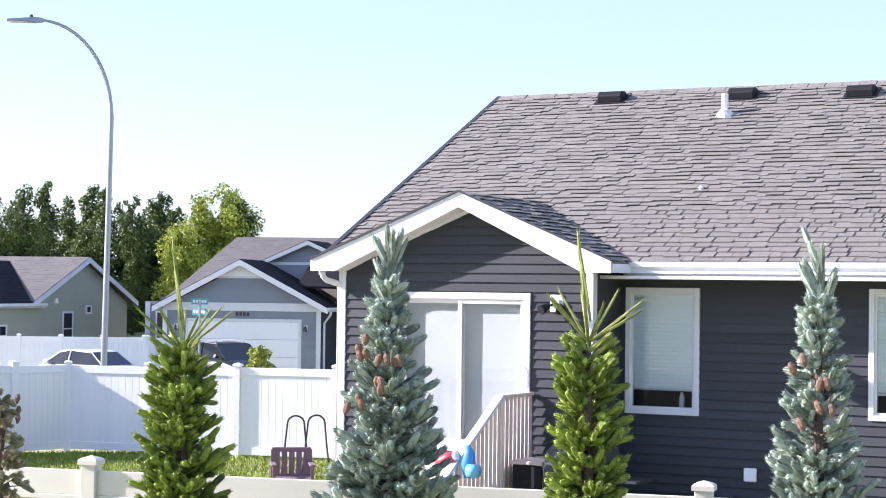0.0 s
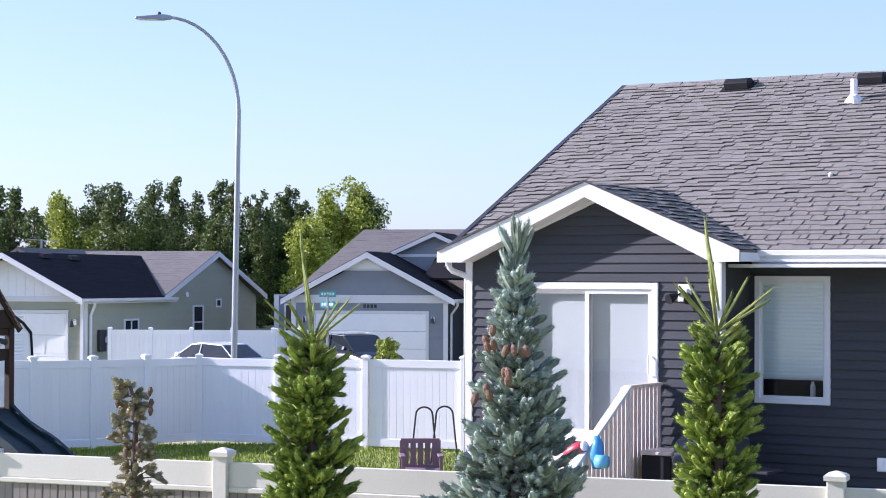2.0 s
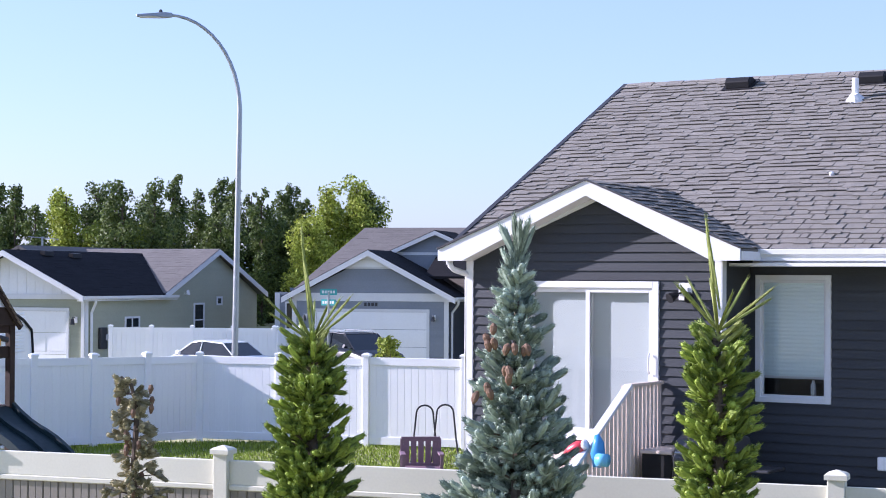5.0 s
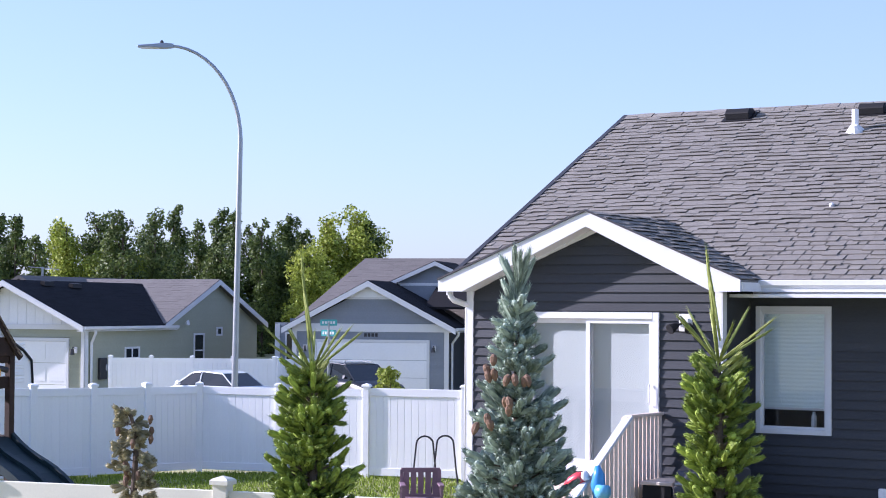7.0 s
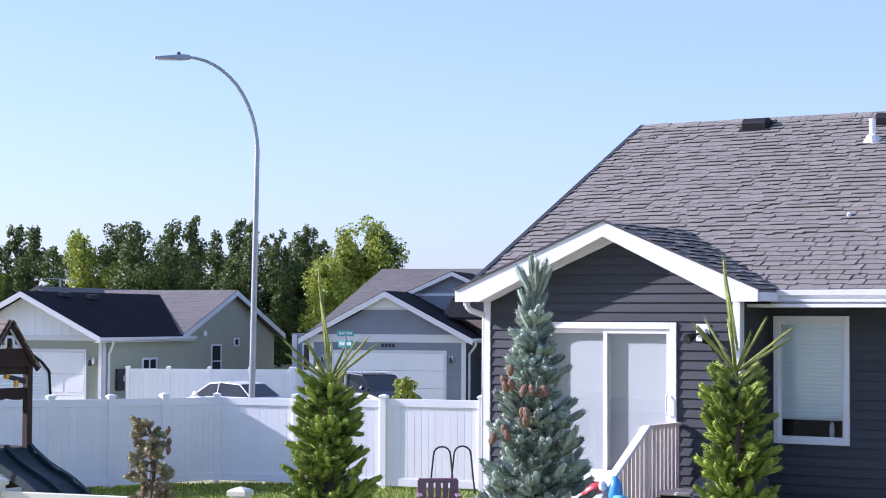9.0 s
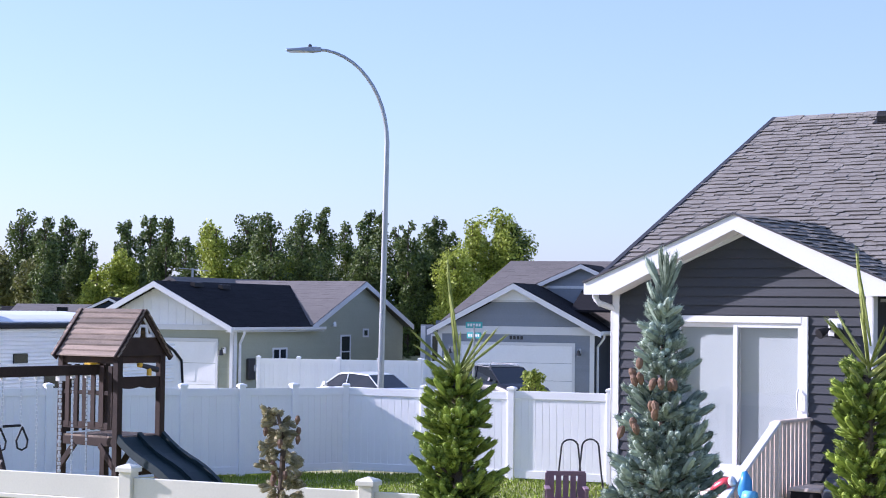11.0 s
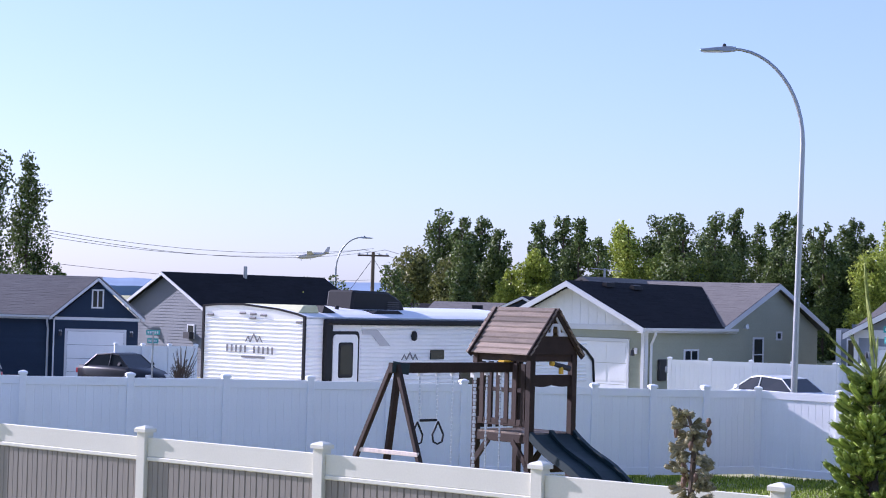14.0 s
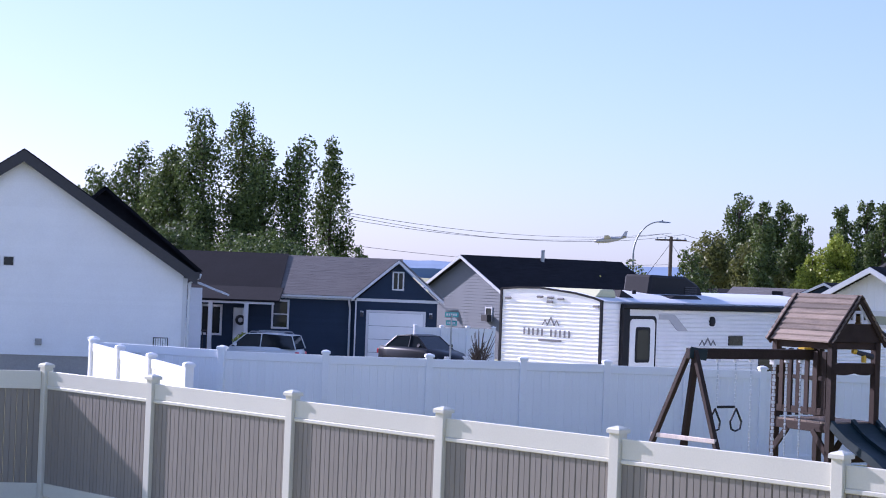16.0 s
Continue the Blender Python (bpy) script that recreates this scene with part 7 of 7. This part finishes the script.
# ---- broadleaf trees ----
def leaf_cloud(rnd, centres, radii, per, size, squash=1.0):
    """Leaf quads scattered through clumps; returns vertices and faces."""
    V, F = [], []
    for c, r in zip(centres, radii):
        n = int(per * (r ** 2) * 4)
        d = rnd.randn(n, 3)
        d /= np.linalg.norm(d, axis=1)[:, None]
        p = c + d * (r * (rnd.rand(n, 1) ** 0.4)) * np.array((1, 1, squash))
        a = rnd.randn(n, 3)
        a /= np.linalg.norm(a, axis=1)[:, None]
        b = np.cross(a, rnd.randn(n, 3))
        b /= np.linalg.norm(b, axis=1)[:, None]
        s = size * rnd.uniform(0.6, 1.3, (n, 1))
        V.append(np.stack((p - a * s, p + b * s * 0.6, p + a * s, p - b * s * 0.6), 1))
    V = np.concatenate(V).reshape(-1, 3)
    F = [(i, i + 1, i + 2, i + 3) for i in range(0, len(V), 4)]
    return V, F


def broadleaf(name, m, height, width, mat, label, seed, columns=1, clump=0.16, per=26, size=0.16, bare=0.12, group="", lean=0.0):
    """A tree with one or more stems, limbs and a ragged crown of leaf clumps."""
    rnd = np.random.RandomState(seed)
    t = thing(name, m, label, "tree", group)
    centres, radii = [], []
    bm = bmesh.new()
    for c in range(columns):
        ox = (c - (columns - 1) / 2) * width / max(columns, 1) * 0.85 if columns > 1 else 0
        oy = rnd.uniform(-0.3, 0.3) * width / columns
        h = height * (1 if columns == 1 else rnd.uniform(0.78, 1.0))
        w = width / columns * (1.15 if columns > 1 else 1)
        stem = [(ox * 0.3, oy * 0.3, 0), (ox * 0.7, oy * 0.7, h * 0.3), (ox, oy, h * 0.65), (ox + lean, oy, h * 0.95)]
        bm_tube(bm, stem, [w * 0.055, w * 0.045, w * 0.028, 0.03], 7)
        n = int(46 if columns == 1 else 34)
        for i in range(n):
            f = bare + (1 - bare) * ((i + rnd.rand()) / n)
            shape = math.sin(math.pi * min(1, (f - bare) / (1 - bare) * 0.74 + 0.20)) ** 0.6
            a, rr = rnd.rand() * 6.283, w * 0.5 * shape * rnd.uniform(0.25, 1.0)
            p = np.array((ox + lean * f + rr * math.cos(a), oy + rr * math.sin(a), h * f * 0.97))
            centres.append(p)
            radii.append(clump * w * rnd.uniform(0.75, 1.35) * (0.62 if f > 0.85 else 1))
            if i % 2 == 0:
                q = np.array((ox * (0.5 + 0.5 * f), oy, h * max(0.1, f - 0.12)))
                bm_tube(bm, [tuple(q), tuple((q + p) / 2 + np.array((0, 0, 0.1))), tuple(p)], [w * 0.018, w * 0.012, 0.015], 5, cap=False)
    part("trunk", bm, bark, t)
    V, F = leaf_cloud(rnd, centres, radii, per, size, 1.25)
    part("crown", mesh_np("crown", V, F, mat), mat, t)
    return t


def tree_row():
    """The belt of poplars behind the houses: heading, top elevation, width in degrees, kind."""
    d = 140.0
    rows = [(-21.25, 2.75, 1.0, 0), (-20.55, 2.55, 0.8, 0), (-20.0, 2.5, 0.9, 0), (-19.4, 2.2, 0.8, 0), (-21.9, 1.55, 1.1, 2), (-20.9, 1.2, 1.2, 2),
            (-18.5, 1.55, 0.9, 1), (-18.0, 2.55, 0.75, 0), (-17.4, 2.7, 0.8, 0), (-16.85, 2.6, 0.8, 0), (-16.3, 2.0, 0.7, 0), (-18.9, 0.9, 0.8, 1),
            (-15.3, 2.45, 1.3, 1), (-14.5, 2.7, 1.1, 0), (-13.7, 2.75, 1.1, 0), (-12.9, 2.8, 1.0, 0), (-12.2, 2.95, 0.8, 0), (-11.5, 2.6, 0.7, 0), (-11.0, 3.0, 0.8, 0),
            (-10.5, 2.9, 0.7, 0), (-9.9, 2.55, 0.6, 0), (-9.45, 2.65, 0.6, 0), (-8.9, 2.8, 0.9, 0), (-8.35, 2.35, 0.7, 0), (-7.5, 2.7, 1.2, 3), (-6.6, 2.85, 1.4, 3), (-5.9, 2.55, 1.0, 0),
            (-14.0, 1.7, 1.5, 1), (-12.5, 1.7, 1.4, 0), (-10.8, 1.7, 1.4, 0), (-9.2, 1.7, 1.4, 0), (-7.9, 1.6, 1.3, 3)]
    mats = {0: leaf_poplar, 1: leaf_bright, 2: leaf_willow, 3: leaf_bright}
    names = {0: "tall dark green poplar in the far row", 1: "leafy bright green tree in the far row", 2: "yellow-green willow in the far row", 3: "rounded sunlit green tree in the far row"}
    proto = {}
    rnd = random.Random(2)
    for i, (az, el, wd, k) in enumerate(rows):
        dd = d + rnd.uniform(-10, 14)
        p = polar(az, dd)
        h = 3.3 + dd * math.tan(radians(el)) + 0.7
        w = dd * radians(wd) * 1.30
        broadleaf("tree", pose(p.x, p.y, -0.35, 0, 0, rnd.uniform(0, 360)), h, w, mats[k], names[k], 100 + i, 1, 0.21, 165 if wd < 1 else 105, 0.122, 0.06 if k else 0.03, "far tree belt")


tree_row()
for az, dd, h, w, cols, seed in ((-37.1, 112, 14.0, 5.4, 2, 201), (-35.3, 110, 13.5, 4.9, 2, 202), (-40.2, 118, 11.6, 5.5, 2, 203), (-33.75, 112, 11.9, 2.2, 1, 204), (-38.6, 114, 10.9, 3.4, 1, 206), (-42.5, 120, 8.5, 5.0, 2, 205)):
    p = polar(az, dd)
    broadleaf("tree", pose(p.x, p.y, -0.35, 0, 0, az * -1), h, w, leaf_poplar, "tall cottonwood with open ragged crown", seed, cols, 0.30, 105, 0.105, 0.10, "tall cottonwoods")
for az, dd, h, w, k, seed in ((-32.9, 108, 5.3, 1.7, leaf_poplar, 211), (-24.9, 120, 4.6, 5.0, leaf_poplar, 212), (-23.95, 124, 4.4, 1.8, leaf_poplar, 213), (-22.45, 118, 5.9, 2.6, leaf_poplar, 214), (-25.6, 90, 3.8, 2.4, leaf_bright, 215), (-22.9, 116, 3.9, 2.4, leaf_bright, 216), (-35.6, 105, 5.0, 8.0, leaf_poplar, 218), (-38.0, 108, 5.0, 8.0, leaf_poplar, 219)):
    p = polar(az, dd)
    broadleaf("tree", pose(p.x, p.y, -0.35), h, w, k, "smaller tree among the far houses", seed, 1, 0.19, 110, 0.10, 0.06)


def bush(az, d, z, w, h, mat, label, seed):
    rnd = np.random.RandomState(seed)
    p = polar(az, d)
    t = thing("bush", pose(p.x, p.y, z), label, "bush")
    c, r = [], []
    bm = bmesh.new()
    for i in range(22):
        a = rnd.rand() * 6.283
        q = np.array((w / 2 * math.cos(a) * rnd.rand(), w / 2 * math.sin(a) * rnd.rand(), h * (0.25 + 0.75 * rnd.rand())))
        c.append(q), r.append(0.17 * w)
        bm_tube(bm, [(0, 0, 0), tuple(q)], [0.02, 0.006], 4, cap=False)
    part("stems", bm, bark, t)
    V, F = leaf_cloud(rnd, c, r, 900, 0.05)
    part("foliage", mesh_np("foliage", V, F, mat), mat, t)


bush(-5.5, 56.0, -0.3, 1.0, 1.75, leaf_bright, "rounded green shrub by the driveway", 301)
bush(-36.2, 68.0, -0.3, 1.1, 1.2, leaf_bright, "green shrub before the porch", 302)


def bare_bush():
    rnd = random.Random(9)
    p = polar(-29.0, 64.0)
    t = thing("bush", pose(p.x, p.y, -0.3), "leafless grey-brown bush by the street", "bush")
    for i in range(26):
        a, r, h = rnd.random() * 6.283, rnd.uniform(0.2, 0.8), rnd.uniform(0.9, 1.9)
        bm = bmesh.new()
        mid = (r * 0.4 * math.cos(a), r * 0.4 * math.sin(a), h * 0.55)
        bm_tube(bm, [(0, 0, 0), mid, (r * math.cos(a), r * math.sin(a), h)], [0.03, 0.02, 0.008], 5)
        for q in range(4):
            b = rnd.random() * 6.283
            bm_tube(bm, [mid, (mid[0] + 0.3 * math.cos(b), mid[1] + 0.3 * math.sin(b), mid[2] + rnd.uniform(0.1, 0.5))], [0.012, 0.005], 4)
        part("stem", bm, bark, t)


bare_bush()


# ---- grass on the neighbour's lawn ----
def lawn():
    rnd = np.random.RandomState(4)
    V, F = [], []
    n = 60000
    az = np.radians(rnd.uniform(-17, -1.5, n))
    d = rnd.uniform(26, 37.3, n)
    x, y = np.sin(az) * d, np.cos(az) * d
    h, a = rnd.uniform(0.03, 0.075, n), rnd.rand(n) * 6.283
    edge = (d > 35.5)
    h = np.where(edge & (rnd.rand(n) < 0.5), h * 1.4, h)
    for i in range(n):
        k = 3 * i
        dx, dy = math.cos(a[i]) * 0.012, math.sin(a[i]) * 0.012
        V += [(x[i] - dx, y[i] - dy, -0.01), (x[i] + dx, y[i] + dy, -0.01), (x[i] + dy * 2, y[i] - dx * 2, h[i])]
        F.append((k, k + 1, k + 2))
    tagged(part("grass", mesh_np("grass", V, F, grass_mat), grass_mat), "bright mown lawn grass", "grass", kind="stuff")


lawn()
